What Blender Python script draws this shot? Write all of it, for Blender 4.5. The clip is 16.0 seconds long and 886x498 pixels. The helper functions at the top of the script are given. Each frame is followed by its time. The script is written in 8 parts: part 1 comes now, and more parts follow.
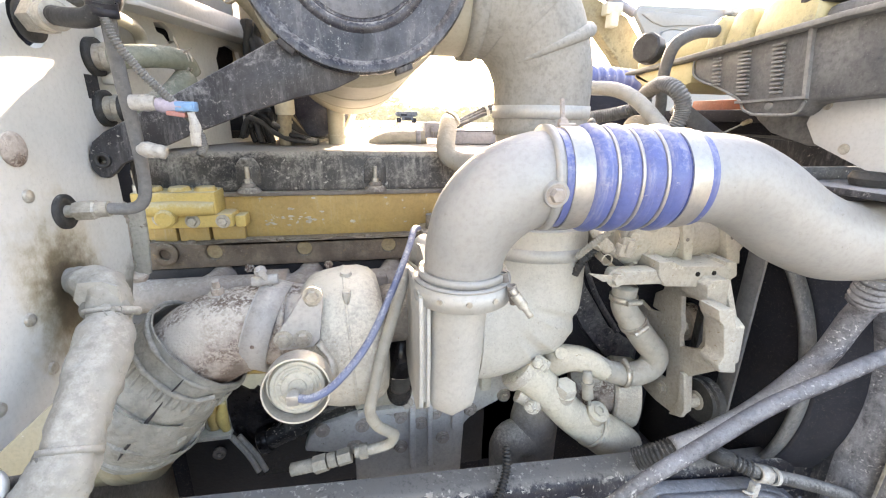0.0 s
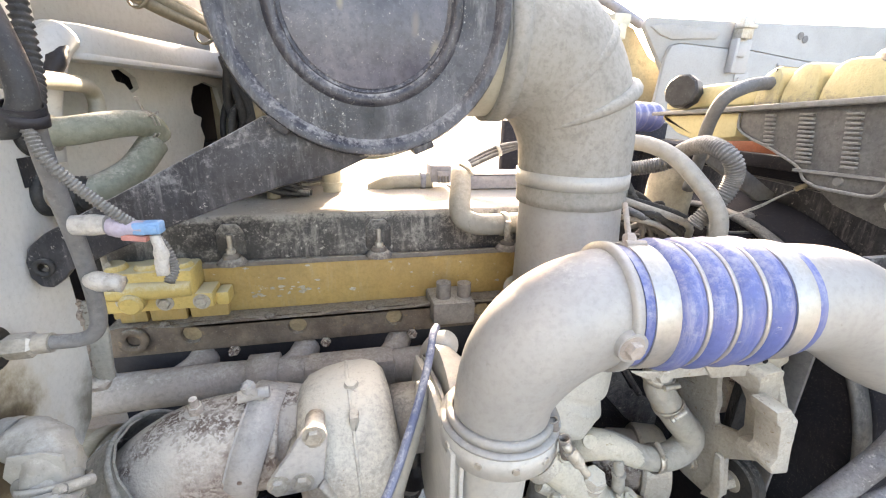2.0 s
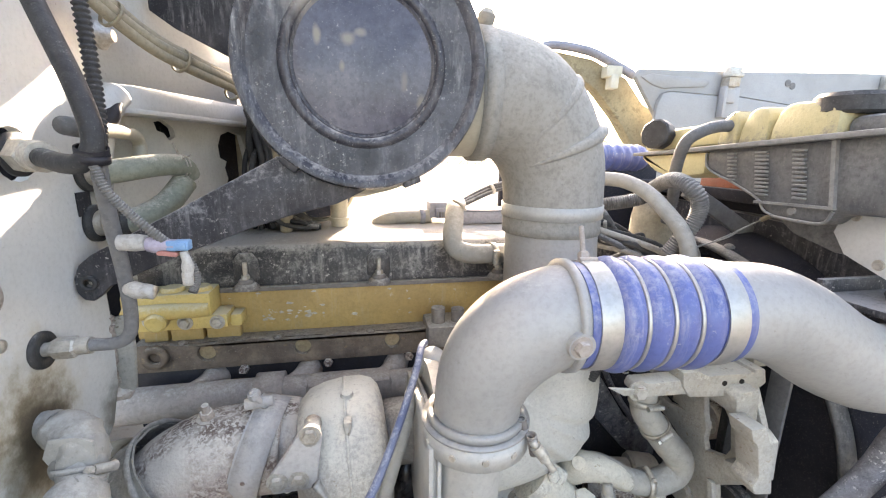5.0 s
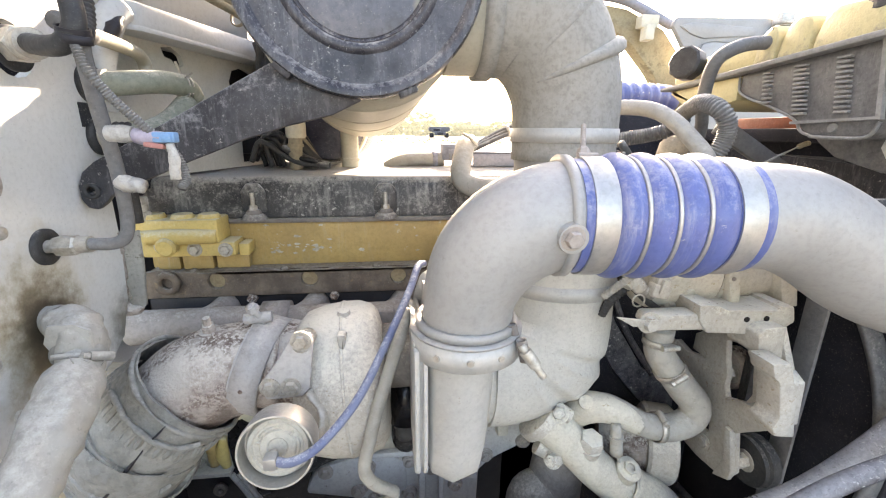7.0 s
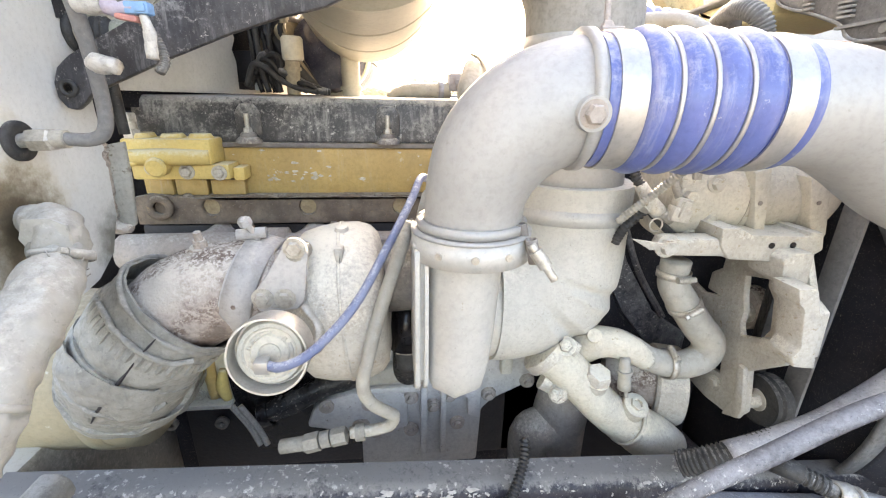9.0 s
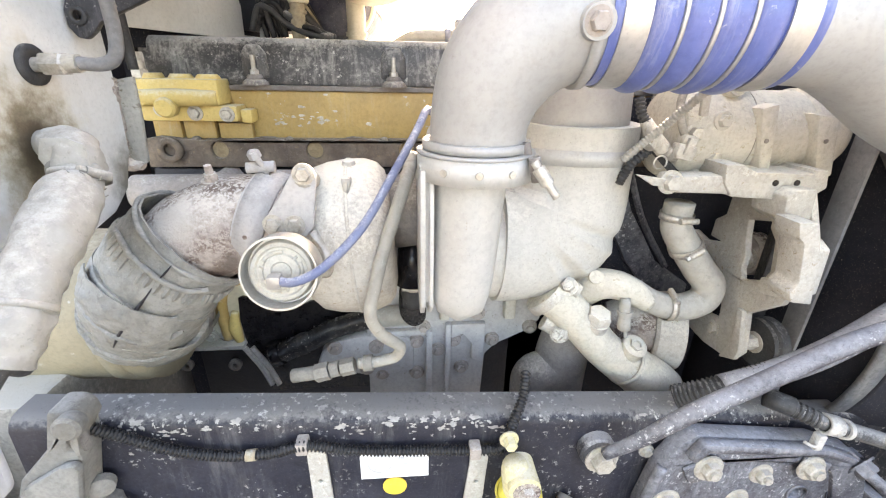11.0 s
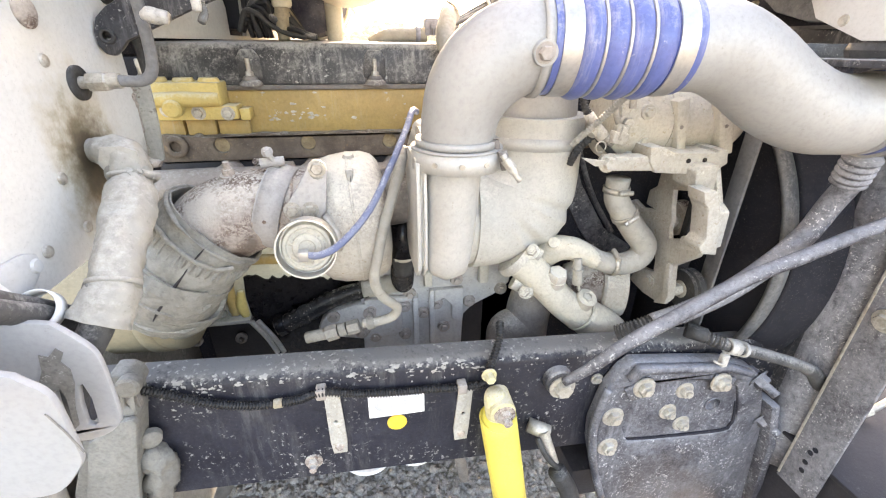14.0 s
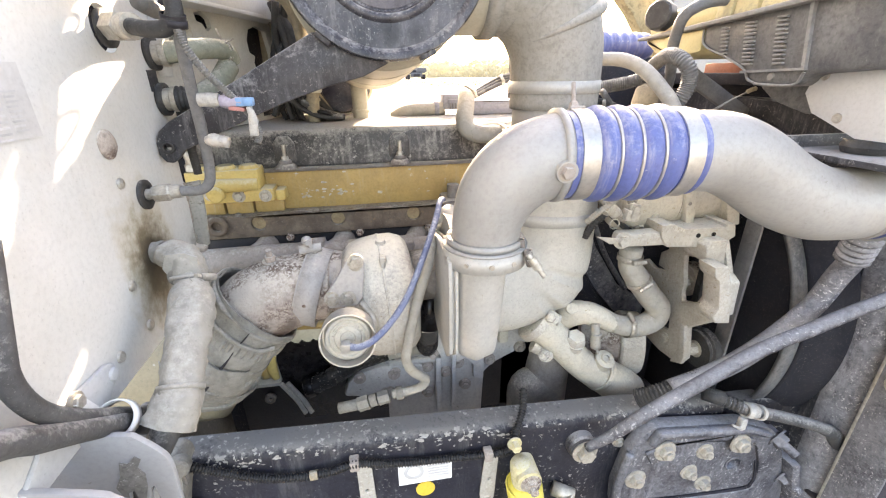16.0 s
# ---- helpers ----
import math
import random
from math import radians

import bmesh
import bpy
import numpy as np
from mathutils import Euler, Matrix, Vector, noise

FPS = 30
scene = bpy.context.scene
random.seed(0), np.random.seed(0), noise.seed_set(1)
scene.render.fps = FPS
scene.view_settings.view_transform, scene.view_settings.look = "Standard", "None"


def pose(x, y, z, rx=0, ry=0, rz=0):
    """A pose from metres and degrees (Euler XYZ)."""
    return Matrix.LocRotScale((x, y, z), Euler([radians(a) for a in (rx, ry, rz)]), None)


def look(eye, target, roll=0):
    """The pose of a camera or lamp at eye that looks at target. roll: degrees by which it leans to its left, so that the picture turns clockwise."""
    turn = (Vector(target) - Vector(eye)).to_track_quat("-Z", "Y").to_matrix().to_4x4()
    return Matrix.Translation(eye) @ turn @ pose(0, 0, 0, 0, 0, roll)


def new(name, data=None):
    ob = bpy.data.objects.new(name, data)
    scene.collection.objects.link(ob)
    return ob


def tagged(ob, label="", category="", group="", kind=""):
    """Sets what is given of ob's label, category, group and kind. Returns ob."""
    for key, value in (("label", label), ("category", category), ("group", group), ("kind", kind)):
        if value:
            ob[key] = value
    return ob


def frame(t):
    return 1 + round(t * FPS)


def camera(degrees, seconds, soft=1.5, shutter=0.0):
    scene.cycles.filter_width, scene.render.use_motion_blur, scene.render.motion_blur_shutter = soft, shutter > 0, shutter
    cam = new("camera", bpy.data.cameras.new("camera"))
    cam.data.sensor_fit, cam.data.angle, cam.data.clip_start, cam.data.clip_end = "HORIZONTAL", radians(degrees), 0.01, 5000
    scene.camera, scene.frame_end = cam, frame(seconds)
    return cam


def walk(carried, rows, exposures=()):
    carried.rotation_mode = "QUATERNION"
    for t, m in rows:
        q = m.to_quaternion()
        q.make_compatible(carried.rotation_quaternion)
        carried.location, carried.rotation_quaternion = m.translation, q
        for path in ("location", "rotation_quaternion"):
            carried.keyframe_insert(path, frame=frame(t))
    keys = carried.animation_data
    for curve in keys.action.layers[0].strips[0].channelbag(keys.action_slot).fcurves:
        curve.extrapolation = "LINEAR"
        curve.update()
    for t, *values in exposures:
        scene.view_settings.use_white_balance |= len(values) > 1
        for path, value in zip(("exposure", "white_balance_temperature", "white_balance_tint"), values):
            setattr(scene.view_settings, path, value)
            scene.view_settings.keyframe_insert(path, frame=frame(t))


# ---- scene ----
cam = camera(93.5, 16.0, soft=1.15)
METRES, EYE, TILT, LEAN, TURN = 0.88, 1.6, -17.5, -0.9, -11.0
ROWS = [
    (0.0, 0.0, 0.0, 0.0, 0.0, 0.0, -0.0),
    (0.5, -0.0318, 0.0249, 0.052, -1.08, -0.53, 0.33),
    (1.0, -0.053, 0.0661, 0.0884, -1.7, -1.14, 0.45),
    (1.5, -0.0659, 0.0936, 0.1405, -1.97, -1.52, 0.32),
    (2.0, -0.0579, 0.1213, 0.1767, -1.99, -1.5, 0.1),
    (2.5, -0.0547, 0.1341, 0.1899, -1.94, 0.13, 0.03),
    (3.0, -0.0451, 0.096, 0.2165, -1.7, 3.17, 0.54),
    (5.5, -0.0038, 0.0483, 0.1203, 0.85, 4.41, -0.22),
    (6.0, 0.0117, 0.059, 0.0935, 2.01, 3.61, -0.54),
    (6.5, 0.024, 0.0685, 0.0597, 3.21, 2.78, -0.79),
    (7.0, 0.0376, 0.0735, 0.0411, 4.2, 1.84, -0.91),
    (7.5, 0.0437, 0.0863, 0.0226, 4.75, 0.91, -1.02),
    (8.0, 0.0469, 0.0992, 0.0038, 4.95, -0.09, -1.18),
    (8.5, 0.0411, 0.1105, -0.0241, 4.97, -1.07, -1.41),
    (9.0, 0.0394, 0.1179, -0.0482, 5.03, -2.04, -1.67),
    (11.5, 0.0486, 0.0784, -0.1217, 5.91, -6.15, -1.96),
    (12.0, 0.0552, 0.0488, -0.123, 5.51, -6.63, -1.71),
    (12.5, 0.0618, 0.0217, -0.1239, 4.78, -7.07, -1.29),
    (13.0, 0.0492, 0.0024, -0.1228, 3.72, -7.51, -0.8),
    (13.5, 0.0301, -0.0204, -0.1201, 2.49, -8.08, -0.29),
    (14.0, 0.0176, -0.0528, -0.1031, 0.93, -8.52, 0.19),
    (14.5, 0.0129, -0.0708, -0.0718, 0.86, -8.05, 0.65),
    (15.0, -0.0037, -0.0827, -0.0295, 1.54, -7.32, 0.97),
    (15.5, -0.0175, -0.0941, 0.0031, 1.77, -6.36, 1.09),
    (16.0, -0.0205, -0.0948, 0.0178, 1.71, -5.39, 1.19),
]
walk(cam, [(t, pose(0, 0, EYE, TILT, LEAN, TURN) @ pose(METRES * x, METRES * y, METRES * z, 90 + pitch, roll, yaw)) for t, x, y, z, yaw, pitch, roll in ROWS],
     exposures=[(0.0, 3.27, 8200, 18), (1.5, 3.16, 8200, 18), (3.0, 3.06, 8000, 18), (5.5, 2.84, 7700, 18), (7.0, 3.04, 8000, 18), (9.0, 3.43, 8200, 18), (11.8, 3.64, 8500, 20), (12.5, 3.67, 8600, 20), (14.5, 3.44, 8600, 20), (16.0, 3.25, 8500, 20)])

# ---- world, sun ----
SUN = Vector((0.29, 1.0, 0.48)).normalized()
world = bpy.data.worlds.new("world")
scene.world = world
world.use_nodes = True
wn = world.node_tree.nodes
sky = wn.new("ShaderNodeTexSky")
sky.sky_type = "NISHITA"
sky.sun_disc = False
sky.sun_elevation = math.asin(SUN.z)
sky.sun_rotation = math.atan2(SUN.x, SUN.y)
sky.dust_density = 3.0
wn["Background"].inputs[1].default_value = 0.15
world.node_tree.links.new(sky.outputs[0], wn["Background"].inputs[0])
sun_data = bpy.data.lights.new("sun", "SUN")
sun_data.energy, sun_data.angle, sun_data.color = 3.7, radians(0.5), (1.0, 0.94, 0.84)
sun = new("sun", sun_data)
sun.matrix_world = look(SUN * 20, (0, 0, 0))


# ---- materials ----
def mat(name, color, rough=0.6, metal=0.0, second=None, spread=0.5, scale=9.0, dust=0.0, dust_color=(0.52, 0.49, 0.43),
        specks=0.0, speck_color=(0.6, 0.58, 0.52), speck_scale=90.0, bump=0.15, grain=160.0, coat=0.0, mottle=0.5, streaks=0.0, stains=(), lying=0.22, run_along=(1, 1, 0.14), grit=0.35, soft=0.0):
    """Base colour broken up by large stains and fine grain, a dust film that lies thicker on upward faces, chips or specks, and relief."""
    m = bpy.data.materials.new(name)
    m.use_nodes = True
    n, l = m.node_tree.nodes, m.node_tree.links
    b = n["Principled BSDF"]
    geo = n.new("ShaderNodeNewGeometry")
    info = n.new("ShaderNodeObjectInfo")
    off = n.new("ShaderNodeVectorMath")
    off.operation = "MULTIPLY_ADD"
    comb = n.new("ShaderNodeCombineXYZ")
    for i in range(3):
        l.new(info.outputs["Random"], comb.inputs[i])
    l.new(comb.outputs[0], off.inputs[0])
    off.inputs[1].default_value = (7, 11, 5)
    l.new(geo.outputs["Position"], off.inputs[2])

    def noise_tex(sc, detail=6.0, roughness=0.6):
        t = n.new("ShaderNodeTexNoise")
        t.inputs["Scale"].default_value, t.inputs["Detail"].default_value, t.inputs["Roughness"].default_value = sc, detail, roughness
        l.new(off.outputs[0], t.inputs["Vector"])
        return t

    def ramp(src, a, bb):
        r = n.new("ShaderNodeMapRange")
        r.inputs["From Min"].default_value, r.inputs["From Max"].default_value = a, bb
        l.new(src, r.inputs["Value"])
        return r.outputs["Result"]

    def mix(fac, c1, c2):
        x = n.new("ShaderNodeMix")
        x.data_type = "RGBA"
        if isinstance(fac, (int, float)):
            x.inputs[0].default_value = fac
        else:
            l.new(fac, x.inputs[0])
        for idx, c in ((6, c1), (7, c2)):
            if isinstance(c, tuple):
                x.inputs[idx].default_value = (*c, 1)
            else:
                l.new(c, x.inputs[idx])
        return x.outputs[2]

    big, fine = noise_tex(scale), noise_tex(grain, 3.0)
    second = second or tuple(c * 0.62 for c in color)
    col = mix(ramp(big.outputs["Fac"], 0.5 - spread * 0.3, 0.5 + spread * 0.35), color, second)
    mid = noise_tex(scale * 5.5, 7.0, 0.65)
    dark = tuple(c * 0.5 for c in color)
    mid_fac = n.new("ShaderNodeMath")
    mid_fac.operation = "MULTIPLY"
    l.new(ramp(mid.outputs["Fac"], 0.50, 0.68), mid_fac.inputs[0])
    mid_fac.inputs[1].default_value = mottle
    col = mix(mid_fac.outputs[0], col, dark)
    fine_fac = n.new("ShaderNodeMath")
    fine_fac.operation = "MULTIPLY"
    l.new(ramp(fine.outputs["Fac"], 0.45, 0.7), fine_fac.inputs[0])
    fine_fac.inputs[1].default_value = 0.6 * mottle + 0.15
    col = mix(fine_fac.outputs[0], col, dark)
    rough_src = None
    if dust > 0:
        up = n.new("ShaderNodeSeparateXYZ")
        l.new(geo.outputs["Normal"], up.inputs[0])
        wide = noise_tex(scale * 2.0, 10.0, 0.75)
        close = noise_tex(scale * 9.0 + 40.0, 8.0, 0.8)
        cloud = n.new("ShaderNodeMath")
        cloud.operation = "MULTIPLY_ADD"
        l.new(close.outputs["Fac"], cloud.inputs[0])
        cloud.inputs[1].default_value = 0.55
        half = n.new("ShaderNodeMath")
        half.operation = "MULTIPLY"
        l.new(wide.outputs["Fac"], half.inputs[0])
        half.inputs[1].default_value = 0.45
        l.new(half.outputs[0], cloud.inputs[2])
        a = n.new("ShaderNodeMath")
        a.operation = "MULTIPLY_ADD"
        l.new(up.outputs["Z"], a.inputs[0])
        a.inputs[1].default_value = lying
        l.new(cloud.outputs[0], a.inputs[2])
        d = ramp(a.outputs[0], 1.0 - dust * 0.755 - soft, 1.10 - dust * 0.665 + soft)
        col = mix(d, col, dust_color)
        rough_src = d
    def times(x, y):
        t = n.new("ShaderNodeMath")
        t.operation = "MULTIPLY"
        l.new(x, t.inputs[0])
        if isinstance(y, (int, float)):
            t.inputs[1].default_value = y
        else:
            l.new(y, t.inputs[1])
        return t.outputs[0]

    if streaks > 0:
        run = n.new("ShaderNodeVectorMath")
        run.operation = "MULTIPLY"
        l.new(off.outputs[0], run.inputs[0])
        run.inputs[1].default_value = run_along
        st_tex = noise_tex(scale * 8, 9.0, 0.72)
        l.new(run.outputs[0], st_tex.inputs["Vector"])
        patch = noise_tex(scale * 1.1, 5.0, 0.6)
        col = mix(times(times(ramp(st_tex.outputs["Fac"], 0.5, 0.72), ramp(patch.outputs["Fac"], 0.4, 0.66)), streaks), col, dust_color)
    if specks > 0:
        chip = noise_tex(speck_scale, 9.0, 0.72)
        where = noise_tex(speck_scale * 0.09, 4.0, 0.6)
        lo = 0.70 - 0.12 * specks
        col = mix(times(times(ramp(chip.outputs["Fac"], lo, lo + 0.035), ramp(where.outputs["Fac"], 0.44, 0.58)), 0.85), col, speck_color)
    if grit > 0:
        sand, pits = noise_tex(grain * 2.6, 6.0, 0.75), noise_tex(grain * 1.7 + 31.0, 5.0, 0.7)
        col = mix(times(ramp(sand.outputs["Fac"], 0.60, 0.66), grit), col, dust_color)
        col = mix(times(ramp(pits.outputs["Fac"], 0.61, 0.67), grit), col, tuple(c * 0.4 for c in color))
    for at, size, tone in stains:
        gap = n.new("ShaderNodeVectorMath")
        gap.operation = "SUBTRACT"
        l.new(geo.outputs["Position"], gap.inputs[0])
        gap.inputs[1].default_value = at
        flatten = n.new("ShaderNodeVectorMath")
        flatten.operation = "MULTIPLY"
        l.new(gap.outputs[0], flatten.inputs[0])
        flatten.inputs[1].default_value = (1 / size[0], 1 / size[0], 1 / size[1])
        far = n.new("ShaderNodeVectorMath")
        far.operation = "LENGTH"
        l.new(flatten.outputs[0], far.inputs[0])
        torn = n.new("ShaderNodeMath")
        torn.operation = "MULTIPLY_ADD"
        rag = noise_tex(38.0, 8.0, 0.65)
        l.new(rag.outputs["Fac"], torn.inputs[0])
        torn.inputs[1].default_value = 1.5
        l.new(far.outputs["Value"], torn.inputs[2])
        col = mix(times(ramp(torn.outputs[0], 1.9, 1.15), 0.85), col, tone)
    l.new(col, b.inputs["Base Color"])
    b.inputs["Metallic"].default_value = metal
    b.inputs["Specular IOR Level"].default_value = 0.3
    rr = n.new("ShaderNodeMath")
    rr.operation = "MULTIPLY_ADD"
    l.new(big.outputs["Fac"], rr.inputs[0])
    rr.inputs[1].default_value, rr.inputs[2].default_value = 0.25, rough - 0.12
    l.new(rr.outputs[0], b.inputs["Roughness"])
    if rough_src is not None:
        rm = n.new("ShaderNodeMix")
        l.new(rough_src, rm.inputs[0])
        l.new(rr.outputs[0], rm.inputs[2])
        rm.inputs[3].default_value = 0.92
        l.new(rm.outputs[0], b.inputs["Roughness"])
        if metal > 0:
            mm = n.new("ShaderNodeMix")
            l.new(rough_src, mm.inputs[0])
            mm.inputs[2].default_value, mm.inputs[3].default_value = metal, 0.0
            l.new(mm.outputs[0], b.inputs["Metallic"])
    if coat:
        b.inputs["Coat Weight"].default_value = coat
    bp = n.new("ShaderNodeBump")
    bp.inputs["Strength"].default_value, bp.inputs["Distance"].default_value = bump, 0.004
    add = n.new("ShaderNodeMath")
    add.operation = "MULTIPLY_ADD"
    l.new(big.outputs["Fac"], add.inputs[0])
    add.inputs[1].default_value = 1.5
    l.new(fine.outputs["Fac"], add.inputs[2])
    l.new(add.outputs[0], bp.inputs["Height"])
    l.new(bp.outputs[0], b.inputs["Normal"])
    return m


white_paint = mat("white_paint", (0.53, 0.54, 0.54), 0.5, mottle=0.05, second=(0.49, 0.495, 0.49), scale=5, dust=0.32, dust_color=(0.55, 0.535, 0.49), specks=0.25, speck_color=(0.3, 0.28, 0.25), speck_scale=80, bump=0.06)
firewall_paint = mat("firewall_paint", (0.615, 0.615, 0.595), 0.5, mottle=0.06, second=(0.55, 0.55, 0.52), scale=6, dust=0.32, dust_color=(0.50, 0.475, 0.42), specks=0.34, speck_color=(0.2, 0.19, 0.17), speck_scale=60, bump=0.06, streaks=0.35, stains=(((-0.37, 0.568, 1.385), (0.078, 0.115), (0.40, 0.34, 0.22)), ((-0.37, 0.570, 1.378), (0.062, 0.088), (0.13, 0.095, 0.055)), ((-0.37, 0.575, 1.392), (0.045, 0.055), (0.06, 0.045, 0.03)), ((-0.37, 0.72, 1.32), (0.05, 0.06), (0.12, 0.11, 0.08))))
dusty_white = mat("dusty_white", (0.66, 0.63, 0.52), 0.6, mottle=0.2, second=(0.5, 0.47, 0.36), scale=8, dust=0.5, bump=0.1)
recess_paint = mat("recess_paint", (0.60, 0.60, 0.56), 0.55, mottle=0.08, second=(0.53, 0.525, 0.475), scale=7, dust=0.42, dust_color=(0.52, 0.505, 0.45), specks=0.4, speck_color=(0.25, 0.22, 0.16), speck_scale=60, streaks=0.4, bump=0.08)
black_paint = mat("black_paint", (0.026, 0.026, 0.031), 0.40, second=(0.06, 0.06, 0.066), scale=14, dust=0.595, dust_color=(0.30, 0.297, 0.30), specks=0.9, speck_color=(0.42, 0.41, 0.38), speck_scale=120, streaks=0.7, mottle=0.3)
cover_paint = mat("cover_paint", (0.030, 0.030, 0.034), 0.40, second=(0.085, 0.083, 0.08), scale=11, dust=0.635, dust_color=(0.36, 0.35, 0.33), specks=1.0, speck_color=(0.48, 0.47, 0.43), speck_scale=110, streaks=0.8, mottle=0.4, grit=0.5)
edge_dust = mat("edge_dust", (0.37, 0.36, 0.325), 0.75, second=(0.29, 0.28, 0.25), scale=14, dust=0.5, dust_color=(0.43, 0.415, 0.37), specks=1.0, speck_color=(0.13, 0.10, 0.07), speck_scale=80, mottle=0.35, bump=0.3)
rail_paint = mat("rail_paint", (0.012, 0.0125, 0.020), 0.42, second=(0.03, 0.031, 0.042), scale=7, dust=0.42, dust_color=(0.175, 0.17, 0.165), specks=1.1, speck_color=(0.42, 0.41, 0.38), speck_scale=90, streaks=0.6, lying=0.36)
# Dust film raised a little to stand for lens flare as well.
filter_paint = mat("filter_paint", (0.024, 0.024, 0.032), 0.26, second=(0.085, 0.085, 0.098), scale=13, dust=0.545, dust_color=(0.33, 0.325, 0.325), specks=0.75, speck_color=(0.46, 0.45, 0.42), speck_scale=260, streaks=0.6, mottle=0.3, grit=0.5, stains=(((-0.065, 0.66, 1.90), (0.03, 0.04), (0.24, 0.22, 0.20)), ((0.01, 0.66, 1.70), (0.02, 0.02), (0.01, 0.01, 0.013)), ((0.05, 0.66, 1.70), (0.016, 0.018), (0.012, 0.012, 0.016)), ((-0.12, 0.66, 1.84), (0.012, 0.05), (0.012, 0.012, 0.016))))
yellow_paint = mat("yellow_paint", (0.47, 0.325, 0.125), 0.5, second=(0.36, 0.245, 0.10), scale=9, dust=0.47, dust_color=(0.44, 0.39, 0.28), specks=0.7, speck_color=(0.56, 0.55, 0.50), speck_scale=60, streaks=0.85, mottle=0.3)
yellow_bright = mat("yellow_bright", (0.60, 0.45, 0.16), 0.5, second=(0.52, 0.39, 0.15), scale=14, dust=0.55, dust_color=(0.62, 0.55, 0.36), mottle=0.15, specks=0.4, speck_color=(0.34, 0.25, 0.12), speck_scale=60, lying=0.3)
rusty_yellow = mat("rusty_yellow", (0.30, 0.20, 0.11), 0.75, second=(0.13, 0.085, 0.06), spread=0.8, scale=16, dust=0.46, dust_color=(0.40, 0.355, 0.29), bump=0.4, specks=1.0, speck_color=(0.07, 0.045, 0.035), speck_scale=60, streaks=0.5)
flange_rust = mat("flange_rust", (0.20, 0.155, 0.115), 0.75, second=(0.085, 0.066, 0.055), spread=0.55, scale=26, dust=0.50, dust_color=(0.33, 0.30, 0.255), bump=0.5, grain=110, specks=0.75, speck_color=(0.27, 0.185, 0.10), speck_scale=80, mottle=0.6, grit=0.5)
rust = mat("rust", (0.46, 0.40, 0.35), 0.9, second=(0.36, 0.31, 0.27), scale=13, dust=0.52, dust_color=(0.56, 0.52, 0.46), specks=1.95, speck_color=(0.10, 0.058, 0.045), speck_scale=190, bump=0.7, mottle=0.5, lying=0.36, stains=(((-0.262, 0.605, 1.285), (0.030, 0.024), (0.46, 0.43, 0.38)), ((-0.235, 0.60, 1.205), (0.05, 0.016), (0.075, 0.042, 0.032)), ((-0.20, 0.61, 1.225), (0.02, 0.03), (0.16, 0.13, 0.115))))
iron = mat("iron", (0.24, 0.22, 0.2), 0.75, second=(0.15, 0.13, 0.12), scale=16, dust=0.52, dust_color=(0.44, 0.41, 0.36), bump=0.35)
dusty_iron = mat("dusty_iron", (0.44, 0.42, 0.375), 0.85, second=(0.36, 0.335, 0.295), scale=14, dust=0.6, dust_color=(0.625, 0.60, 0.52), specks=0.85, speck_color=(0.25, 0.19, 0.13), speck_scale=110, bump=0.4, mottle=0.35)
cast_alu = mat("alu", (0.48, 0.475, 0.45), 0.58, 0.25, mottle=0.14, second=(0.38, 0.375, 0.35), scale=8, dust=0.43, dust_color=(0.57, 0.55, 0.49), bump=0.08, specks=0.25, speck_color=(0.3, 0.28, 0.24), speck_scale=70)
alu = mat("alu", (0.385, 0.38, 0.365), 0.55, 0.3, mottle=0.12, second=(0.325, 0.32, 0.308), spread=0.8, scale=11, dust=0.40, dust_color=(0.48, 0.465, 0.425), bump=0.04, grit=0.16, specks=0.5, speck_color=(0.24, 0.23, 0.21), speck_scale=60)
steel = mat("steel", (0.50, 0.49, 0.465), 0.42, 0.8, second=(0.43, 0.42, 0.395), scale=20, dust=0.46, bump=0.03, dust_color=(0.42, 0.405, 0.36), mottle=0.12, grit=0.2)
zinc = mat("zinc", (0.55, 0.53, 0.48), 0.5, 0.6, second=(0.4, 0.36, 0.3), scale=40, dust=0.45)
# Paler upward faces stand for dust and for sun sheen on the hose.
blue_hose = mat("blue_hose", (0.105, 0.135, 0.33), 0.36, mottle=0.2, second=(0.07, 0.10, 0.27), scale=8, dust=0.565, soft=0.05, dust_color=(0.42, 0.425, 0.47), specks=0.6, speck_color=(0.52, 0.52, 0.52), speck_scale=55, bump=0.04, lying=0.12, streaks=0.7, run_along=(1, 0.12, 0.12), coat=0.3, grit=0.12)
blue_tube = mat("blue_tube", (0.10, 0.125, 0.22), 0.35, second=(0.18, 0.20, 0.27), scale=20, dust=0.47, dust_color=(0.47, 0.48, 0.52), mottle=0.15, grit=0.3, coat=0.3)
rubber = mat("rubber", (0.03, 0.03, 0.031), 0.55, second=(0.06, 0.06, 0.06), scale=20, dust=0.44, dust_color=(0.24, 0.235, 0.22), specks=0.4, speck_color=(0.3, 0.3, 0.28), speck_scale=220)
dusty_rubber = mat("dusty_rubber", (0.3, 0.28, 0.25), 0.85, second=(0.2, 0.19, 0.17), scale=8, dust=0.62, dust_color=(0.42, 0.4, 0.35), bump=0.2)
sleeve = mat("sleeve", (0.35, 0.337, 0.30), 0.6, second=(0.28, 0.268, 0.24), scale=10, dust=0.5, dust_color=(0.43, 0.415, 0.375), bump=0.5, grain=60, specks=0.6, speck_color=(0.27, 0.24, 0.19), speck_scale=120, mottle=0.25)
wrap = mat("wrap", (0.30, 0.295, 0.27), 0.6, 0.15, second=(0.23, 0.225, 0.205), scale=12, dust=0.5, dust_color=(0.42, 0.405, 0.365), bump=0.9, grain=75, specks=0.35, speck_color=(0.12, 0.115, 0.10), speck_scale=140, mottle=0.5, streaks=0.45, grit=0.45)
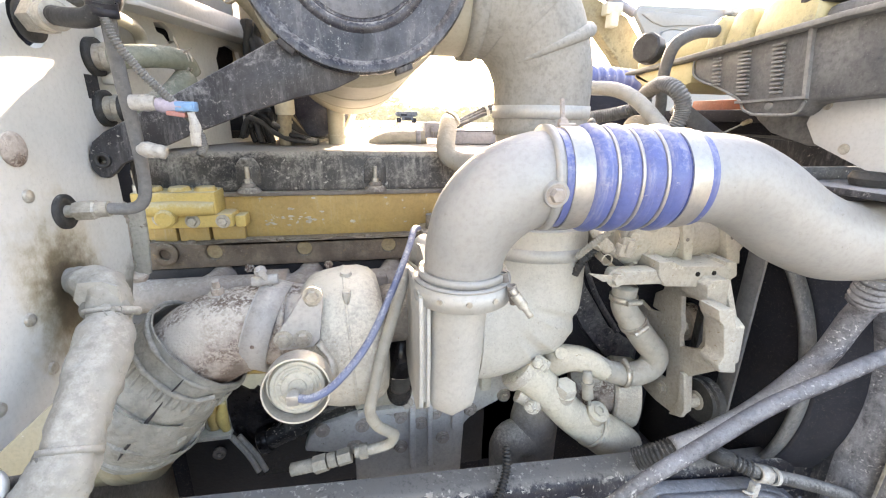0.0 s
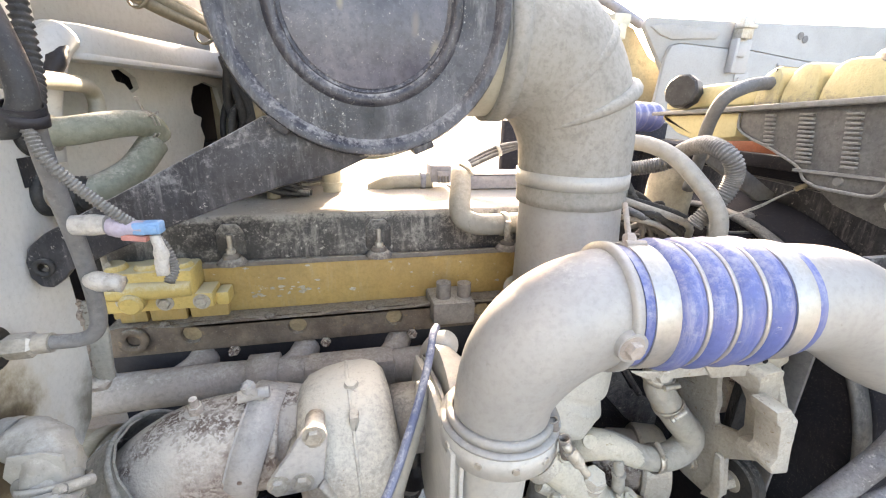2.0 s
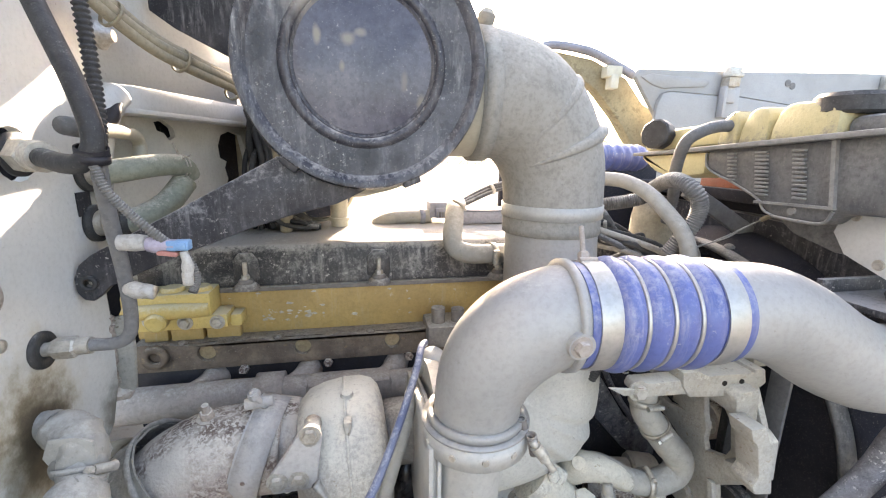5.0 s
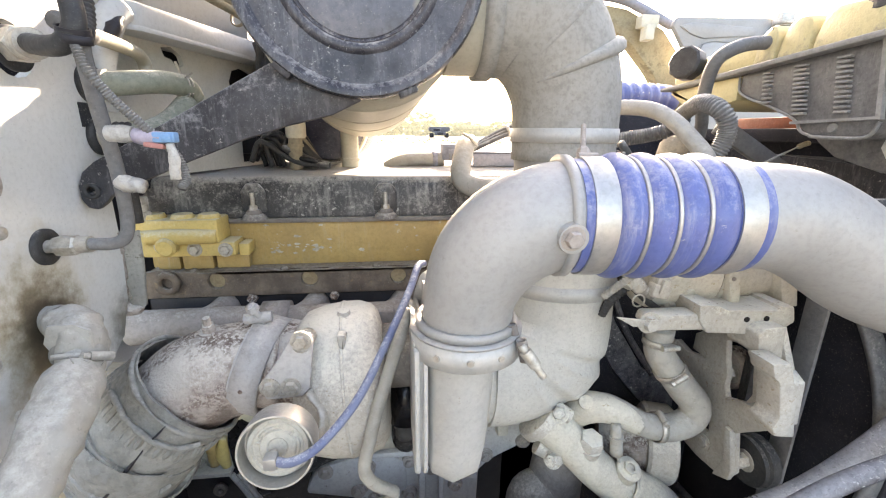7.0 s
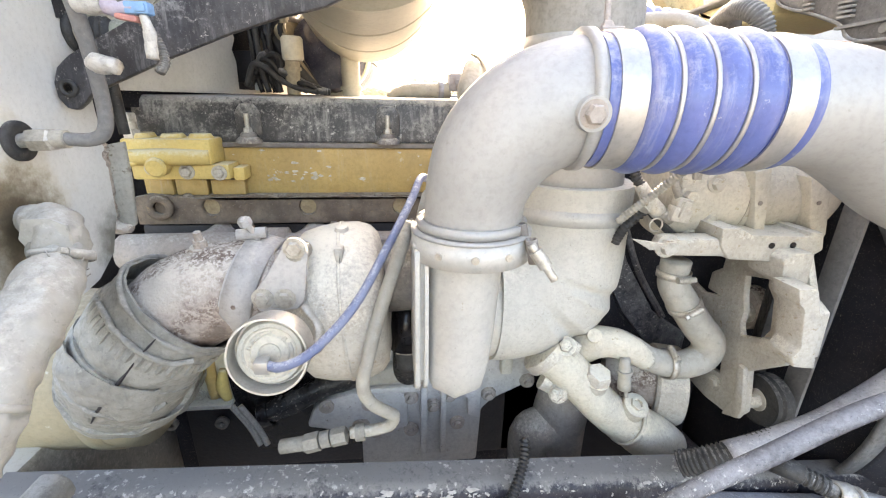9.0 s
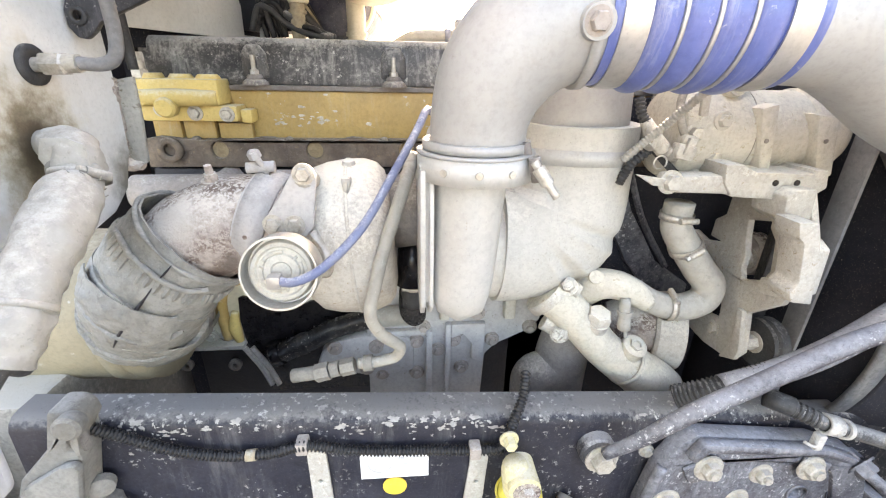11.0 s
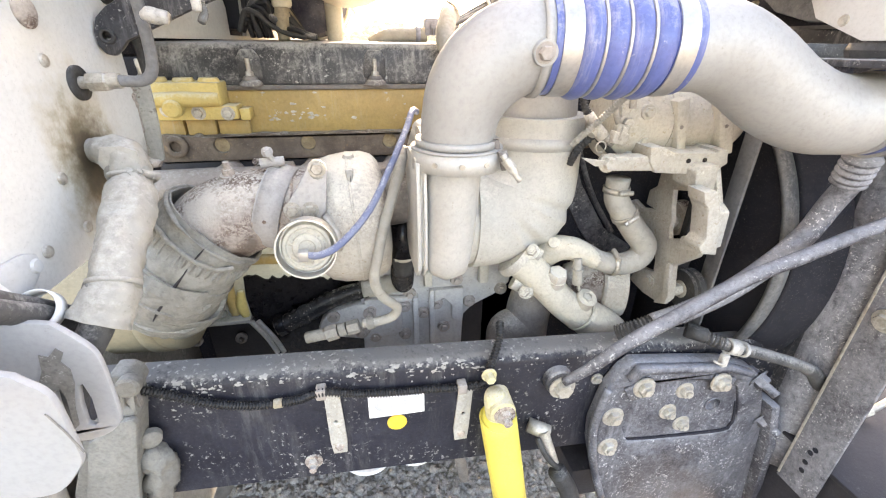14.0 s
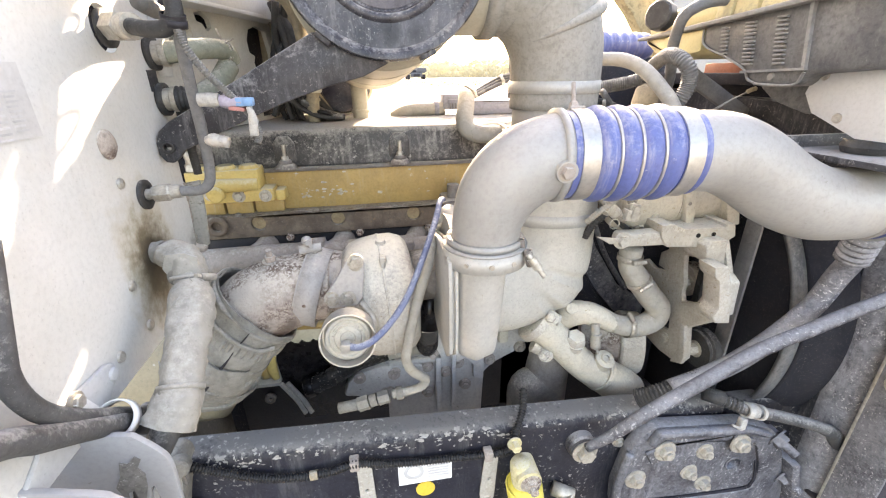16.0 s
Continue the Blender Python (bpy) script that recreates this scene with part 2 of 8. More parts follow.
tank_plastic = mat("tank_plastic", (0.54, 0.475, 0.27), 0.4, mottle=0.1, second=(0.52, 0.45, 0.25), scale=6, dust=0.4, dust_color=(0.55, 0.5, 0.38))
# Negative lying: darker on downward faces, clean on top.
tank_dark_below = mat("tank_dark_below", (0.53, 0.465, 0.265), 0.4, mottle=0.1, second=(0.5, 0.43, 0.24), scale=9, dust=0.62, dust_color=(0.2, 0.18, 0.175), lying=-0.6, streaks=0.5)
pale_plastic = mat("pale_plastic", (0.25, 0.25, 0.242), 0.6, second=(0.17, 0.17, 0.165), scale=16, dust=0.55, dust_color=(0.36, 0.355, 0.34))
grey_rubber = mat("grey_rubber", (0.16, 0.16, 0.16), 0.6, second=(0.1, 0.1, 0.1), scale=16, dust=0.5, dust_color=(0.32, 0.315, 0.305))
braid = mat("braid", (0.2, 0.195, 0.185), 0.8, second=(0.12, 0.117, 0.11), scale=30, dust=0.52, dust_color=(0.36, 0.35, 0.32), bump=0.6, grain=320)
grey_plastic = mat("grey_plastic", (0.10, 0.102, 0.106), 0.42, second=(0.17, 0.17, 0.167), scale=15, dust=0.535, dust_color=(0.31, 0.305, 0.29), specks=0.8, speck_color=(0.06, 0.06, 0.065), speck_scale=90, mottle=0.5, streaks=0.4, grit=0.4)
# Also paints the shade in gaps round the engine.
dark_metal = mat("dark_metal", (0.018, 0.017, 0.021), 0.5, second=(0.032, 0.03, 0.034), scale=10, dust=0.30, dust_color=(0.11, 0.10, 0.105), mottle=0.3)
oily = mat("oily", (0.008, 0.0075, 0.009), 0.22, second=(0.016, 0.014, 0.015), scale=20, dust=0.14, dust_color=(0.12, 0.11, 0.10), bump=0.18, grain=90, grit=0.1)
yellow_shock = mat("yellow_shock", (0.76, 0.63, 0.12), 0.45, mottle=0.1, second=(0.7, 0.58, 0.12), scale=9, dust=0.4, dust_color=(0.74, 0.68, 0.36), bump=0.04)
red_plastic = mat("red_plastic", (0.3, 0.085, 0.035), 0.6, dust=0.4)
clear_dirty = mat("clear_dirty", (0.42, 0.405, 0.38), 0.3, second=(0.5, 0.48, 0.44), scale=40, bump=0.4)
light_blue = mat("light_blue", (0.22, 0.42, 0.68), 0.5, dust=0.25)
lilac = mat("lilac", (0.42, 0.38, 0.46), 0.5, dust=0.35)
pink = mat("pink", (0.55, 0.25, 0.22), 0.6, dust=0.3)
sticker = mat("sticker", (0.8, 0.8, 0.79), 0.5, mottle=0.05, second=(0.74, 0.74, 0.72), bump=0.02)
label_paper = mat("label_paper", (0.55, 0.545, 0.53), 0.6, mottle=0.15, second=(0.48, 0.475, 0.46), scale=14, bump=0.02, grit=0.2)
print_grey = mat("print_grey", (0.62, 0.62, 0.62), 0.6, mottle=0.1, bump=0.02)
green_hose = mat("green_hose", (0.3, 0.31, 0.25), 0.6, second=(0.2, 0.22, 0.18), scale=18, dust=0.5, dust_color=(0.48, 0.46, 0.39))
loom_mat = mat("loom_mat", (0.4, 0.34, 0.24), 0.7, second=(0.22, 0.19, 0.14), scale=18, dust=0.45)
gravel_mat = mat("gravel_mat", (0.21, 0.205, 0.195), 0.9, second=(0.33, 0.32, 0.30), spread=0.9, scale=22, dust=0.25, dust_color=(0.18, 0.172, 0.16), bump=0.4)
ground_mat = mat("ground_mat", (0.19, 0.183, 0.165), 0.95, second=(0.235, 0.225, 0.20), scale=0.15, dust=0.3, dust_color=(0.225, 0.216, 0.192), bump=0.3, grain=20)
# Leaf colour paled, and a faint glow added below, for distance haze.
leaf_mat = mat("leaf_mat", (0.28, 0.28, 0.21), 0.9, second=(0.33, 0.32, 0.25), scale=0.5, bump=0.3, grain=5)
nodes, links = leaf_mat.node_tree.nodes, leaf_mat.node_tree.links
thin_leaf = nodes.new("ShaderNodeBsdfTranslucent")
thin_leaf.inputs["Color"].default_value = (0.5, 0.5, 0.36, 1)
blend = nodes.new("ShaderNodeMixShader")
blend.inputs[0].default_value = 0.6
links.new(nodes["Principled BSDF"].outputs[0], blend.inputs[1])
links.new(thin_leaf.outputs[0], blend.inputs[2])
haze_glow = nodes.new("ShaderNodeEmission")
haze_glow.inputs["Color"].default_value, haze_glow.inputs["Strength"].default_value = (0.9, 0.92, 0.82, 1), 0.045
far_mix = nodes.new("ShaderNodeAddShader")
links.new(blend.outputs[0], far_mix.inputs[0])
links.new(haze_glow.outputs[0], far_mix.inputs[1])
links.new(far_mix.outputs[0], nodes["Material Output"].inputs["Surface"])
yellow_patch = mat("yellow_patch", (0.75, 0.5, 0.06), 0.4, mottle=0.1, second=(0.7, 0.5, 0.1), bump=0.02, dust=0.3, dust_color=(0.7, 0.6, 0.3))

# Dust in this and scoured also stands for haze over dark parts.
dusty_black = mat("dusty_black", (0.022, 0.022, 0.030), 0.42, second=(0.055, 0.055, 0.065), scale=7, dust=0.63, soft=0.10, dust_color=(0.30, 0.305, 0.33), specks=1.1, speck_color=(0.5, 0.5, 0.5), speck_scale=150, bump=0.2, streaks=0.8, run_along=(1, 1, 0.12), mottle=0.3, grit=0.6)
scoured = mat("scoured", (0.04, 0.04, 0.05), 0.5, second=(0.09, 0.09, 0.10), scale=5, dust=0.68, soft=0.12, dust_color=(0.40, 0.405, 0.43), specks=1.1, speck_color=(0.60, 0.59, 0.59), speck_scale=190, bump=0.3, streaks=0.8, run_along=(0.3, 1, 0.3), mottle=0.3, grit=0.7)
# Near-black paints deep shade behind parts; lifted and blued for lens haze.
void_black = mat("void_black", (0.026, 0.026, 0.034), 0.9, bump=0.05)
boot_rubber = mat("boot_rubber", (0.30, 0.287, 0.26), 0.85, second=(0.26, 0.25, 0.23), spread=0.8, scale=9, dust=0.58, dust_color=(0.385, 0.37, 0.335), bump=0.15, mottle=0.45, streaks=0.4, specks=0.7, speck_color=(0.2, 0.19, 0.17), speck_scale=90)
loom_black = mat("loom_black", (0.012, 0.012, 0.014), 0.4, second=(0.03, 0.03, 0.03), scale=30, dust=0.36, dust_color=(0.16, 0.155, 0.15))
worn_edge = mat("worn_edge", (0.38, 0.365, 0.335), 0.8, second=(0.25, 0.245, 0.235), scale=50, mottle=0.3)
eye_dust = mat("eye_dust", (0.62, 0.55, 0.30), 0.7, second=(0.5, 0.46, 0.33), scale=25, dust=0.5, dust_color=(0.6, 0.56, 0.44))
blue_grey = mat("blue_grey", (0.3, 0.31, 0.36), 0.6, second=(0.22, 0.23, 0.27), scale=12, dust=0.45, dust_color=(0.42, 0.42, 0.42))

scuffed = mat("scuffed", (0.16, 0.155, 0.145), 0.7, second=(0.32, 0.31, 0.29), spread=0.8, scale=40, specks=1.0, speck_color=(0.6, 0.6, 0.57), speck_scale=120)
grass_mat = mat("grass_mat", (0.34, 0.31, 0.14), 0.9, second=(0.28, 0.27, 0.12), scale=1.0, bump=0)
hood_paint = mat("hood_paint", (0.38, 0.38, 0.372), 0.5, second=(0.30, 0.30, 0.288), scale=3, dust=0.35, dust_color=(0.5, 0.47, 0.4), mottle=0.1, bump=0.05)
grey_metal = mat("grey_metal", (0.2, 0.2, 0.2), 0.6, second=(0.13, 0.13, 0.13), scale=14, dust=0.42, dust_color=(0.36, 0.35, 0.33), specks=0.15)

block_dust = mat("block_dust", (0.46, 0.445, 0.425), 0.85, second=(0.35, 0.335, 0.32), spread=0.8, scale=9, dust=0.48, dust_color=(0.53, 0.51, 0.47), specks=0.7, speck_color=(0.16, 0.14, 0.12), speck_scale=90, mottle=0.3, streaks=0.3, bump=0.25)
tan_dust = mat("tan_dust", (0.34, 0.295, 0.205), 0.7, second=(0.27, 0.235, 0.165), scale=7, dust=0.45, dust_color=(0.42, 0.375, 0.28), specks=0.5, speck_color=(0.52, 0.49, 0.42), speck_scale=40, mottle=0.2, bump=0.1)
far_grey = mat("far_grey", (0.10, 0.105, 0.12), 0.7, second=(0.13, 0.13, 0.14), scale=0.5, grit=0)
shell_beige = mat("shell_beige", (0.46, 0.435, 0.35), 0.5, mottle=0.12, second=(0.40, 0.375, 0.30), scale=6, dust=0.45, dust_color=(0.48, 0.455, 0.385), specks=0.3, speck_color=(0.2, 0.18, 0.14), speck_scale=60, bump=0.05, grit=0.15)
hose_wet = mat("hose_wet", (0.012, 0.0115, 0.013), 0.25, second=(0.035, 0.033, 0.032), scale=22, dust=0.34, dust_color=(0.2, 0.19, 0.18), bump=0.5, grain=120, specks=0.8, speck_color=(0.45, 0.43, 0.4), speck_scale=160)
pocket_dust = mat("pocket_dust", (0.36, 0.28, 0.17), 0.85, second=(0.27, 0.20, 0.12), scale=60, dust=0.4, dust_color=(0.42, 0.36, 0.26), bump=0.2)
taupe_iron = mat("taupe_iron", (0.38, 0.335, 0.30), 0.85, second=(0.27, 0.235, 0.205), scale=14, dust=0.46, dust_color=(0.48, 0.44, 0.39), mottle=0.4, bump=0.3)

boot_pale = mat("boot_pale", (0.47, 0.46, 0.42), 0.75, second=(0.40, 0.39, 0.355), scale=9, dust=0.52, dust_color=(0.55, 0.535, 0.485), bump=0.25, mottle=0.15, specks=0.9, speck_color=(0.25, 0.245, 0.225), speck_scale=95, grit=0.5)
plate_paint = mat("plate_paint", (0.04, 0.043, 0.066), 0.14, second=(0.13, 0.13, 0.155), spread=0.55, scale=11, dust=0.485, dust_color=(0.30, 0.295, 0.30), specks=0.7, speck_color=(0.40, 0.39, 0.37), speck_scale=240, mottle=0.3, bump=0.05, grit=0.4, stains=(((-0.050, 0.666, 1.851), (0.005, 0.013), (0.24, 0.21, 0.16)), ((-0.013, 0.666, 1.849), (0.011, 0.009), (0.22, 0.195, 0.155)), ((0.004, 0.666, 1.857), (0.008, 0.006), (0.2, 0.18, 0.15)), ((0.083, 0.666, 1.774), (0.007, 0.012), (0.18, 0.165, 0.14)), ((0.06, 0.666, 1.80), (0.005, 0.015), (0.14, 0.13, 0.125)), ((-0.02, 0.666, 1.815), (0.004, 0.007), (0.2, 0.18, 0.15))))

hose_dust = mat("hose_dust", (0.06, 0.06, 0.062), 0.6, second=(0.11, 0.11, 0.11), scale=16, dust=0.6, dust_color=(0.3, 0.295, 0.285), mottle=0.3)
plate_white = mat("plate_white", (0.38, 0.385, 0.39), 0.45, mottle=0.05, second=(0.345, 0.35, 0.352), scale=5, dust=0.3, dust_color=(0.40, 0.385, 0.36), specks=0.5, speck_color=(0.25, 0.24, 0.22), speck_scale=60, bump=0.05, grit=0.1)
cream_cast = mat("cream_cast", (0.52, 0.49, 0.41), 0.8, second=(0.42, 0.40, 0.35), scale=12, dust=0.55, dust_color=(0.6, 0.57, 0.48), specks=0.8, speck_color=(0.3, 0.26, 0.18), speck_scale=70, bump=0.3, mottle=0.3)
arch_dirt = mat("arch_dirt", (0.38, 0.325, 0.205), 0.9, second=(0.26, 0.225, 0.15), scale=5, dust=0.5, dust_color=(0.46, 0.42, 0.32), specks=1.4, speck_color=(0.2, 0.17, 0.11), speck_scale=25, bump=0.3)
corr_rubber = mat("corr_rubber", (0.11, 0.11, 0.11), 0.6, second=(0.17, 0.17, 0.165), scale=20, dust=0.56, dust_color=(0.34, 0.335, 0.32))
mount_dust = mat("mount_dust", (0.245, 0.235, 0.21), 0.85, second=(0.18, 0.172, 0.155), scale=9, dust=0.5, dust_color=(0.30, 0.287, 0.257), specks=0.6, speck_color=(0.2, 0.19, 0.17), speck_scale=70, bump=0.3)
can_dust = mat("can_dust", (0.5, 0.48, 0.42), 0.6, 0.2, second=(0.42, 0.4, 0.34), scale=30, dust=0.55, dust_color=(0.56, 0.53, 0.45), mottle=0.3)

# ---- helpers for building ----
BASE = {}


def thing(name, at, label, category, group=""):
    ob = new(name)
    ob.empty_display_size = 0.02
    ob.location = at
    BASE[ob.name] = Vector(at)
    return tagged(ob, label, category, group)


def part(name, bm, material, parent=None, label=""):
    """Links a bmesh, in world places, as one mesh under a thing or a part."""
    base = BASE[parent.name] if parent is not None else Vector()
    for e in bm.edges:
        if len(e.link_faces) == 2 and e.calc_face_angle(0) > radians(38):
            e.smooth = False
    for f in bm.faces:
        f.smooth = True
    bmesh.ops.translate(bm, verts=bm.verts, vec=-base)
    bmesh.ops.recalc_face_normals(bm, faces=bm.faces)
    me = bpy.data.meshes.new(name)
    bm.to_mesh(me)
    bm.free()
    me.materials.append(material)
    ob = new(name, me)
    ob.parent = parent
    BASE[ob.name] = base
    if label:
        ob["label"] = label
    return ob


def solo(name, bm, material, label, category, kind="", group=""):
    return tagged(part(name, bm, material), label, category, group, kind)


def join(*bms):
    out = bms[0]
    for b in bms[1:]:
        me = bpy.data.meshes.new("tmp")
        b.to_mesh(me)
        b.free()
        out.from_mesh(me)
        bpy.data.meshes.remove(me)
    return out


def box(x0, x1, y0, y1, z0, z1, bev=0.003, seg=2):
    bm = bmesh.new()
    bmesh.ops.create_cube(bm, size=1)
    for v in bm.verts:
        v.co = Vector(((x0 + x1) / 2 + v.co.x * (x1 - x0), (y0 + y1) / 2 + v.co.y * (y1 - y0), (z0 + z1) / 2 + v.co.z * (z1 - z0)))
    if bev:
        bmesh.ops.bevel(bm, geom=bm.edges[:], offset=bev, segments=seg, affect="EDGES", profile=0.5)
    return bm


def turned(bm, m):
    bmesh.ops.transform(bm, matrix=m, verts=bm.verts)
    return bm


def about(bm, at, rx=0, ry=0, rz=0):
    return turned(bm, Matrix.Translation(at) @ pose(0, 0, 0, rx, ry, rz) @ Matrix.Translation(-Vector(at)))


def spline(pts, n):
    """Catmull-Rom through rows of numbers."""
    p = [np.array(q, float) for q in pts]
    if n <= 1 or len(p) < 3:
        return p
    p = [2 * p[0] - p[1]] + p + [2 * p[-1] - p[-2]]
    out = []
    for i in range(1, len(p) - 2):
        a, b, c, d = p[i - 1:i + 3]
        for k in range(n):
            t = k / n
            out.append(0.5 * (2 * b + (c - a) * t + (2 * a - 5 * b + 4 * c - d) * t * t + (3 * b - a - 3 * c + d) * t ** 3))
    out.append(p[-2])
    return out


def tube(pts, r, seg=16, n=6, caps=True, ribs=None, flat=1.0, rough=0.0, pleats=(0, 0.0)):
    """A round bar along a path. r: a radius, or one for each point. ribs: (pitch, depth) of a corrugated hose."""
    rad = list(r) if isinstance(r, (list, tuple)) else [r] * len(pts)
    rows = spline([(*p, q) for p, q in zip(pts, rad)], n)
    if ribs:
        fine, pitch = [], ribs[0] / 4
        for a, b in zip(rows, rows[1:]):
            k = max(1, int(round(np.linalg.norm(b[:3] - a[:3]) / pitch)))
            fine += [a + (b - a) * i / k for i in range(k)]
        rows = fine + [rows[-1]]
        rows = [np.array([*q[:3], q[3] - (ribs[1] if i % 4 < 2 else 0)]) for i, q in enumerate(rows)]
    bm = bmesh.new()
    loops, side = [], None
    for i, q in enumerate(rows):
        a, b = rows[max(i - 1, 0)], rows[min(i + 1, len(rows) - 1)]
        t = Vector(b[:3] - a[:3]).normalized()
        if side is None:
            side = t.cross(Vector((0, 0, 1)) if abs(t.z) < 0.9 else Vector((0, 1, 0))).normalized()
        side = (side - t * side.dot(t)).normalized()
        up = t.cross(side)
        ring = []
        for k in range(seg):
            w = 2 * math.pi * k / seg
            p = Vector(q[:3]) + (side * math.cos(w) + up * math.sin(w) * flat) * (q[3] + pleats[1] * (1 if math.sin(pleats[0] * w) > 0 else 0))
            if rough:
                p += Vector(noise.noise_vector(p * 45)) * rough + Vector(noise.noise_vector(p * 140)) * rough * 0.5
            ring.append(bm.verts.new(p))
        loops.append(ring)
    for a, b in zip(loops, loops[1:]):
        for k in range(seg):
            bm.faces.new((a[k], a[(k + 1) % seg], b[(k + 1) % seg], b[k]))
    if caps:
        bm.faces.new(loops[0])
        bm.faces.new(loops[-1][::-1])
    return bm


def lathe(profile, at, axis=(0, 0, 1), seg=32):
    """Turns rows of (radius, height) round an axis that starts at a place."""
    bm = bmesh.new()
    q = Vector(axis).to_track_quat("Z", "Y").to_matrix()
    loops = []
    for r, h in profile:
        loops.append([bm.verts.new(Vector(at) + q @ Vector((r * math.cos(2 * math.pi * k / seg), r * math.sin(2 * math.pi * k / seg), h))) for k in range(seg)])
    for a, b in zip(loops, loops[1:]):
        for k in range(seg):
            bm.faces.new((a[k], a[(k + 1) % seg], b[(k + 1) % seg], b[k]))
    bm.faces.new(loops[0][::-1])
    bm.faces.new(loops[-1])
    bmesh.ops.remove_doubles(bm, verts=bm.verts, dist=1e-6)
    return bm


def disc_ring(r0, r1, h0, h1, at, axis, seg=32):
    """A flat ring or band: inner and outer radius, from h0 to h1 along the axis."""
    bm = bmesh.new()
    q = Vector(axis).to_track_quat("Z", "Y").to_matrix()
    loops = []
    for r, h in ((r0, h0), (r1, h0), (r1, h1), (r0, h1)):
        loops.append([bm.verts.new(Vector(at) + q @ Vector((r * math.cos(2 * math.pi * k / seg), r * math.sin(2 * math.pi * k / seg), h))) for k in range(seg)])
    for a, b in zip(loops, loops[1:] + loops[:1]):
        for k in range(seg):
            bm.faces.new((a[k], a[(k + 1) % seg], b[(k + 1) % seg], b[k]))
    return bm


def prism(outer, lo, hi, axis="y", holes=(), bev=0.0):
    """A plate: an outline in the plane across the axis (x: rows of y, z; y: x, z; z: x, y), with holes, from lo to hi along it."""
    from mathutils.geometry import tessellate_polygon
    put = {"x": lambda a, b, c: (c, a, b), "y": lambda a, b, c: (a, c, b), "z": lambda a, b, c: (a, b, c)}[axis]
    rings = [list(outer)] + [list(h) for h in holes]
    flat = [p for ring in rings for p in ring]
    tris = tessellate_polygon([[Vector((*p, 0)) for p in ring] for ring in rings])
    bm = bmesh.new()
    low = [bm.verts.new(put(a, b, lo)) for a, b in flat]
    top = [bm.verts.new(put(a, b, hi)) for a, b in flat]
    if holes:
        for t in tris:
            bm.faces.new([low[i] for i in t])
            bm.faces.new([top[i] for i in t][::-1])
    else:
        bm.faces.new(low)
        bm.faces.new(top[::-1])
    k = 0
    for ring in rings:
        m = len(ring)
        for i in range(m):
            a, b = k + i, k + (i + 1) % m
            bm.faces.new((low[a], low[b], top[b], top[a]))
        k += m
    bmesh.ops.recalc_face_normals(bm, faces=bm.faces)
    if bev:
        es = [e for e in bm.edges if len(e.link_faces) == 2 and e.calc_face_angle(0) > radians(30)]
        bmesh.ops.bevel(bm, geom=es, offset=bev, segments=2, affect="EDGES", profile=0.5)
    return bm


def crumple(bm, amount, freq):
    """Pushes vertices in and out along their normals, in sharp folds."""
    bm.normal_update()
    moves = []
    for v in bm.verts:
        p = v.co * freq
        fold = 0.5 - abs(noise.noise(p)) * 1.6 + 0.35 * (0.5 - abs(noise.noise(p * 2.7 + Vector((3, 1, 7)))) * 1.6)
        moves.append((v, v.normal * fold * amount))
    for v, d in moves:
        v.co += d
    return bm


def circle(cx, cy, r, n=20):
    return [(cx + r * math.cos(2 * math.pi * i / n), cy + r * math.sin(2 * math.pi * i / n)) for i in range(n)]


def hexbolt(at, axis=(0, -1, 0), r=0.009, h=0.008, washer=True, shank=0.0):
    b = lathe([(0.0, 0), (r, 0), (r, h * 0.8), (r * 0.86, h), (0.0, h)], at, axis, 6)
    if washer:
        b = join(b, lathe([(0, -0.002), (r * 1.45, -0.002), (r * 1.45, 0.0015), (0, 0.0015)], at, axis, 20))
    if shank:
        b = join(b, lathe([(0, h), (r * 0.5, h), (r * 0.5, h + shank), (0, h + shank)], at, axis, 10))
    return b


def worm_clamp(at, axis, r, w=0.012, screw=(0, -1, 0)):
    """A hose clamp: band and screw housing."""
    ax, s = Vector(axis).normalized(), Vector(screw).normalized()
    band = disc_ring(r, r + 0.0018, -w / 2, w / 2, at, axis, 36)
    p = Vector(at) + s * (r + 0.004)
    t = ax.cross(s).normalized()
    body = tube([p - t * 0.012, p + t * 0.012], 0.0055, 10)
    head = lathe([(0, 0), (0.005, 0), (0.005, 0.006), (0, 0.006)], p + t * 0.013, t, 6)
    return join(band, body, head)

# ---- ground and distance ----
ground = bmesh.new()
bmesh.ops.create_grid(ground, x_segments=40, y_segments=40, size=1500)
solo("ground", ground, ground_mat, "dry pale dusty gravel yard running to the horizon", "ground", "structure")

# ---- cab firewall ----
FW = -0.37


def wall_strip(plan, z0, z1, th=0.012):
    """An upright sheet along a plan line, thickness to the left of its way."""
    bm = bmesh.new()
    rows = []
    for i, (x, y) in enumerate(plan):
        a, b = plan[max(i - 1, 0)], plan[min(i + 1, len(plan) - 1)]
        d = Vector((b[0] - a[0], b[1] - a[1])).normalized()
        nx, ny = -d.y * th, d.x * th
        rows.append([bm.verts.new((x, y, z0)), bm.verts.new((x, y, z1)), bm.verts.new((x + nx, y + ny, z1)), bm.verts.new((x + nx, y + ny, z0))])
    for a, b in zip(rows, rows[1:]):
        for k in range(4):
            bm.faces.new((a[k], a[(k + 1) % 4], b[(k + 1) % 4], b[k]))
    bm.faces.new(rows[0])
    bm.faces.new(rows[-1][::-1])
    return bm


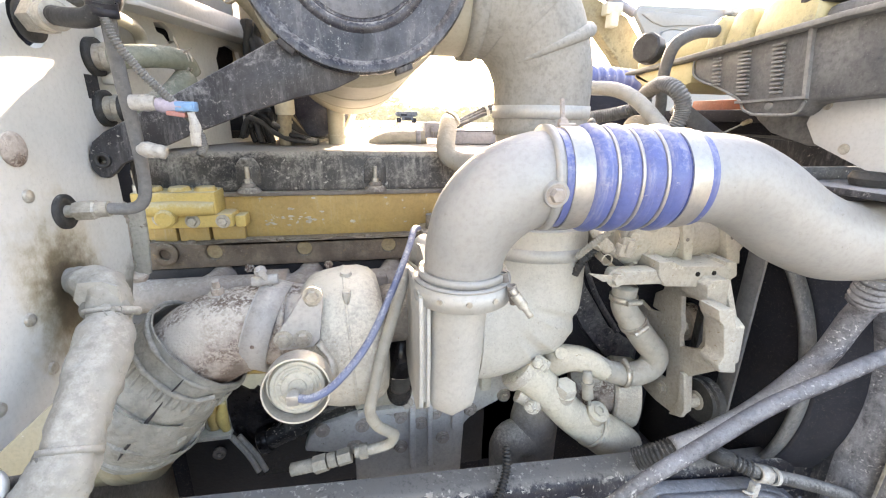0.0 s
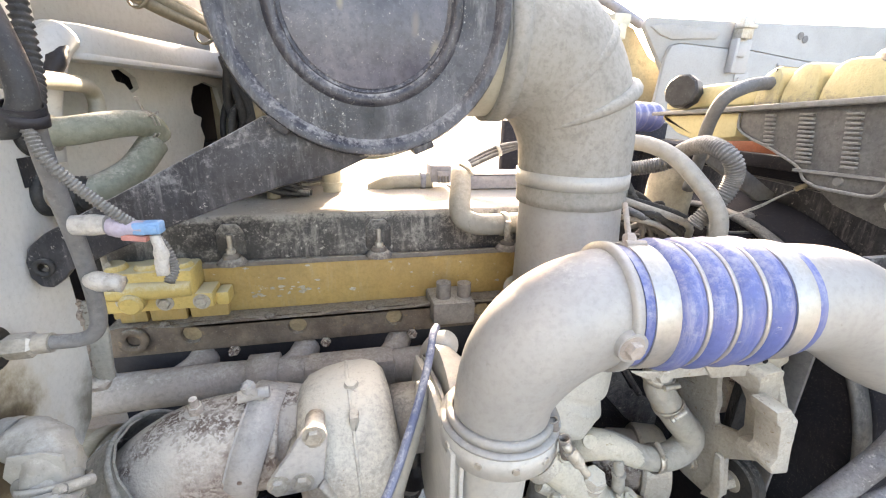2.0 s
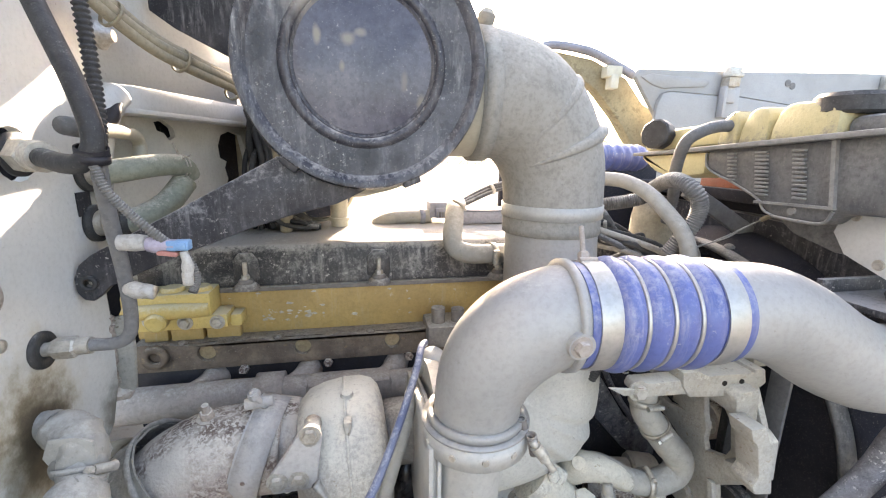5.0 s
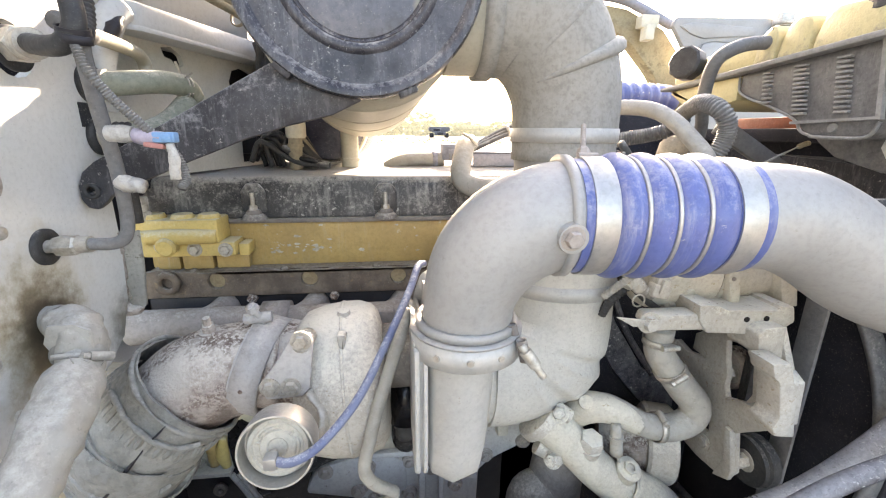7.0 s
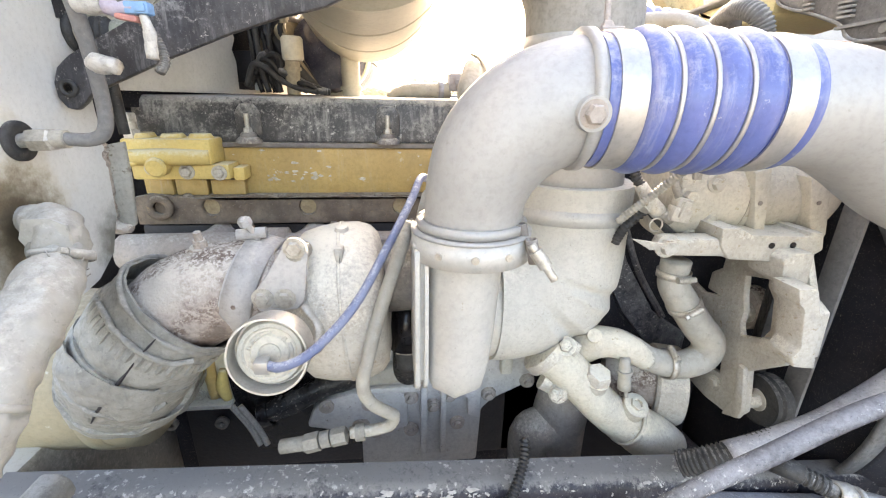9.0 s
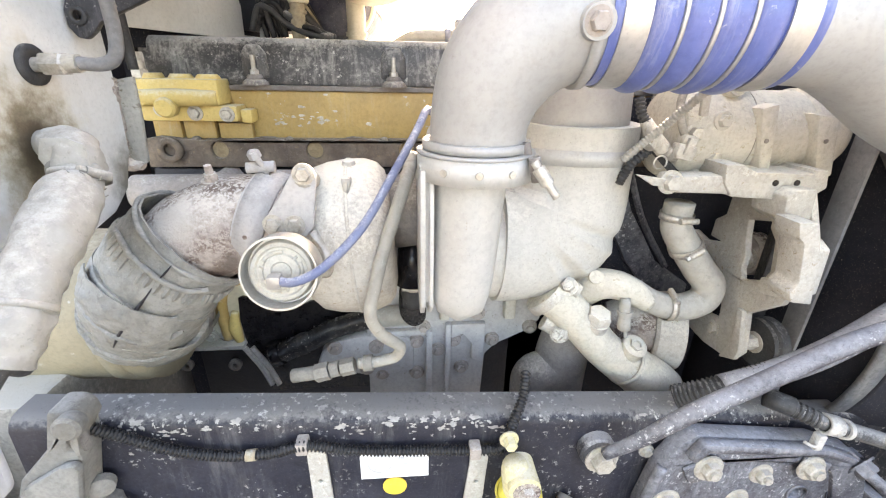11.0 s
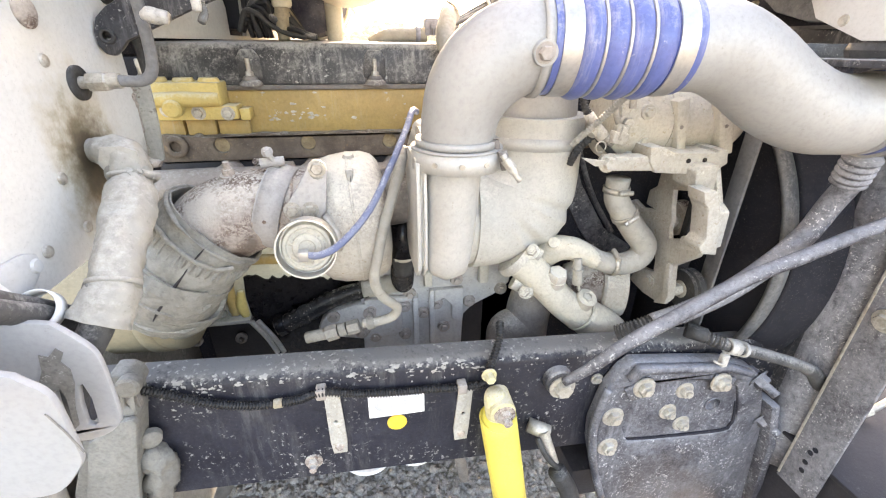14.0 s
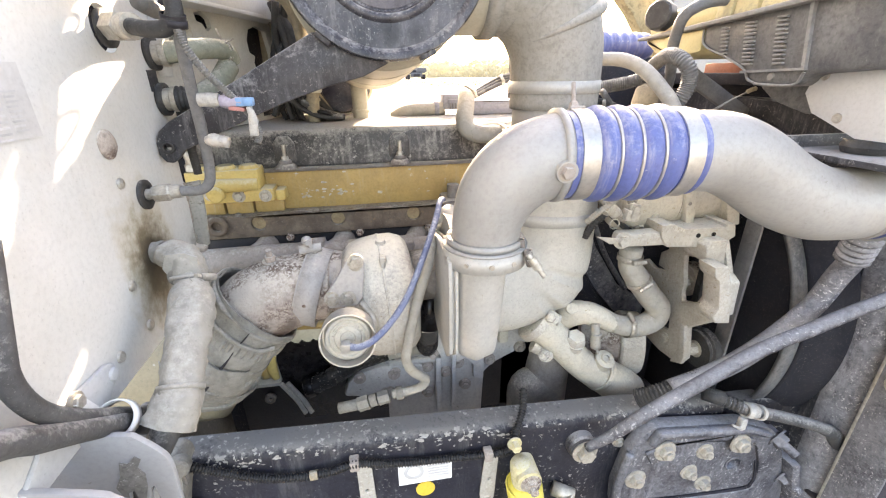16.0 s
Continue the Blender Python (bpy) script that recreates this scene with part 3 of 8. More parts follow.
outline = [(-0.5, 1.27), (0.38, 1.27), (0.585, 1.27), (0.66, 1.285), (0.70, 1.31), (0.725, 1.36), (0.735, 1.45), (0.735, 1.66), (0.76, 1.72), (0.80, 1.785), (0.80, 2.6), (-0.5, 2.6)]
openings = [circle(0.598, 1.479, 0.021, 16), circle(0.62, 1.70, 0.03, 16)]
fw = solo("wall_firewall", prism(outline, FW - 0.012, FW, "x", openings), firewall_paint, "white painted cab firewall, scratched and dusty", "wall", "structure")
hole_a = [(0.128, 1.752), (0.15, 1.757), (0.172, 1.745), (0.176, 1.730), (0.160, 1.722), (0.148, 1.735), (0.133, 1.738)]
hole_b = [(0.297, 1.715), (0.31, 1.738), (0.345, 1.748), (0.385, 1.74), (0.40, 1.69), (0.39, 1.60), (0.386, 1.545), (0.316, 1.545), (0.318, 1.60), (0.309, 1.622), (0.322, 1.645), (0.314, 1.668), (0.322, 1.682), (0.30, 1.69)]
panel = prism([(-0.06, 1.536), (1.0, 1.536), (1.0, 1.80), (-0.06, 1.80)], 0, 0.01, "y", [hole_a, hole_b])
solo("wall_recess", turned(panel, pose(-0.385, 0.78, 0, 0, 0, 72.73)), recess_paint, "recessed cab wall panel with torn holes", "wall", "structure")
fw3 = solo("wall_upper", wall_strip([(FW - 0.004, 0.805), (-0.335, 0.95), (-0.26, 1.10)], 1.785, 2.6), white_paint, "upper white cab wall above the ledge", "wall", "structure")
ledge = prism([(-0.40, 0.785), (-0.352, 0.79), (-0.325, 0.81), (-0.235, 1.10), (-0.16, 1.4), (-0.4, 1.4)], 1.758, 1.767, "z", bev=0.003)
lip = prism([(-0.37, 0.787), (-0.352, 0.79), (-0.325, 0.81), (-0.235, 1.10), (-0.16, 1.4), (-0.185, 1.4), (-0.26, 1.10), (-0.345, 0.825), (-0.37, 0.81)], 1.760, 1.80, "z", bev=0.008)
# Added sheet; its lower edge sets the top of the firewall's sun streak.
part("rear_skin", wall_strip([(-0.26, 1.10), (-0.05, 1.42), (0.2, 1.7)], 2.05, 2.6), white_paint, fw3, "unseen corner sheet added to limit sun on the firewall")
part("ledge_lip", lip, white_paint, fw3, "rolled edge of the overhanging lip")
part("ledge", ledge, white_paint, fw3, "dusty white overhanging sheet lip")
part("side_lip", tube([(-0.345, 0.80, 1.785), (-0.352, 0.783, 1.77), (-0.358, 0.772, 1.74), (-0.362, 0.765, 1.70), (-0.364, 0.76, 1.64)], [0.018, 0.02, 0.018, 0.014, 0.01], 14), white_paint, fw3)
part("chipped_edge", tube([(-0.338, 0.785, 1.775), (-0.342, 0.768, 1.755), (-0.346, 0.758, 1.73)], [0.006, 0.01, 0.006], 10, rough=0.004), dark_metal, fw3, "chipped bare edge")
# Dark sheet painted to read as shade inside the tunnel.
tunnel_shade = wall_strip([(-0.75, 0.72), (-0.75, 2.0)], 0.9, 1.56)
solo("wall_tunnel", tunnel_shade, dark_metal, "dark sheet standing in for the engine tunnel's shade", "wall", "structure")
# Added out of sight to keep sun off the step box and tank.
solo("wall_cab_rear", box(-1.3, -0.34, 1.42, 1.45, 0.9, 1.74, 0.003), dark_metal, "unseen dark sheet added to block sun below the cab", "wall", "structure")
# Two near-black sheets paint the shade seen through the torn holes.
solo("wall_cavity", turned(prism([(-0.05, 1.51), (1.0, 1.51), (1.0, 1.79), (-0.05, 1.79)], 0.05, 0.06, "y"), pose(-0.385, 0.78, 0, 0, 0, 72.73)), void_black, "near-black sheet standing in for shade behind the torn panel", "wall", "structure")
solo("wall_behind_recess", wall_strip([(-0.55, 0.6), (-0.38, 2.2)], 1.5, 2.0), void_black, "near-black sheet standing in for the cavity's shade", "wall", "structure")
edge = part("edge_flange", prism([(-0.391, 1.458), (-0.366, 1.462), (-0.345, 1.466), (-0.347, 1.41), (-0.354, 1.342), (-0.37, 1.330), (-0.384, 1.334), (-0.397, 1.345), (-0.395, 1.40)], 0.738, 0.746, "y", bev=0.002), edge_dust, fw, "dusty bare flange along the panel edge")
part("torn_edge", crumple(tube([(-0.372, 0.738, 1.464), (-0.379, 0.736, 1.45), (-0.380, 0.736, 1.40), (-0.385, 0.736, 1.355), (-0.379, 0.736, 1.338), (-0.360, 0.736, 1.333)], [0.006, 0.010, 0.008, 0.009, 0.009, 0.006], 14, n=8, rough=0.003), 0.004, 60), rust, fw, "flaking brown panel edge")
part("flange_bolt", hexbolt((-0.380, 0.737, 1.36), (0, -1, 0), 0.006, 0.006), zinc, fw)
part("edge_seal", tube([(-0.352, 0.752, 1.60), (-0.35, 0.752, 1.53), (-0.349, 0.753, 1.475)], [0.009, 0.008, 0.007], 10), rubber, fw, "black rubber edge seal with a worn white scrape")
part("rust_disc", lathe([(0, 0), (0.019, 0), (0.019, 0.002), (0.013, 0.006), (0, 0.007)], (FW, 0.545, 1.560), (1, 0, 0), 24), rust, fw, "rusted round plug")
for y, z in ((0.50, 1.377), (0.511, 1.308), (0.432, 1.310), (0.547, 1.508), (0.36, 1.312)):
    part("rivet", lathe([(0, 0), (0.008, 0), (0.007, 0.003), (0.003, 0.005), (0, 0.005)], (FW, y, z), (1, 0, 0), 16), zinc, fw)
part("vent_plug", lathe([(0, 0), (0.02, 0), (0.02, 0.004), (0.012, 0.012), (0.008, 0.02), (0, 0.02)], (FW, 0.822, 1.868), (1, 0, 0), 24), zinc, fw)
lab = part("warning_label", box(FW + 0.0005, FW + 0.0015, 0.37, 0.44, 1.585, 1.655, 0), label_paper, fw, "faded white paper label with grey print")
for k in range(9):
    part("print_bar", box(FW + 0.002, FW + 0.0025, 0.385 + 0.002 * (k % 3), 0.401, 1.585 + k * 0.0055, 1.5872 + k * 0.0055, 0), print_grey, lab)
    part("print_bar", box(FW + 0.002, FW + 0.0025, 0.407, 0.424 - 0.003 * (k % 2), 1.592 + k * 0.0045, 1.594 + k * 0.0045, 0), print_grey, lab)
tag = part("port_tag", box(FW + 0.0005, FW + 0.0015, 0.705, 0.735, 1.618, 1.65, 0), black_paint, fw, "small black tag with pale marks")

# ---- air conditioning and heater lines on the firewall ----
t = thing("pressure_line", (FW, 0.62, 1.69), "grey dusty metal refrigerant line with hex fittings", "pipe")
part("grommet", disc_ring(0.008, 0.024, 0, 0.006, (FW, 0.62, 1.70), (1, 0, 0)), rubber, t)
part("fitting", join(lathe([(0, 0), (0.011, 0), (0.011, 0.018), (0, 0.018)], (FW + 0.004, 0.612, 1.70), (1, -0.75, -0.05), 20), lathe([(0, 0), (0.017, 0), (0.018, 0.003), (0.018, 0.03), (0.0, 0.032)], (FW + 0.018, 0.602, 1.70), (1, -0.75, -0.05), 6), lathe([(0, 0), (0.0155, 0), (0.0155, 0.018), (0, 0.018)], (FW + 0.042, 0.584, 1.699), (1, -0.75, -0.05), 20)), zinc, t)
part("pipe", tube([(-0.315, 0.572, 1.698), (-0.285, 0.552, 1.693), (-0.262, 0.54, 1.695), (-0.250, 0.541, 1.715), (-0.262, 0.552, 1.76), (-0.30, 0.585, 1.83), (-0.36, 0.63, 1.95)], 0.0098, 14), rubber, t, "dark grey rubber-coated line")
t = thing("suction_line", (FW, 0.6, 1.48), "grey metal tube bent from the firewall upward", "pipe")
part("grommet", disc_ring(0.008, 0.022, -0.003, 0.004, (FW, 0.598, 1.479), (1, 0, 0)), rubber, t)
part("fitting", join(lathe([(0, 0), (0.008, 0), (0.008, 0.02), (0, 0.02)], (FW - 0.006, 0.598, 1.479), (1, 0, 0.03), 16), lathe([(0, 0), (0.012, 0), (0.013, 0.004), (0.013, 0.022), (0.009, 0.026), (0, 0.026)], (FW + 0.014, 0.598, 1.480), (1, 0, 0.03), 6), lathe([(0, 0), (0.010, 0), (0.010, 0.014), (0, 0.014)], (FW + 0.038, 0.598, 1.481), (1, 0, 0.03), 16)), zinc, t)
part("pipe", tube([(-0.325, 0.598, 1.482), (-0.295, 0.60, 1.481), (-0.279, 0.600, 1.49), (-0.272, 0.598, 1.515), (-0.268, 0.59, 1.57), (-0.262, 0.57, 1.63), (-0.255, 0.552, 1.68), (-0.252, 0.548, 1.70)], 0.0075, 14), grey_metal, t, "grey painted aluminium tube")
part("clamp", join(disc_ring(0.0125, 0.0142, -0.004, 0.004, (-0.254, 0.543, 1.699), (0.2, -0.2, 1)), disc_ring(0.0125, 0.014, -0.003, 0.003, (-0.254, 0.543, 1.706), (0.2, -0.3, 1))), dark_metal, t)
t = thing("corrugated_loom", (FW, 0.62, 1.9), "black corrugated wire loom hanging by the firewall", "cable")
part("sheath", tube([(-0.292, 0.64, 2.0), (-0.286, 0.625, 1.88), (-0.282, 0.62, 1.80), (-0.276, 0.605, 1.735), (-0.268, 0.58, 1.705)], 0.008, 10, ribs=(0.006, 0.0018)), rubber, t)
t = thing("sensor_harness", (-0.25, 0.55, 1.68), "braided wire sleeve ending in a capped sensor plug", "cable")
part("sheath", tube([(-0.251, 0.536, 1.695), (-0.244, 0.535, 1.67), (-0.232, 0.545, 1.645), (-0.212, 0.556, 1.617), (-0.196, 0.575, 1.59), (-0.188, 0.575, 1.565), (-0.19, 0.565, 1.552)], 0.0052, 10, ribs=(0.003, 0.001)), braid, t)
part("sensor", lathe([(0, 0), (0.0085, 0), (0.0095, 0.016), (0.008, 0.026), (0, 0.028)], (-0.253, 0.562, 1.611), (1, -0.05, -0.02), 16), clear_dirty, t, "dirty clear plastic sensor body")
part("plug", join(lathe([(0, 0), (0.0075, 0), (0.009, 0.006), (0.009, 0.012), (0.007, 0.016), (0.007, 0.028), (0, 0.028)], (-0.226, 0.560, 1.609), (1, -0.05, -0.08), 10)), lilac, t, "lilac plastic plug")
part("clip", join(box(-0.206, -0.184, 0.552, 0.566, 1.602, 1.613, 0.002), box(-0.196, -0.186, 0.550, 0.553, 1.604, 1.611, 0.001)), light_blue, t, "sun-faded blue plug cap")
part("lock", about(box(-0.216, -0.196, 0.553, 0.565, 1.5955, 1.601, 0.0015), (-0.2, 0.56, 1.6), 0, 8, 0), pink, t, "pink locking clip")
part("tape_tail", tube([(-0.191, 0.556, 1.603), (-0.188, 0.555, 1.588), (-0.189, 0.557, 1.563)], [0.004, 0.006, 0.005], 8, rough=0.003), clear_dirty, t, "crumpled clear tape")
solo("loose_connector", tube([(-0.257, 0.566, 1.558), (-0.246, 0.562, 1.558), (-0.226, 0.559, 1.555)], [0.005, 0.009, 0.0075], 10, rough=0.002), clear_dirty, "dirty clear plastic capped connector beside the tube", "connector")

for k, (z, name) in enumerate(((1.675, "upper"), (1.605, "lower"))):
    t = thing("heater_pipe", (FW, 0.735, z), "dusty greenish heater hose on a firewall nipple", "hose", "heater hoses")
    part("grommet", disc_ring(0.012, 0.026, 0, 0.008, (FW, 0.735, z), (1, 0, 0)), rubber, t)
    part("nipple", lathe([(0, 0), (0.018, 0), (0.018, 0.012), (0.02, 0.014), (0.02, 0.022), (0, 0.022)], (FW + 0.004, 0.735, z), (1, 0.05, 0), 20), zinc, t)
    if k == 0:
        part("hose", tube([(FW + 0.02, 0.735, z), (-0.328, 0.744, z + 0.003), (-0.304, 0.772, z + 0.008), (-0.287, 0.80, z + 0.009), (-0.278, 0.822, z + 0.004), (-0.276, 0.834, z - 0.010)], 0.0165, 18), green_hose, t)
        part("clamp", join(*[tube([Vector((-0.2805, 0.815, z + 0.006)) + Vector((0.89, -0.45, 0)) * 0.0182 * math.cos(w) + Vector((0, 0, 1)) * 0.0182 * math.sin(w) + Vector((0.45, 0.89, 0)) * d for w in [0.3 * q for q in range(20)]], 0.0013, 6, n=1) for d in (-0.003, 0.003)], tube([(-0.280, 0.812, z + 0.024), (-0.284, 0.806, z + 0.042)], 0.0022, 6), tube([(-0.270, 0.80, z + 0.018), (-0.255, 0.79, z + 0.024)], 0.0015, 6)), zinc, t)
    else:
        part("hose", tube([(FW + 0.02, 0.735, z), (-0.322, 0.75, z + 0.002), (-0.296, 0.785, z + 0.020), (-0.279, 0.822, z + 0.052)], 0.018, 18), green_hose, t)
        part("bellows", tube([(FW + 0.022, 0.735, z), (FW + 0.045, 0.737, z)], 0.021, 16, ribs=(0.007, 0.003)), rubber, t)
t = thing("small_bent_hose", (-0.34, 0.72, 1.72), "pale bent pipe under the ledge with a dark rubber stub", "hose")
part("hose", tube([(-0.332, 0.690, 1.7305), (-0.337, 0.74, 1.7315), (-0.340, 0.79, 1.730), (-0.344, 0.825, 1.727), (-0.346, 0.841, 1.716), (-0.345, 0.838, 1.698), (-0.345, 0.825, 1.682)], 0.0098, 14), shell_beige, t)
part("stub", tube([(-0.323, 0.628, 1.732), (-0.327, 0.66, 1.731), (-0.333, 0.70, 1.7305)], [0.0105, 0.0115, 0.0115], 14), grey_rubber, t, "dark rubber stub")
t = thing("cab_wire_bundle", (-0.34, 0.8, 1.9), "bundle of dusty tan wires tied with cord", "cable")
for k, (dy, dz) in enumerate(((0, 0), (0.012, 0.006), (0.003, -0.012), (0.015, -0.006))):
    part("wire", tube([(-0.36, 0.64 + dy, 1.95 + dz), (-0.303, 0.774 + dy, 1.871 + dz), (-0.262, 0.85 + dy, 1.844 + dz), (-0.215, 0.95 + dy, 1.82 + dz * 0.8), (-0.18, 1.0 + dy, 1.77 + dz), (-0.17, 1.02 + dy, 1.68 + dz)], 0.0078, 10), loom_mat, t)
for p, ax in (((-0.318, 0.748, 1.884), (0.4, 0.8, -0.45)), ((-0.272, 0.838, 1.846), (0.45, 0.8, -0.3)), ((-0.225, 0.94, 1.818), (0.4, 0.8, -0.3))):
    part("tie", disc_ring(0.017, 0.0195, -0.002, 0.002, (p[0], p[1] + 0.007, p[2] - 0.003), ax, 20), loom_mat, t)
solo("cab_bracket", prism([(-0.33, 2.3), (-0.335, 1.93), (-0.30, 1.905), (-0.20, 1.855), (-0.17, 1.84), (-0.05, 1.84), (-0.05, 2.3)], 0.91, 0.925, "y", bev=0.002), black_paint, "black painted bracket plate behind the air cleaner", "bracket")
t = thing("dark_cable_bunch", (-0.2, 1.05, 1.6), "dark tangled cables below the air cleaner", "cable")
for k in range(9):
    a = random.uniform(-0.03, 0.03)
    b = random.uniform(-0.03, 0.03)
    part("cable", tube([(-0.215 + a, 1.05 + b * 0.6, 1.79), (-0.205 + b, 1.05 + a, 1.70), (-0.195 + a * 0.8, 1.05, 1.63 + b), (-0.175 + b, 1.07 + a, 1.585 + a * 0.5), (-0.15 + b, 1.09, 1.545)], random.uniform(0.006, 0.011), 8), rubber if k % 3 else loom_mat, t)

t = thing("rear_wiring", (-0.18, 1.0, 1.6), "dark tangle of cables on the rear of the valve cover", "cable")
for k in range(7):
    x = -0.248 + 0.008 * k
    top = 1.70 + random.uniform(-0.02, 0.012)
    y = 1.03 + random.uniform(-0.012, 0.03)
    part("cable", tube([(x + 0.012, y + 0.09, top + 0.02), (x + 0.004, y + 0.03, top), (x, y, top - 0.04), (x + random.uniform(-0.004, 0.004), y, 1.63), (x + 0.002, y + 0.005, 1.58), (x + 0.01, y + 0.01, 1.54)], random.uniform(0.004, 0.0065), 8), loom_black if k % 3 else rubber, t)
for k in range(12):
    a, b = random.uniform(-0.015, 0.015), random.uniform(-0.015, 0.015)
    part("cable", tube([(-0.245 + a, 1.03 + b, 1.56 + a), (-0.225 + b, 1.02 + a, 1.60 + b), (-0.20 + a, 1.01 + b, 1.595 + a), (-0.178 + b, 1.02 + a, 1.570 + b * 0.5), (-0.145 + a, 1.02 + b, 1.552 + a * 0.3), (-0.105 + b, 1.03 + a, 1.542)], random.uniform(0.0035, 0.007), 8), (loom_black, hose_dust, rubber)[k % 3], t)
t = thing("brake_fluid_can", (-0.158, 1.02, 1.55), "small beige capped canister on a tan stem", "canister")
part("cap", lathe([(0, 0), (0.018, 0), (0.021, 0.004), (0.021, 0.04), (0.018, 0.044), (0, 0.045)], (-0.158, 1.02, 1.60), (0, 0, 1), 28), dusty_white, t, "dusty beige cap")
part("stem", join(tube([(-0.160, 1.02, 1.602), (-0.162, 1.02, 1.57), (-0.163, 1.022, 1.535)], [0.015, 0.0145, 0.013], 18), disc_ring(0.013, 0.0175, -0.003, 0.003, (-0.161, 1.02, 1.585), (0, 0, 1), 20)), loom_mat, t)
t = thing("muffler_drum", (-0.105, 1.2, 1.54), "dark glossy drum with a dusty pale rim behind the engine", "drum")
part("drum", lathe([(0, 0.0), (0.06, 0.0), (0.078, 0.008), (0.086, 0.03), (0.086, 0.22), (0, 0.22)], (-0.108, 1.11, 1.628), (0.1, 1, 0), 44), plate_paint, t)
part("rim", disc_ring(0.084, 0.092, 0.03, 0.05, (-0.108, 1.11, 1.628), (0.1, 1, 0), 44), dusty_white, t, "dust-covered rolled rim")
part("foot", box(-0.13, -0.09, 1.20, 1.26, 1.50, 1.545, 0.004), dark_metal, t)
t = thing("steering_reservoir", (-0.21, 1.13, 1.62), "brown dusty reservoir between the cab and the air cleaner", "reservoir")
# Body raised and widened past what shows, to block the sun.
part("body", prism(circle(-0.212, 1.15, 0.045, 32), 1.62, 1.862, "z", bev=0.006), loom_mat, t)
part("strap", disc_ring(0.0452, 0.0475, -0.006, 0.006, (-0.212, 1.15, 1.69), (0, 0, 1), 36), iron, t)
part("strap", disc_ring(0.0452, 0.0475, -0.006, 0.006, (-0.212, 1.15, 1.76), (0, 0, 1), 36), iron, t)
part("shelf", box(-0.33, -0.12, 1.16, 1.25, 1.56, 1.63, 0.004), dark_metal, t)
# Unseen plate, added only to keep sun off the lower firewall.
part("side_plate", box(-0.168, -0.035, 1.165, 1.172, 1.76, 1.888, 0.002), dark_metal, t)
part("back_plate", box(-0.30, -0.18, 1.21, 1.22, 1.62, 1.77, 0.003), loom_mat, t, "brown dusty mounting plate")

# ---- heat-sleeved heater hose down the firewall ----
t = thing("sleeved_hose", (FW, 0.59, 1.39), "dusty heat-sleeved hose with press studs and straps", "hose")
part("nipple", join(lathe([(0, 0), (0.0165, 0), (0.0165, 0.034), (0, 0.034)], (FW, 0.578, 1.394), (1, -0.35, 0.0), 24), disc_ring(0.016, 0.019, 0.012, 0.02, (FW, 0.578, 1.394), (1, -0.35, 0.0), 24)), sleeve, t)
part("elbow_sleeve", crumple(tube([(-0.349, 0.566, 1.394), (-0.338, 0.561, 1.395), (-0.326, 0.555, 1.394), (-0.317, 0.547, 1.389), (-0.311, 0.539, 1.379), (-0.309, 0.533, 1.366)], [0.0175, 0.0195, 0.022, 0.0232, 0.0228, 0.0215], 40, n=8, rough=0.0008), 0.006, 30), sleeve, t, "folded elbow of the heat sleeve")
part("flap", crumple(prism([(-0.338, 1.388), (-0.331, 1.4085), (-0.305, 1.410), (-0.2905, 1.402), (-0.291, 1.372), (-0.31, 1.355), (-0.327, 1.364)], 0.5245, 0.5275, "y", bev=0.001), 0.003, 40), sleeve, t, "loose folded flap of the sleeve")
part("inner_sleeve", crumple(tube([(-0.309, 0.536, 1.372), (-0.305, 0.523, 1.362), (-0.301, 0.508, 1.355), (-0.296, 0.485, 1.347)], [0.0212, 0.0208, 0.0215, 0.022], 40, n=10, rough=0.0006), 0.004, 26), sleeve, t)
long_sleeve = tube([(-0.3015, 0.508, 1.3555), (-0.299, 0.498, 1.352), (-0.291, 0.462, 1.336), (-0.2895, 0.425, 1.313), (-0.289, 0.398, 1.290), (-0.2895, 0.388, 1.280)], [0.0250, 0.0262, 0.0262, 0.0252, 0.024, 0.0228], 48, n=10, rough=0.0010)
part("sleeve", crumple(long_sleeve, 0.006, 24), sleeve, t, "outer heat sleeve with a frayed edge")
for k in range(9):
    w = -2.4 + 0.5 * k
    c = Vector((-0.3015, 0.507, 1.356)) + Vector((0.93, 0.2, 0.3)) * 0.0275 * math.cos(w) + Vector((0, -0.62, 0.78)) * 0.0275 * math.sin(w)
    part("frayed_thread", tube([c, c + Vector((random.uniform(-0.006, 0.006), random.uniform(-0.002, 0.008), random.uniform(0.0, 0.006)))], 0.0006, 5), sleeve, t)
cuff_end = crumple(tube([(-0.289, 0.392, 1.284), (-0.2905, 0.384, 1.275), (-0.295, 0.374, 1.264), (-0.301, 0.363, 1.250)], [0.024, 0.026, 0.0275, 0.0305], 44, n=8, rough=0.0012, caps=False), 0.004, 40)
bmesh.ops.solidify(cuff_end, geom=cuff_end.faces[:], thickness=0.002)
part("cuff", cuff_end, sleeve, t, "flared ragged end of the sleeve")
part("strap", worm_clamp((-0.3085, 0.533, 1.366), (0.03, -0.5, -0.85), 0.0262, 0.006, (0.9, -0.4, 0.2)), dusty_rubber, t, "grey clamp band")
part("strap", disc_ring(0.0250, 0.0268, -0.003, 0.003, (-0.2892, 0.391, 1.283), (0.0, -0.68, -0.73), 36), sleeve, t)
for p, nrm in (((-0.305, 0.447, 1.345), (-0.5, -0.6, 0.7)), ((-0.308, 0.374, 1.287), (-0.7, -0.6, 0.4)), ((-0.325, 0.519, 1.376), (-0.4, -0.9, 0.25))):
    part("stud", lathe([(0, -0.005), (0.0105, -0.005), (0.0105, 0.0005), (0.0095, 0.0016), (0.0065, 0.002), (0, 0.0024)], p, nrm, 24), mount_dust, t, "dust-filled press stud")
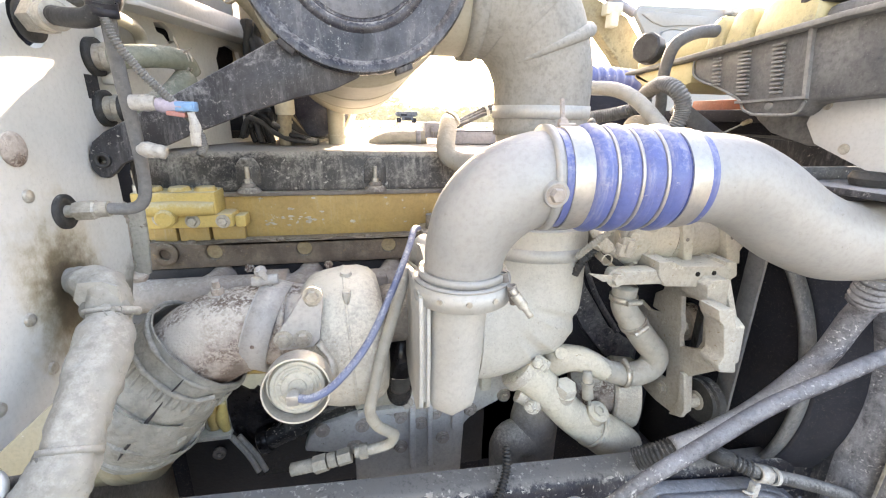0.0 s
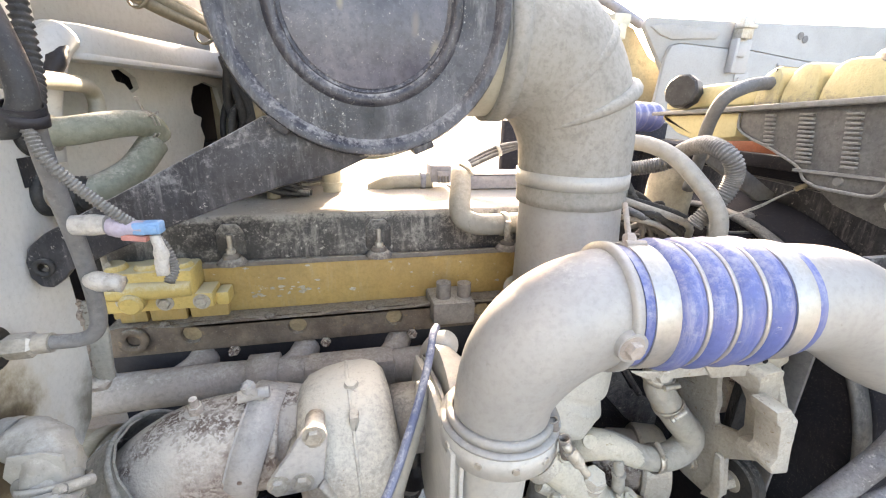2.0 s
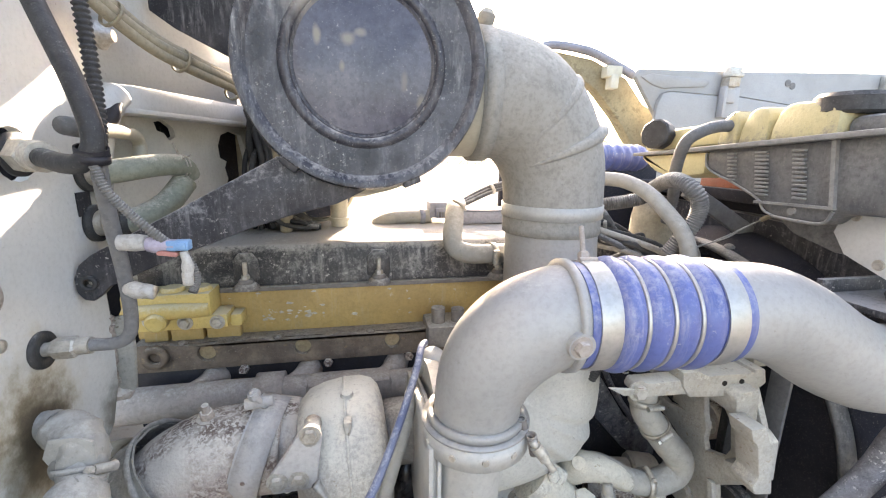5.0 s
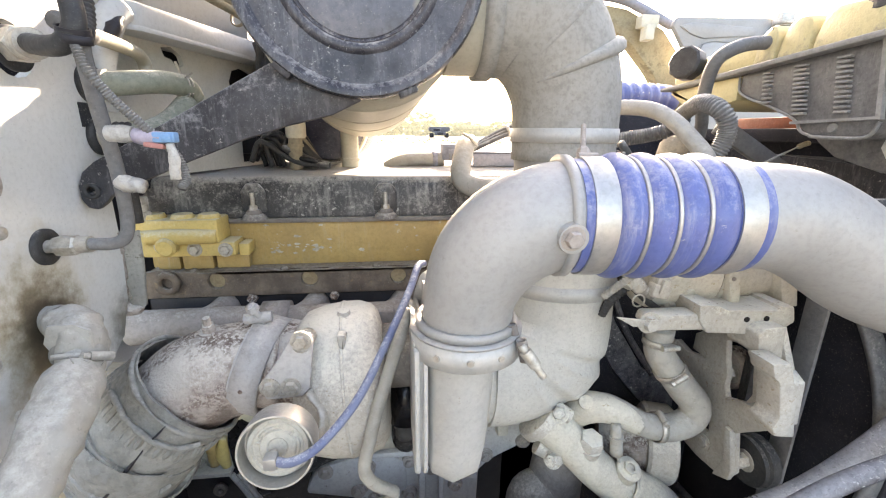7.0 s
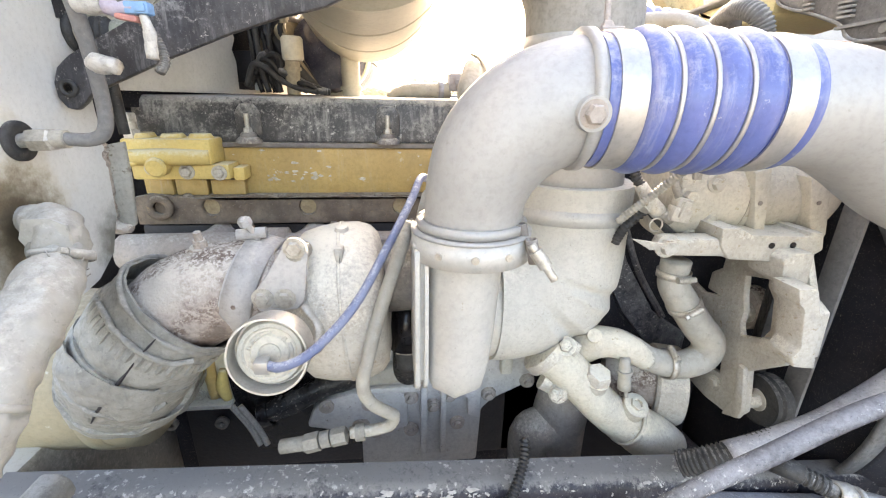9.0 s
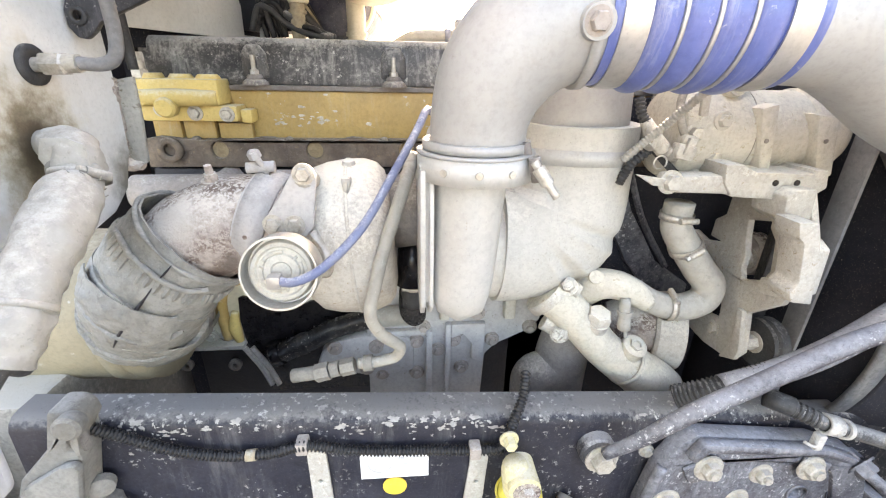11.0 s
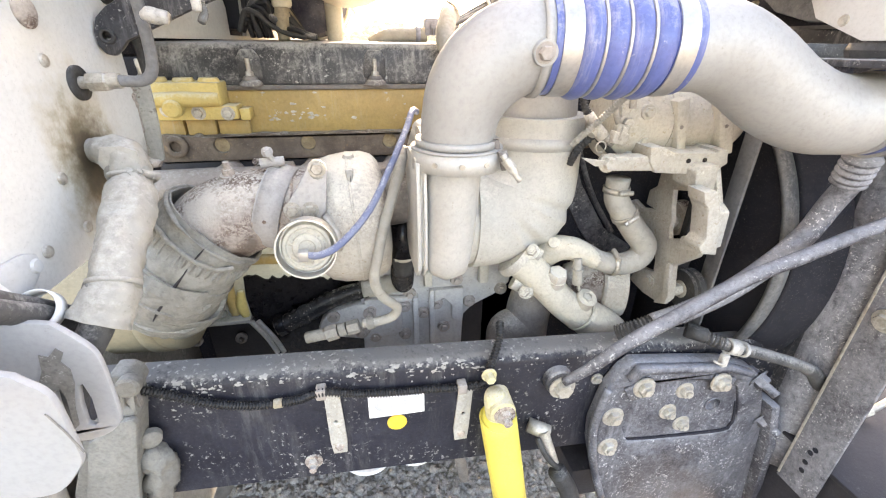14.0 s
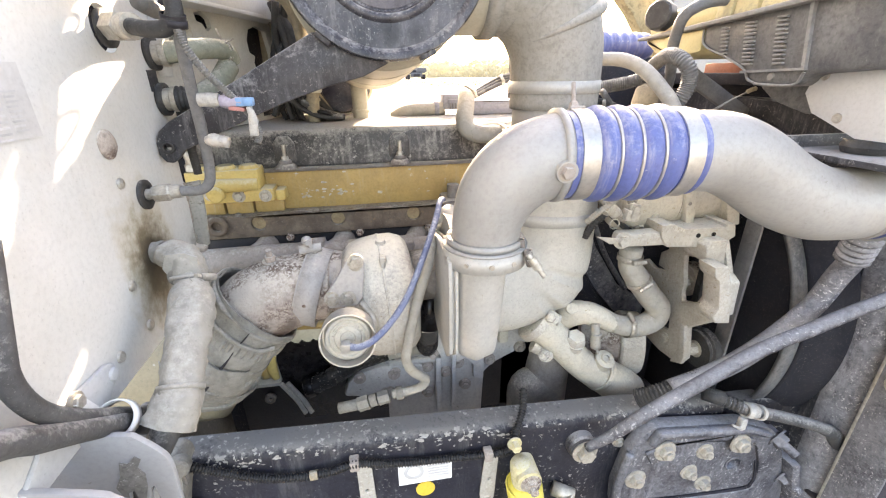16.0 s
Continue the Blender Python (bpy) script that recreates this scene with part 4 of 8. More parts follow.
part("hose", tube([(-0.297, 0.372, 1.262), (-0.305, 0.358, 1.243), (-0.318, 0.350, 1.222), (-0.345, 0.352, 1.18), (-0.38, 0.38, 1.12), (-0.42, 0.40, 1.06)], 0.0165, 16), hose_dust, t, "dark rubber hose leaving the sleeve")

# ---- engine ----
eng = thing("engine", (0.1, 1.05, 1.0), "yellow painted diesel engine, dusty and oil-stained", "engine")
HX0, HX1 = -0.42, 0.62
cover = prism([(0.893, 1.452), (0.893, 1.462), (0.899, 1.520), (0.907, 1.531), (1.22, 1.538), (1.23, 1.452)], HX0 + 0.003, HX1, "x", bev=0.004)
vc = part("valve_cover_base", cover, cover_paint, eng, "black valve cover base, dusty on top")
for x in (-0.219, 0.030, 0.28):
    pocket = join(lathe([(0, 0), (0.024, 0), (0.021, 0.006), (0.016, 0.010), (0, 0.011)], (x, 0.885, 1.452), (0, 0, 1), 20), lathe([(0, 0.01), (0.014, 0.01), (0.014, 0.014), (0.011, 0.018), (0, 0.018)], (x, 0.885, 1.452), (0, 0, 1), 20))
    part("washer", pocket, iron, vc)
    part("stud", join(hexbolt((x, 0.885, 1.470), (0, 0, 1), 0.008, 0.008, False), lathe([(0, 0), (0.0045, 0), (0.0045, 0.028), (0, 0.028)], (x, 0.885, 1.474), (0, 0, 1), 10)), zinc, vc)
    part("recess", prism([(x - 0.024, 1.464), (x - 0.022, 1.505), (x - 0.012, 1.519), (x + 0.012, 1.519), (x + 0.022, 1.505), (x + 0.024, 1.464)], 0.891, 0.898, "y", bev=0.004), cover_paint, vc)
part("gasket", box(HX0, HX1, 0.888, 1.24, 1.443, 1.4515, 0.001), iron, eng)
head = part("cylinder_head", box(HX0, HX1, 0.895, 1.25, 1.355, 1.4425, 0.004), yellow_paint, eng, "worn yellow cylinder head")
BOSSES = (-0.372, -0.289, -0.119, 0.052, 0.223)
edge_line = [(HX0 + 0.004, 1.310), (HX1, 1.310), (HX1, 1.358)]
for k in range(52):
    x = HX1 - 0.01 - k * 0.02
    if x > HX0 + 0.02:
        edge_line.append((x, 1.358 + 0.007 * max(0.0, math.cos((x + 0.04) * 2 * math.pi / 0.17)) + 0.0012 * math.sin(x * 90)))
edge_line.append((HX0 + 0.004, 1.360))
lp = part("head_flange", prism(edge_line, 0.848, 0.862, "y", [circle(x, 1.341, 0.0155, 24) for x in BOSSES[1:]], 0.002), flange_rust, eng, "rusty brown lower head flange")
part("flange_back", box(HX0 + 0.005, HX1 - 0.001, 0.8613, 0.90, 1.3115, 1.3575, 0.001), flange_rust, lp)
part("ring_boss", disc_ring(0.011, 0.022, 0, 0.010, (BOSSES[0], 0.848, 1.342), (0, -1, 0), 28), flange_rust, lp)
for x in BOSSES[1:]:
    part("pocket_floor", lathe([(0, 0), (0.0152, 0), (0.0152, 0.003), (0, 0.0035)], (x, 0.8605, 1.341), (0, -1, 0), 24), pocket_dust, lp, "dust-filled bolt pocket")
for x in (-0.33, -0.21, -0.165, -0.04, 0.01, 0.13):
    part("bump", lathe([(0, 0), (0.010, 0), (0.008, 0.004), (0.004, 0.006), (0, 0.006)], (x, 0.858, 1.357), (0, -0.6, 1), 14), flange_rust, lp)
chip_rng = random.Random(8)
for k in range(34):
    x, z = chip_rng.gauss(-0.13, 0.035), chip_rng.gauss(1.392, 0.005)
    if k > 20:
        x, z = chip_rng.uniform(-0.25, 0.3), chip_rng.choice((1.437, 1.38, 1.41)) + chip_rng.uniform(-0.004, 0.004)
    r = chip_rng.uniform(0.0015, 0.006)
    part("chipped_paint", prism([(x + r * chip_rng.uniform(0.4, 1.6) * math.cos(w), z + r * chip_rng.uniform(0.25, 0.8) * math.sin(w)) for w in [2 * math.pi * q / 9 for q in range(9)]], 0.8942, 0.8955, "y"), zinc, head)
block = part("block", box(HX0, 0.45, 0.86, 1.25, 0.72, 1.306, 0.006), dark_metal, eng, "near-black cylinder block")
# manifold block on the head's rear
mb = part("fuel_manifold", join(box(-0.410, -0.268, 0.835, 0.895, 1.418, 1.462, 0.005), lathe([(0, 0), (0.021, 0), (0.021, 0.006), (0.018, 0.012), (0, 0.012)], (-0.385, 0.86, 1.458), (0, 0, 1)), lathe([(0, 0), (0.02, 0), (0.02, 0.006), (0.016, 0.012), (0, 0.012)], (-0.335, 0.86, 1.457), (0, 0, 1)), lathe([(0, 0), (0.02, 0), (0.02, 0.006), (0.016, 0.012), (0, 0.012)], (-0.29, 0.86, 1.457), (0, 0, 1))), yellow_bright, eng, "bright yellow cast manifold block")
part("gallery", join(tube([(-0.405, 0.838, 1.431), (-0.34, 0.834, 1.432), (-0.272, 0.838, 1.431)], [0.013, 0.0145, 0.013], 18), lathe([(0, 0), (0.017, 0), (0.017, 0.018), (0.013, 0.022), (0, 0.022)], (-0.352, 0.836, 1.418), (0, -1, -0.1), 24)), yellow_bright, mb)
part("lower_rail", join(box(-0.405, -0.245, 0.842, 0.893, 1.392, 1.4185, 0.004), box(-0.245, -0.225, 0.856, 0.893, 1.388, 1.412, 0.004)), yellow_bright, mb)
part("side_plate", join(box(-0.40, -0.36, 0.875, 0.894, 1.358, 1.39, 0.002), box(-0.355, -0.30, 0.875, 0.894, 1.358, 1.39, 0.002), box(-0.295, -0.235, 0.878, 0.894, 1.358, 1.386, 0.002)), yellow_paint, mb)
for x, z in ((-0.352, 1.425), (-0.395, 1.43)):
    part("port", disc_ring(0.006, 0.013, 0, 0.016, (x, 0.842, z), (0, -1, 0)), yellow_bright, mb)
for x, z in ((-0.37, 1.412), (-0.315, 1.406), (-0.262, 1.404)):
    part("bolt", hexbolt((x, 0.842, z), (0, -1, 0), 0.009, 0.008), zinc, mb)
part("nipple", join(hexbolt((-0.395, 0.85, 1.462), (0, 0, 1), 0.014, 0.014, False), lathe([(0, 0), (0.010, 0), (0.010, 0.014), (0, 0.014)], (-0.395, 0.85, 1.476), (0, 0, 1), 12), hexbolt((-0.395, 0.85, 1.488), (0, 0, 1), 0.012, 0.014, False)), zinc, mb)
# exhaust manifold
em = part("exhaust_manifold", tube([(-0.42, 0.80, 1.276), (-0.2, 0.80, 1.276), (0.0, 0.80, 1.27), (0.15, 0.80, 1.27)], 0.031, 18, rough=0.001), taupe_iron, eng, "dust-grey cast exhaust manifold")
part("collar", tube([(-0.195, 0.80, 1.277), (-0.148, 0.80, 1.277)], 0.038, 18), taupe_iron, em)
part("runner", box(-0.108, 0.045, 0.765, 0.82, 1.242, 1.305, 0.012), taupe_iron, em)
for x in (-0.289, -0.119, 0.052):
    part("port_runner", tube([(x - 0.02, 0.81, 1.272), (x, 0.84, 1.28), (x + 0.01, 0.87, 1.285)], [0.028, 0.024, 0.026], 14), taupe_iron, em)
for x in (-0.226, -0.073, 0.085):
    part("stud", join(hexbolt((x, 0.85, 1.304), (0, -1, 0.3), 0.009, 0.012, False), lathe([(0, 0), (0.005, 0), (0.005, 0.024), (0, 0.024)], (x, 0.85, 1.304), (0, -1, 0.3), 10)), rust, em)
part("coolant_elbow", join(box(0.12, 0.20, 0.82, 0.90, 1.33, 1.375, 0.006), lathe([(0, 0), (0.014, 0), (0.014, 0.03), (0, 0.03)], (0.145, 0.85, 1.375), (0, 0, 1), 16), lathe([(0, 0), (0.013, 0), (0.013, 0.026), (0, 0.026)], (0.185, 0.85, 1.375), (0, 0, 1), 16)), iron, eng)
# side covers and pump pad, lower down
pad = part("side_cover", prism([(-0.04, 1.10), (0.05, 1.16), (0.20, 1.15), (0.30, 1.12), (0.345, 1.085), (0.335, 0.985), (0.30, 0.955), (0.24, 0.925), (0.218, 0.90), (0.213, 0.76), (-0.04, 0.76)], 0.80, 0.87, "y", bev=0.006), block_dust, eng, "dust-caked gear cover")
for x, z in ((0.197, 1.009), (0.31, 1.077), (0.313, 0.971), (0.231, 0.942), (0.08, 0.979), (0.066, 0.943), (0.113, 0.92), (0.147, 0.943), (0.166, 0.871), (-0.016, 0.944), (-0.01, 0.862), (0.066, 0.86), (-0.034, 0.887)):
    part("bolt", join(hexbolt((x, 0.793, z), (0, -1, 0), 0.009, 0.008), lathe([(0, -0.008), (0.017, -0.008), (0.015, -0.001), (0, -0.001)], (x, 0.793, z), (0, -1, 0), 18)), taupe_iron, pad)
part("web", join(box(0.086, 0.10, 0.785, 0.802, 0.80, 0.975, 0.003), box(0.128, 0.14, 0.785, 0.802, 0.80, 0.99, 0.003), box(-0.03, 0.085, 0.785, 0.802, 0.965, 0.978, 0.003), prism([(0.14, 0.955), (0.165, 0.965), (0.185, 0.94), (0.185, 0.90), (0.213, 0.89), (0.213, 0.99), (0.14, 0.99)], 0.785, 0.802, "y", bev=0.003)), block_dust, pad)
part("lug", box(0.115, 0.135, 0.785, 0.802, 1.0, 1.04, 0.004), cream_cast, pad)
part("lug", box(0.25, 0.275, 0.78, 0.802, 1.0, 1.06, 0.006), cream_cast, pad)
cov = part("inspection_cover", prism([(-0.44, 0.945), (-0.44, 1.14), (-0.25, 1.13), (-0.12, 1.10), (-0.06, 1.07), (-0.06, 0.90), (-0.25, 0.90), (-0.27, 0.935)], 0.835, 0.87, "y", bev=0.006), dusty_white, eng, "dusty pale side cover of the block")
part("cover_rim", tube([(-0.335, 0.832, 0.945), (-0.338, 0.832, 1.02), (-0.325, 0.832, 1.065), (-0.29, 0.832, 1.085), (-0.16, 0.832, 1.08)], 0.012, 12), yellow_paint, cov, "worn yellow raised rim")
part("yellow_corner", tube([(-0.312, 0.83, 0.935), (-0.318, 0.83, 0.97), (-0.312, 0.83, 1.01)], [0.008, 0.013, 0.007], 12), yellow_bright, cov)
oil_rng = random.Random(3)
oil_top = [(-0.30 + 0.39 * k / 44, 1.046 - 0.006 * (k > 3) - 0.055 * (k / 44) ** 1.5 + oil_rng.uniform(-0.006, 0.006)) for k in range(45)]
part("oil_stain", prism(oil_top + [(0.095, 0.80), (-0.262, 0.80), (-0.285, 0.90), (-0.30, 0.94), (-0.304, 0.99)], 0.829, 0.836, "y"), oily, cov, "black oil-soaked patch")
for x, z in ((-0.37, 0.951), (-0.338, 0.95)):
    part("bolt", join(hexbolt((x, 0.83, z), (0, -1, 0), 0.008, 0.007), disc_ring(0.009, 0.015, -0.004, 0.002, (x, 0.832, z), (0, -1, 0), 20)), dusty_iron, cov)
part("pan_rail", join(box(-0.44, -0.30, 0.81, 0.87, 0.928, 0.938, 0.002), tube([(-0.30, 0.815, 0.93), (-0.27, 0.81, 0.88), (-0.25, 0.80, 0.84)], 0.006, 8), tube([(-0.285, 0.815, 0.93), (-0.255, 0.81, 0.88), (-0.235, 0.80, 0.84)], 0.006, 8)), dusty_iron, eng)
for x, z in ((-0.344, 0.859), (-0.448, 0.863)):
    part("pan_bolt", disc_ring(0.006, 0.014, 0, 0.01, (x, 0.856, z), (0, -1, 0), 20), iron, eng)
part("lower_casting", prism([(-0.15, 0.885), (-0.135, 0.925), (-0.10, 0.952), (-0.05, 0.964), (0.03, 0.962), (0.06, 0.945), (0.06, 0.87), (-0.02, 0.855)], 0.792, 0.83, "y", bev=0.007), block_dust, eng, "dusty tan cast boss row")
for x, z in ((-0.106, 0.938), (-0.02, 0.938), (-0.042, 0.883)):
    part("casting_bolt", join(hexbolt((x, 0.789, z), (0, -1, 0), 0.009, 0.008), disc_ring(0.010, 0.0155, -0.006, 0.003, (x, 0.79, z), (0, -1, 0), 20)), taupe_iron, eng)
t = thing("oil_drain_hose", (0.058, 0.68, 1.13), "turbo oil drain hose, dusty above and black with oil below", "hose")
part("upper_hose", tube([(0.062, 0.66, 1.25), (0.060, 0.672, 1.17), (0.058, 0.70, 1.10)], [0.019, 0.0195, 0.022], 18, rough=0.001), rubber, t, "dark rubber upper hose")
part("upper_clamp", worm_clamp((0.0595, 0.68, 1.15), (0, 0.3, -1), 0.0205, 0.011), dusty_iron, t)
part("braided_sock", tube([(0.058, 0.695, 1.125), (0.058, 0.715, 1.075), (0.062, 0.745, 1.042)], [0.024, 0.025, 0.022], 20, ribs=(0.004, 0.0012)), hose_wet, t, "black braided sock")
part("pale_elbow", tube([(0.062, 0.75, 1.04), (0.055, 0.775, 1.027), (0.02, 0.785, 1.017), (-0.03, 0.79, 1.008)], [0.023, 0.0225, 0.0215, 0.021], 18), sleeve, t, "dusty tan elbow")
part("wet_hose", tube([(-0.02, 0.79, 1.009), (-0.07, 0.792, 0.997), (-0.116, 0.795, 0.980), (-0.16, 0.798, 0.953), (-0.20, 0.80, 0.934), (-0.232, 0.80, 0.922)], [0.0205, 0.021, 0.021, 0.0225, 0.0235, 0.022], 24, n=10, rough=0.003), hose_wet, t, "black oil-wet hose")
part("end_collar", lathe([(0, 0), (0.027, 0), (0.029, 0.006), (0.029, 0.018), (0.024, 0.022), (0, 0.022)], (-0.218, 0.80, 0.928), (-0.95, 0, -0.3), 20), oily, t)

# ---- turbocharger ----
TX, TY, TZ = 0.0, 0.665, 1.275
tb = thing("turbocharger", (TX, TY, TZ), "dust-caked turbocharger with wastegate actuator", "turbocharger")
turbine = lathe([(0, -0.080), (0.07, -0.080), (0.094, -0.074), (0.108, -0.060), (0.115, -0.036), (0.118, -0.008), (0.117, 0.018), (0.110, 0.036), (0.098, 0.046), (0.07, 0.052), (0, 0.052)], (-0.022, 0.660, 1.243), (1, 0.05, 0.06), 64)
tbh = part("turbine_housing", turbine, dusty_iron, tb, "pale dust-baked cast turbine housing")
TAX = Vector((1, 0.05, 0.06)).normalized()
part("casting_seam", join(disc_ring(0.112, 0.1190, -0.0022, 0.0022, Vector((-0.022, 0.660, 1.243)) - TAX * 0.006, TAX, 72), prism([(-0.034, 1.345), (-0.030, 1.322), (-0.027, 1.322), (-0.022, 1.345), (-0.022, 1.352), (-0.034, 1.352)], 0.582, 0.60, "y", bev=0.003)), dusty_iron, tbh, "raised casting seam")
part("lifting_nub", lathe([(0, 0), (0.010, 0), (0.008, 0.006), (0, 0.008)], (-0.03, 0.64, 1.358), (0, -0.2, 1), 16), dusty_iron, tbh)
part("outlet_flange", lathe([(0, 0), (0.062, 0), (0.064, -0.03), (0.064, -0.095), (0, -0.095)], (-0.06, TY + 0.012, 1.25), (0.94, -0.08, -0.2), 32), rust, tbh, "rust-brown outlet neck")
part("wastegate_bracket", prism([(-0.075, 1.375), (-0.061, 1.372), (-0.058, 1.358), (-0.066, 1.298), (-0.076, 1.285), (-0.121, 1.283), (-0.128, 1.297), (-0.123, 1.311), (-0.105, 1.336), (-0.085, 1.368)], 0.548, 0.558, "y", bev=0.003), block_dust, tb, "grey stamped actuator bracket")
for x, z in ((-0.072, 1.365), (-0.115, 1.302), (-0.089, 1.301)):
    part("bolt", hexbolt((x, 0.548, z), (0, -1, 0), 0.009, 0.007), zinc, tb)
part("actuator_arm", tube([(-0.07, 0.553, 1.29), (-0.052, 0.545, 1.265), (-0.05, 0.52, 1.25), (-0.07, 0.50, 1.265)], 0.008, 10, flat=0.5), zinc, tb)
part("bracket_post", tube([(-0.072, 0.55, 1.36), (-0.075, 0.60, 1.345)], 0.012, 12), dusty_iron, tb)
part("bracket_post", tube([(-0.10, 0.55, 1.302), (-0.10, 0.62, 1.29)], 0.014, 12), dusty_iron, tb)
can = part("wastegate_can", lathe([(0, 0), (0.040, 0), (0.0415, -0.002), (0.0425, 0.03), (0.0415, 0.033), (0.0395, 0.033), (0.0385, 0.012), (0, 0.010)], (-0.090, 0.495, 1.268), (0.02, -1, 0.22), 48), steel, tb, "round pressed steel wastegate actuator can")
part("diaphragm_cap", lathe([(0, 0.008), (0.0365, 0.010), (0.0355, 0.018), (0.033, 0.0215), (0.029, 0.022), (0.027, 0.0195), (0.021, 0.0195), (0.019, 0.022), (0.012, 0.0225), (0.010, 0.0205), (0, 0.0205)], (-0.090, 0.495, 1.268), (0.02, -1, 0.22), 48), can_dust, can, "dusty cream pressed cap")
CAX = Vector((0.02, -1, 0.22)).normalized()
cu = CAX.cross(Vector((0, 0, 1))).normalized()
cv = CAX.cross(cu)
for w in (0.4, 2.5, 4.6):
    c = Vector((-0.090, 0.495, 1.268)) + CAX * 0.0195
    part("embossed_arc", tube([c + (cu * math.cos(w + q) + cv * math.sin(w + q)) * 0.0225 for q in [i * 0.14 for i in range(9)]], 0.0022, 8, n=2), can_dust, can)
    part("embossed_arc", tube([c + (cu * math.cos(w + 1.4) + cv * math.sin(w + 1.4)) * d for d in (0.010, 0.016, 0.024)], 0.002, 8, n=2), can_dust, can)
part("nipple", lathe([(0, 0), (0.005, 0), (0.005, 0.02), (0, 0.02)], (-0.094, 0.472, 1.268), (0.3, -1, 0.1), 12), zinc, can)
part("hose_clip", box(-0.0995, -0.0855, 0.450, 0.464, 1.263, 1.277, 0.0015), steel, can, "bright square spring clip")
solo("boost_hose", tube([(-0.092, 0.458, 1.270), (-0.07, 0.452, 1.271), (-0.04, 0.46, 1.284), (0.0, 0.49, 1.318), (0.035, 0.535, 1.368), (0.065, 0.59, 1.412), (0.078, 0.625, 1.432), (0.088, 0.65, 1.428)], 0.0052, 14), blue_tube, "blue silicone boost signal hose to the actuator", "hose")
vb = thing("v_band_clamp", (-0.14, 0.66, 1.27), "dusty steel V-band clamp on the exhaust outlet", "clamp")
AX = Vector((-0.93, 0.10, 0.28)).normalized()
vc0 = Vector((-0.160, 0.668, 1.268))
part("band", join(disc_ring(0.066, 0.0755, -0.0195, 0.0195, vc0, AX, 64), disc_ring(0.066, 0.0735, 0.0195, 0.0225, vc0, AX, 64)), block_dust, vb, "smooth dusty band")
part("tee_bolt", join(tube([vc0 + Vector((0.012, -0.012, 0.072)), vc0 + Vector((0.006, -0.02, 0.092)), vc0 + Vector((-0.002, -0.028, 0.108))], 0.0045, 10), hexbolt(vc0 + Vector((0.003, -0.023, 0.098)), (-0.25, -0.35, 1), 0.009, 0.010, False), tube([vc0 + Vector((0.024, -0.012, 0.084)), vc0 + Vector((-0.014, -0.016, 0.082))], 0.008, 12)), block_dust, vb)
part("rivet", lathe([(0, 0), (0.004, 0), (0.003, 0.002), (0, 0.002)], vc0 + Vector((-0.01, -0.0735, 0.0)), (0, -1, 0), 12), rust, vb)
ex = thing("exhaust_elbow", (-0.2, 0.66, 1.24), "rust-scaled exhaust pipe partly wrapped in heat shield", "exhaust pipe")
part("pipe", tube([(-0.13, 0.668, 1.266), (-0.165, 0.667, 1.268), (-0.21, 0.665, 1.262), (-0.255, 0.662, 1.245), (-0.30, 0.657, 1.21), (-0.34, 0.652, 1.163), (-0.366, 0.662, 1.124), (-0.386, 0.69, 1.095), (-0.41, 0.80, 1.06)], [0.066, 0.066, 0.070, 0.073, 0.071, 0.068, 0.066, 0.066, 0.066], 40, rough=0.0014), rust, ex, "rust-scaled steel pipe")
wrap_shell = crumple(tube([(-0.315, 0.654, 1.196), (-0.342, 0.652, 1.160), (-0.366, 0.662, 1.124), (-0.386, 0.69, 1.095), (-0.40, 0.735, 1.074), (-0.41, 0.80, 1.06)], [0.083, 0.0835, 0.081, 0.086, 0.087, 0.076], 120, n=14, rough=0.0008), 0.005, 12)
crumple(wrap_shell, 0.0028, 55)
part("heat_wrap", wrap_shell, wrap, ex, "crumpled grey foil heat wrap")
cuff = crumple(tube([(-0.262, 0.661, 1.246), (-0.270, 0.660, 1.239), (-0.282, 0.659, 1.229), (-0.298, 0.657, 1.214), (-0.318, 0.654, 1.192), (-0.330, 0.652, 1.178)], [0.086, 0.0855, 0.086, 0.087, 0.0885, 0.085], 90, n=6, rough=0.0012, caps=False), 0.0045, 14)
bmesh.ops.solidify(cuff, geom=cuff.faces[:], thickness=0.003)
part("foil_cuff", cuff, wrap, ex, "embossed foil cuff with a plain rim")
axis = Vector((-0.66, -0.06, -0.74)).normalized()
e1 = axis.cross(Vector((0, 1, 0))).normalized()
e2 = axis.cross(e1)
for k in range(44):
    w = 2 * math.pi * (k + random.uniform(-0.2, 0.2)) / 44
    out = e1 * math.cos(w) + e2 * math.sin(w)
    c = Vector((-0.300, 0.657, 1.211)) + out * 0.0862
    part("embossed_tick", crumple(tube([c - axis * 0.013, c + out * 0.002, c + axis * random.uniform(0.008, 0.014)], 0.0032, 6, n=2), 0.0045, 14), wrap, ex)
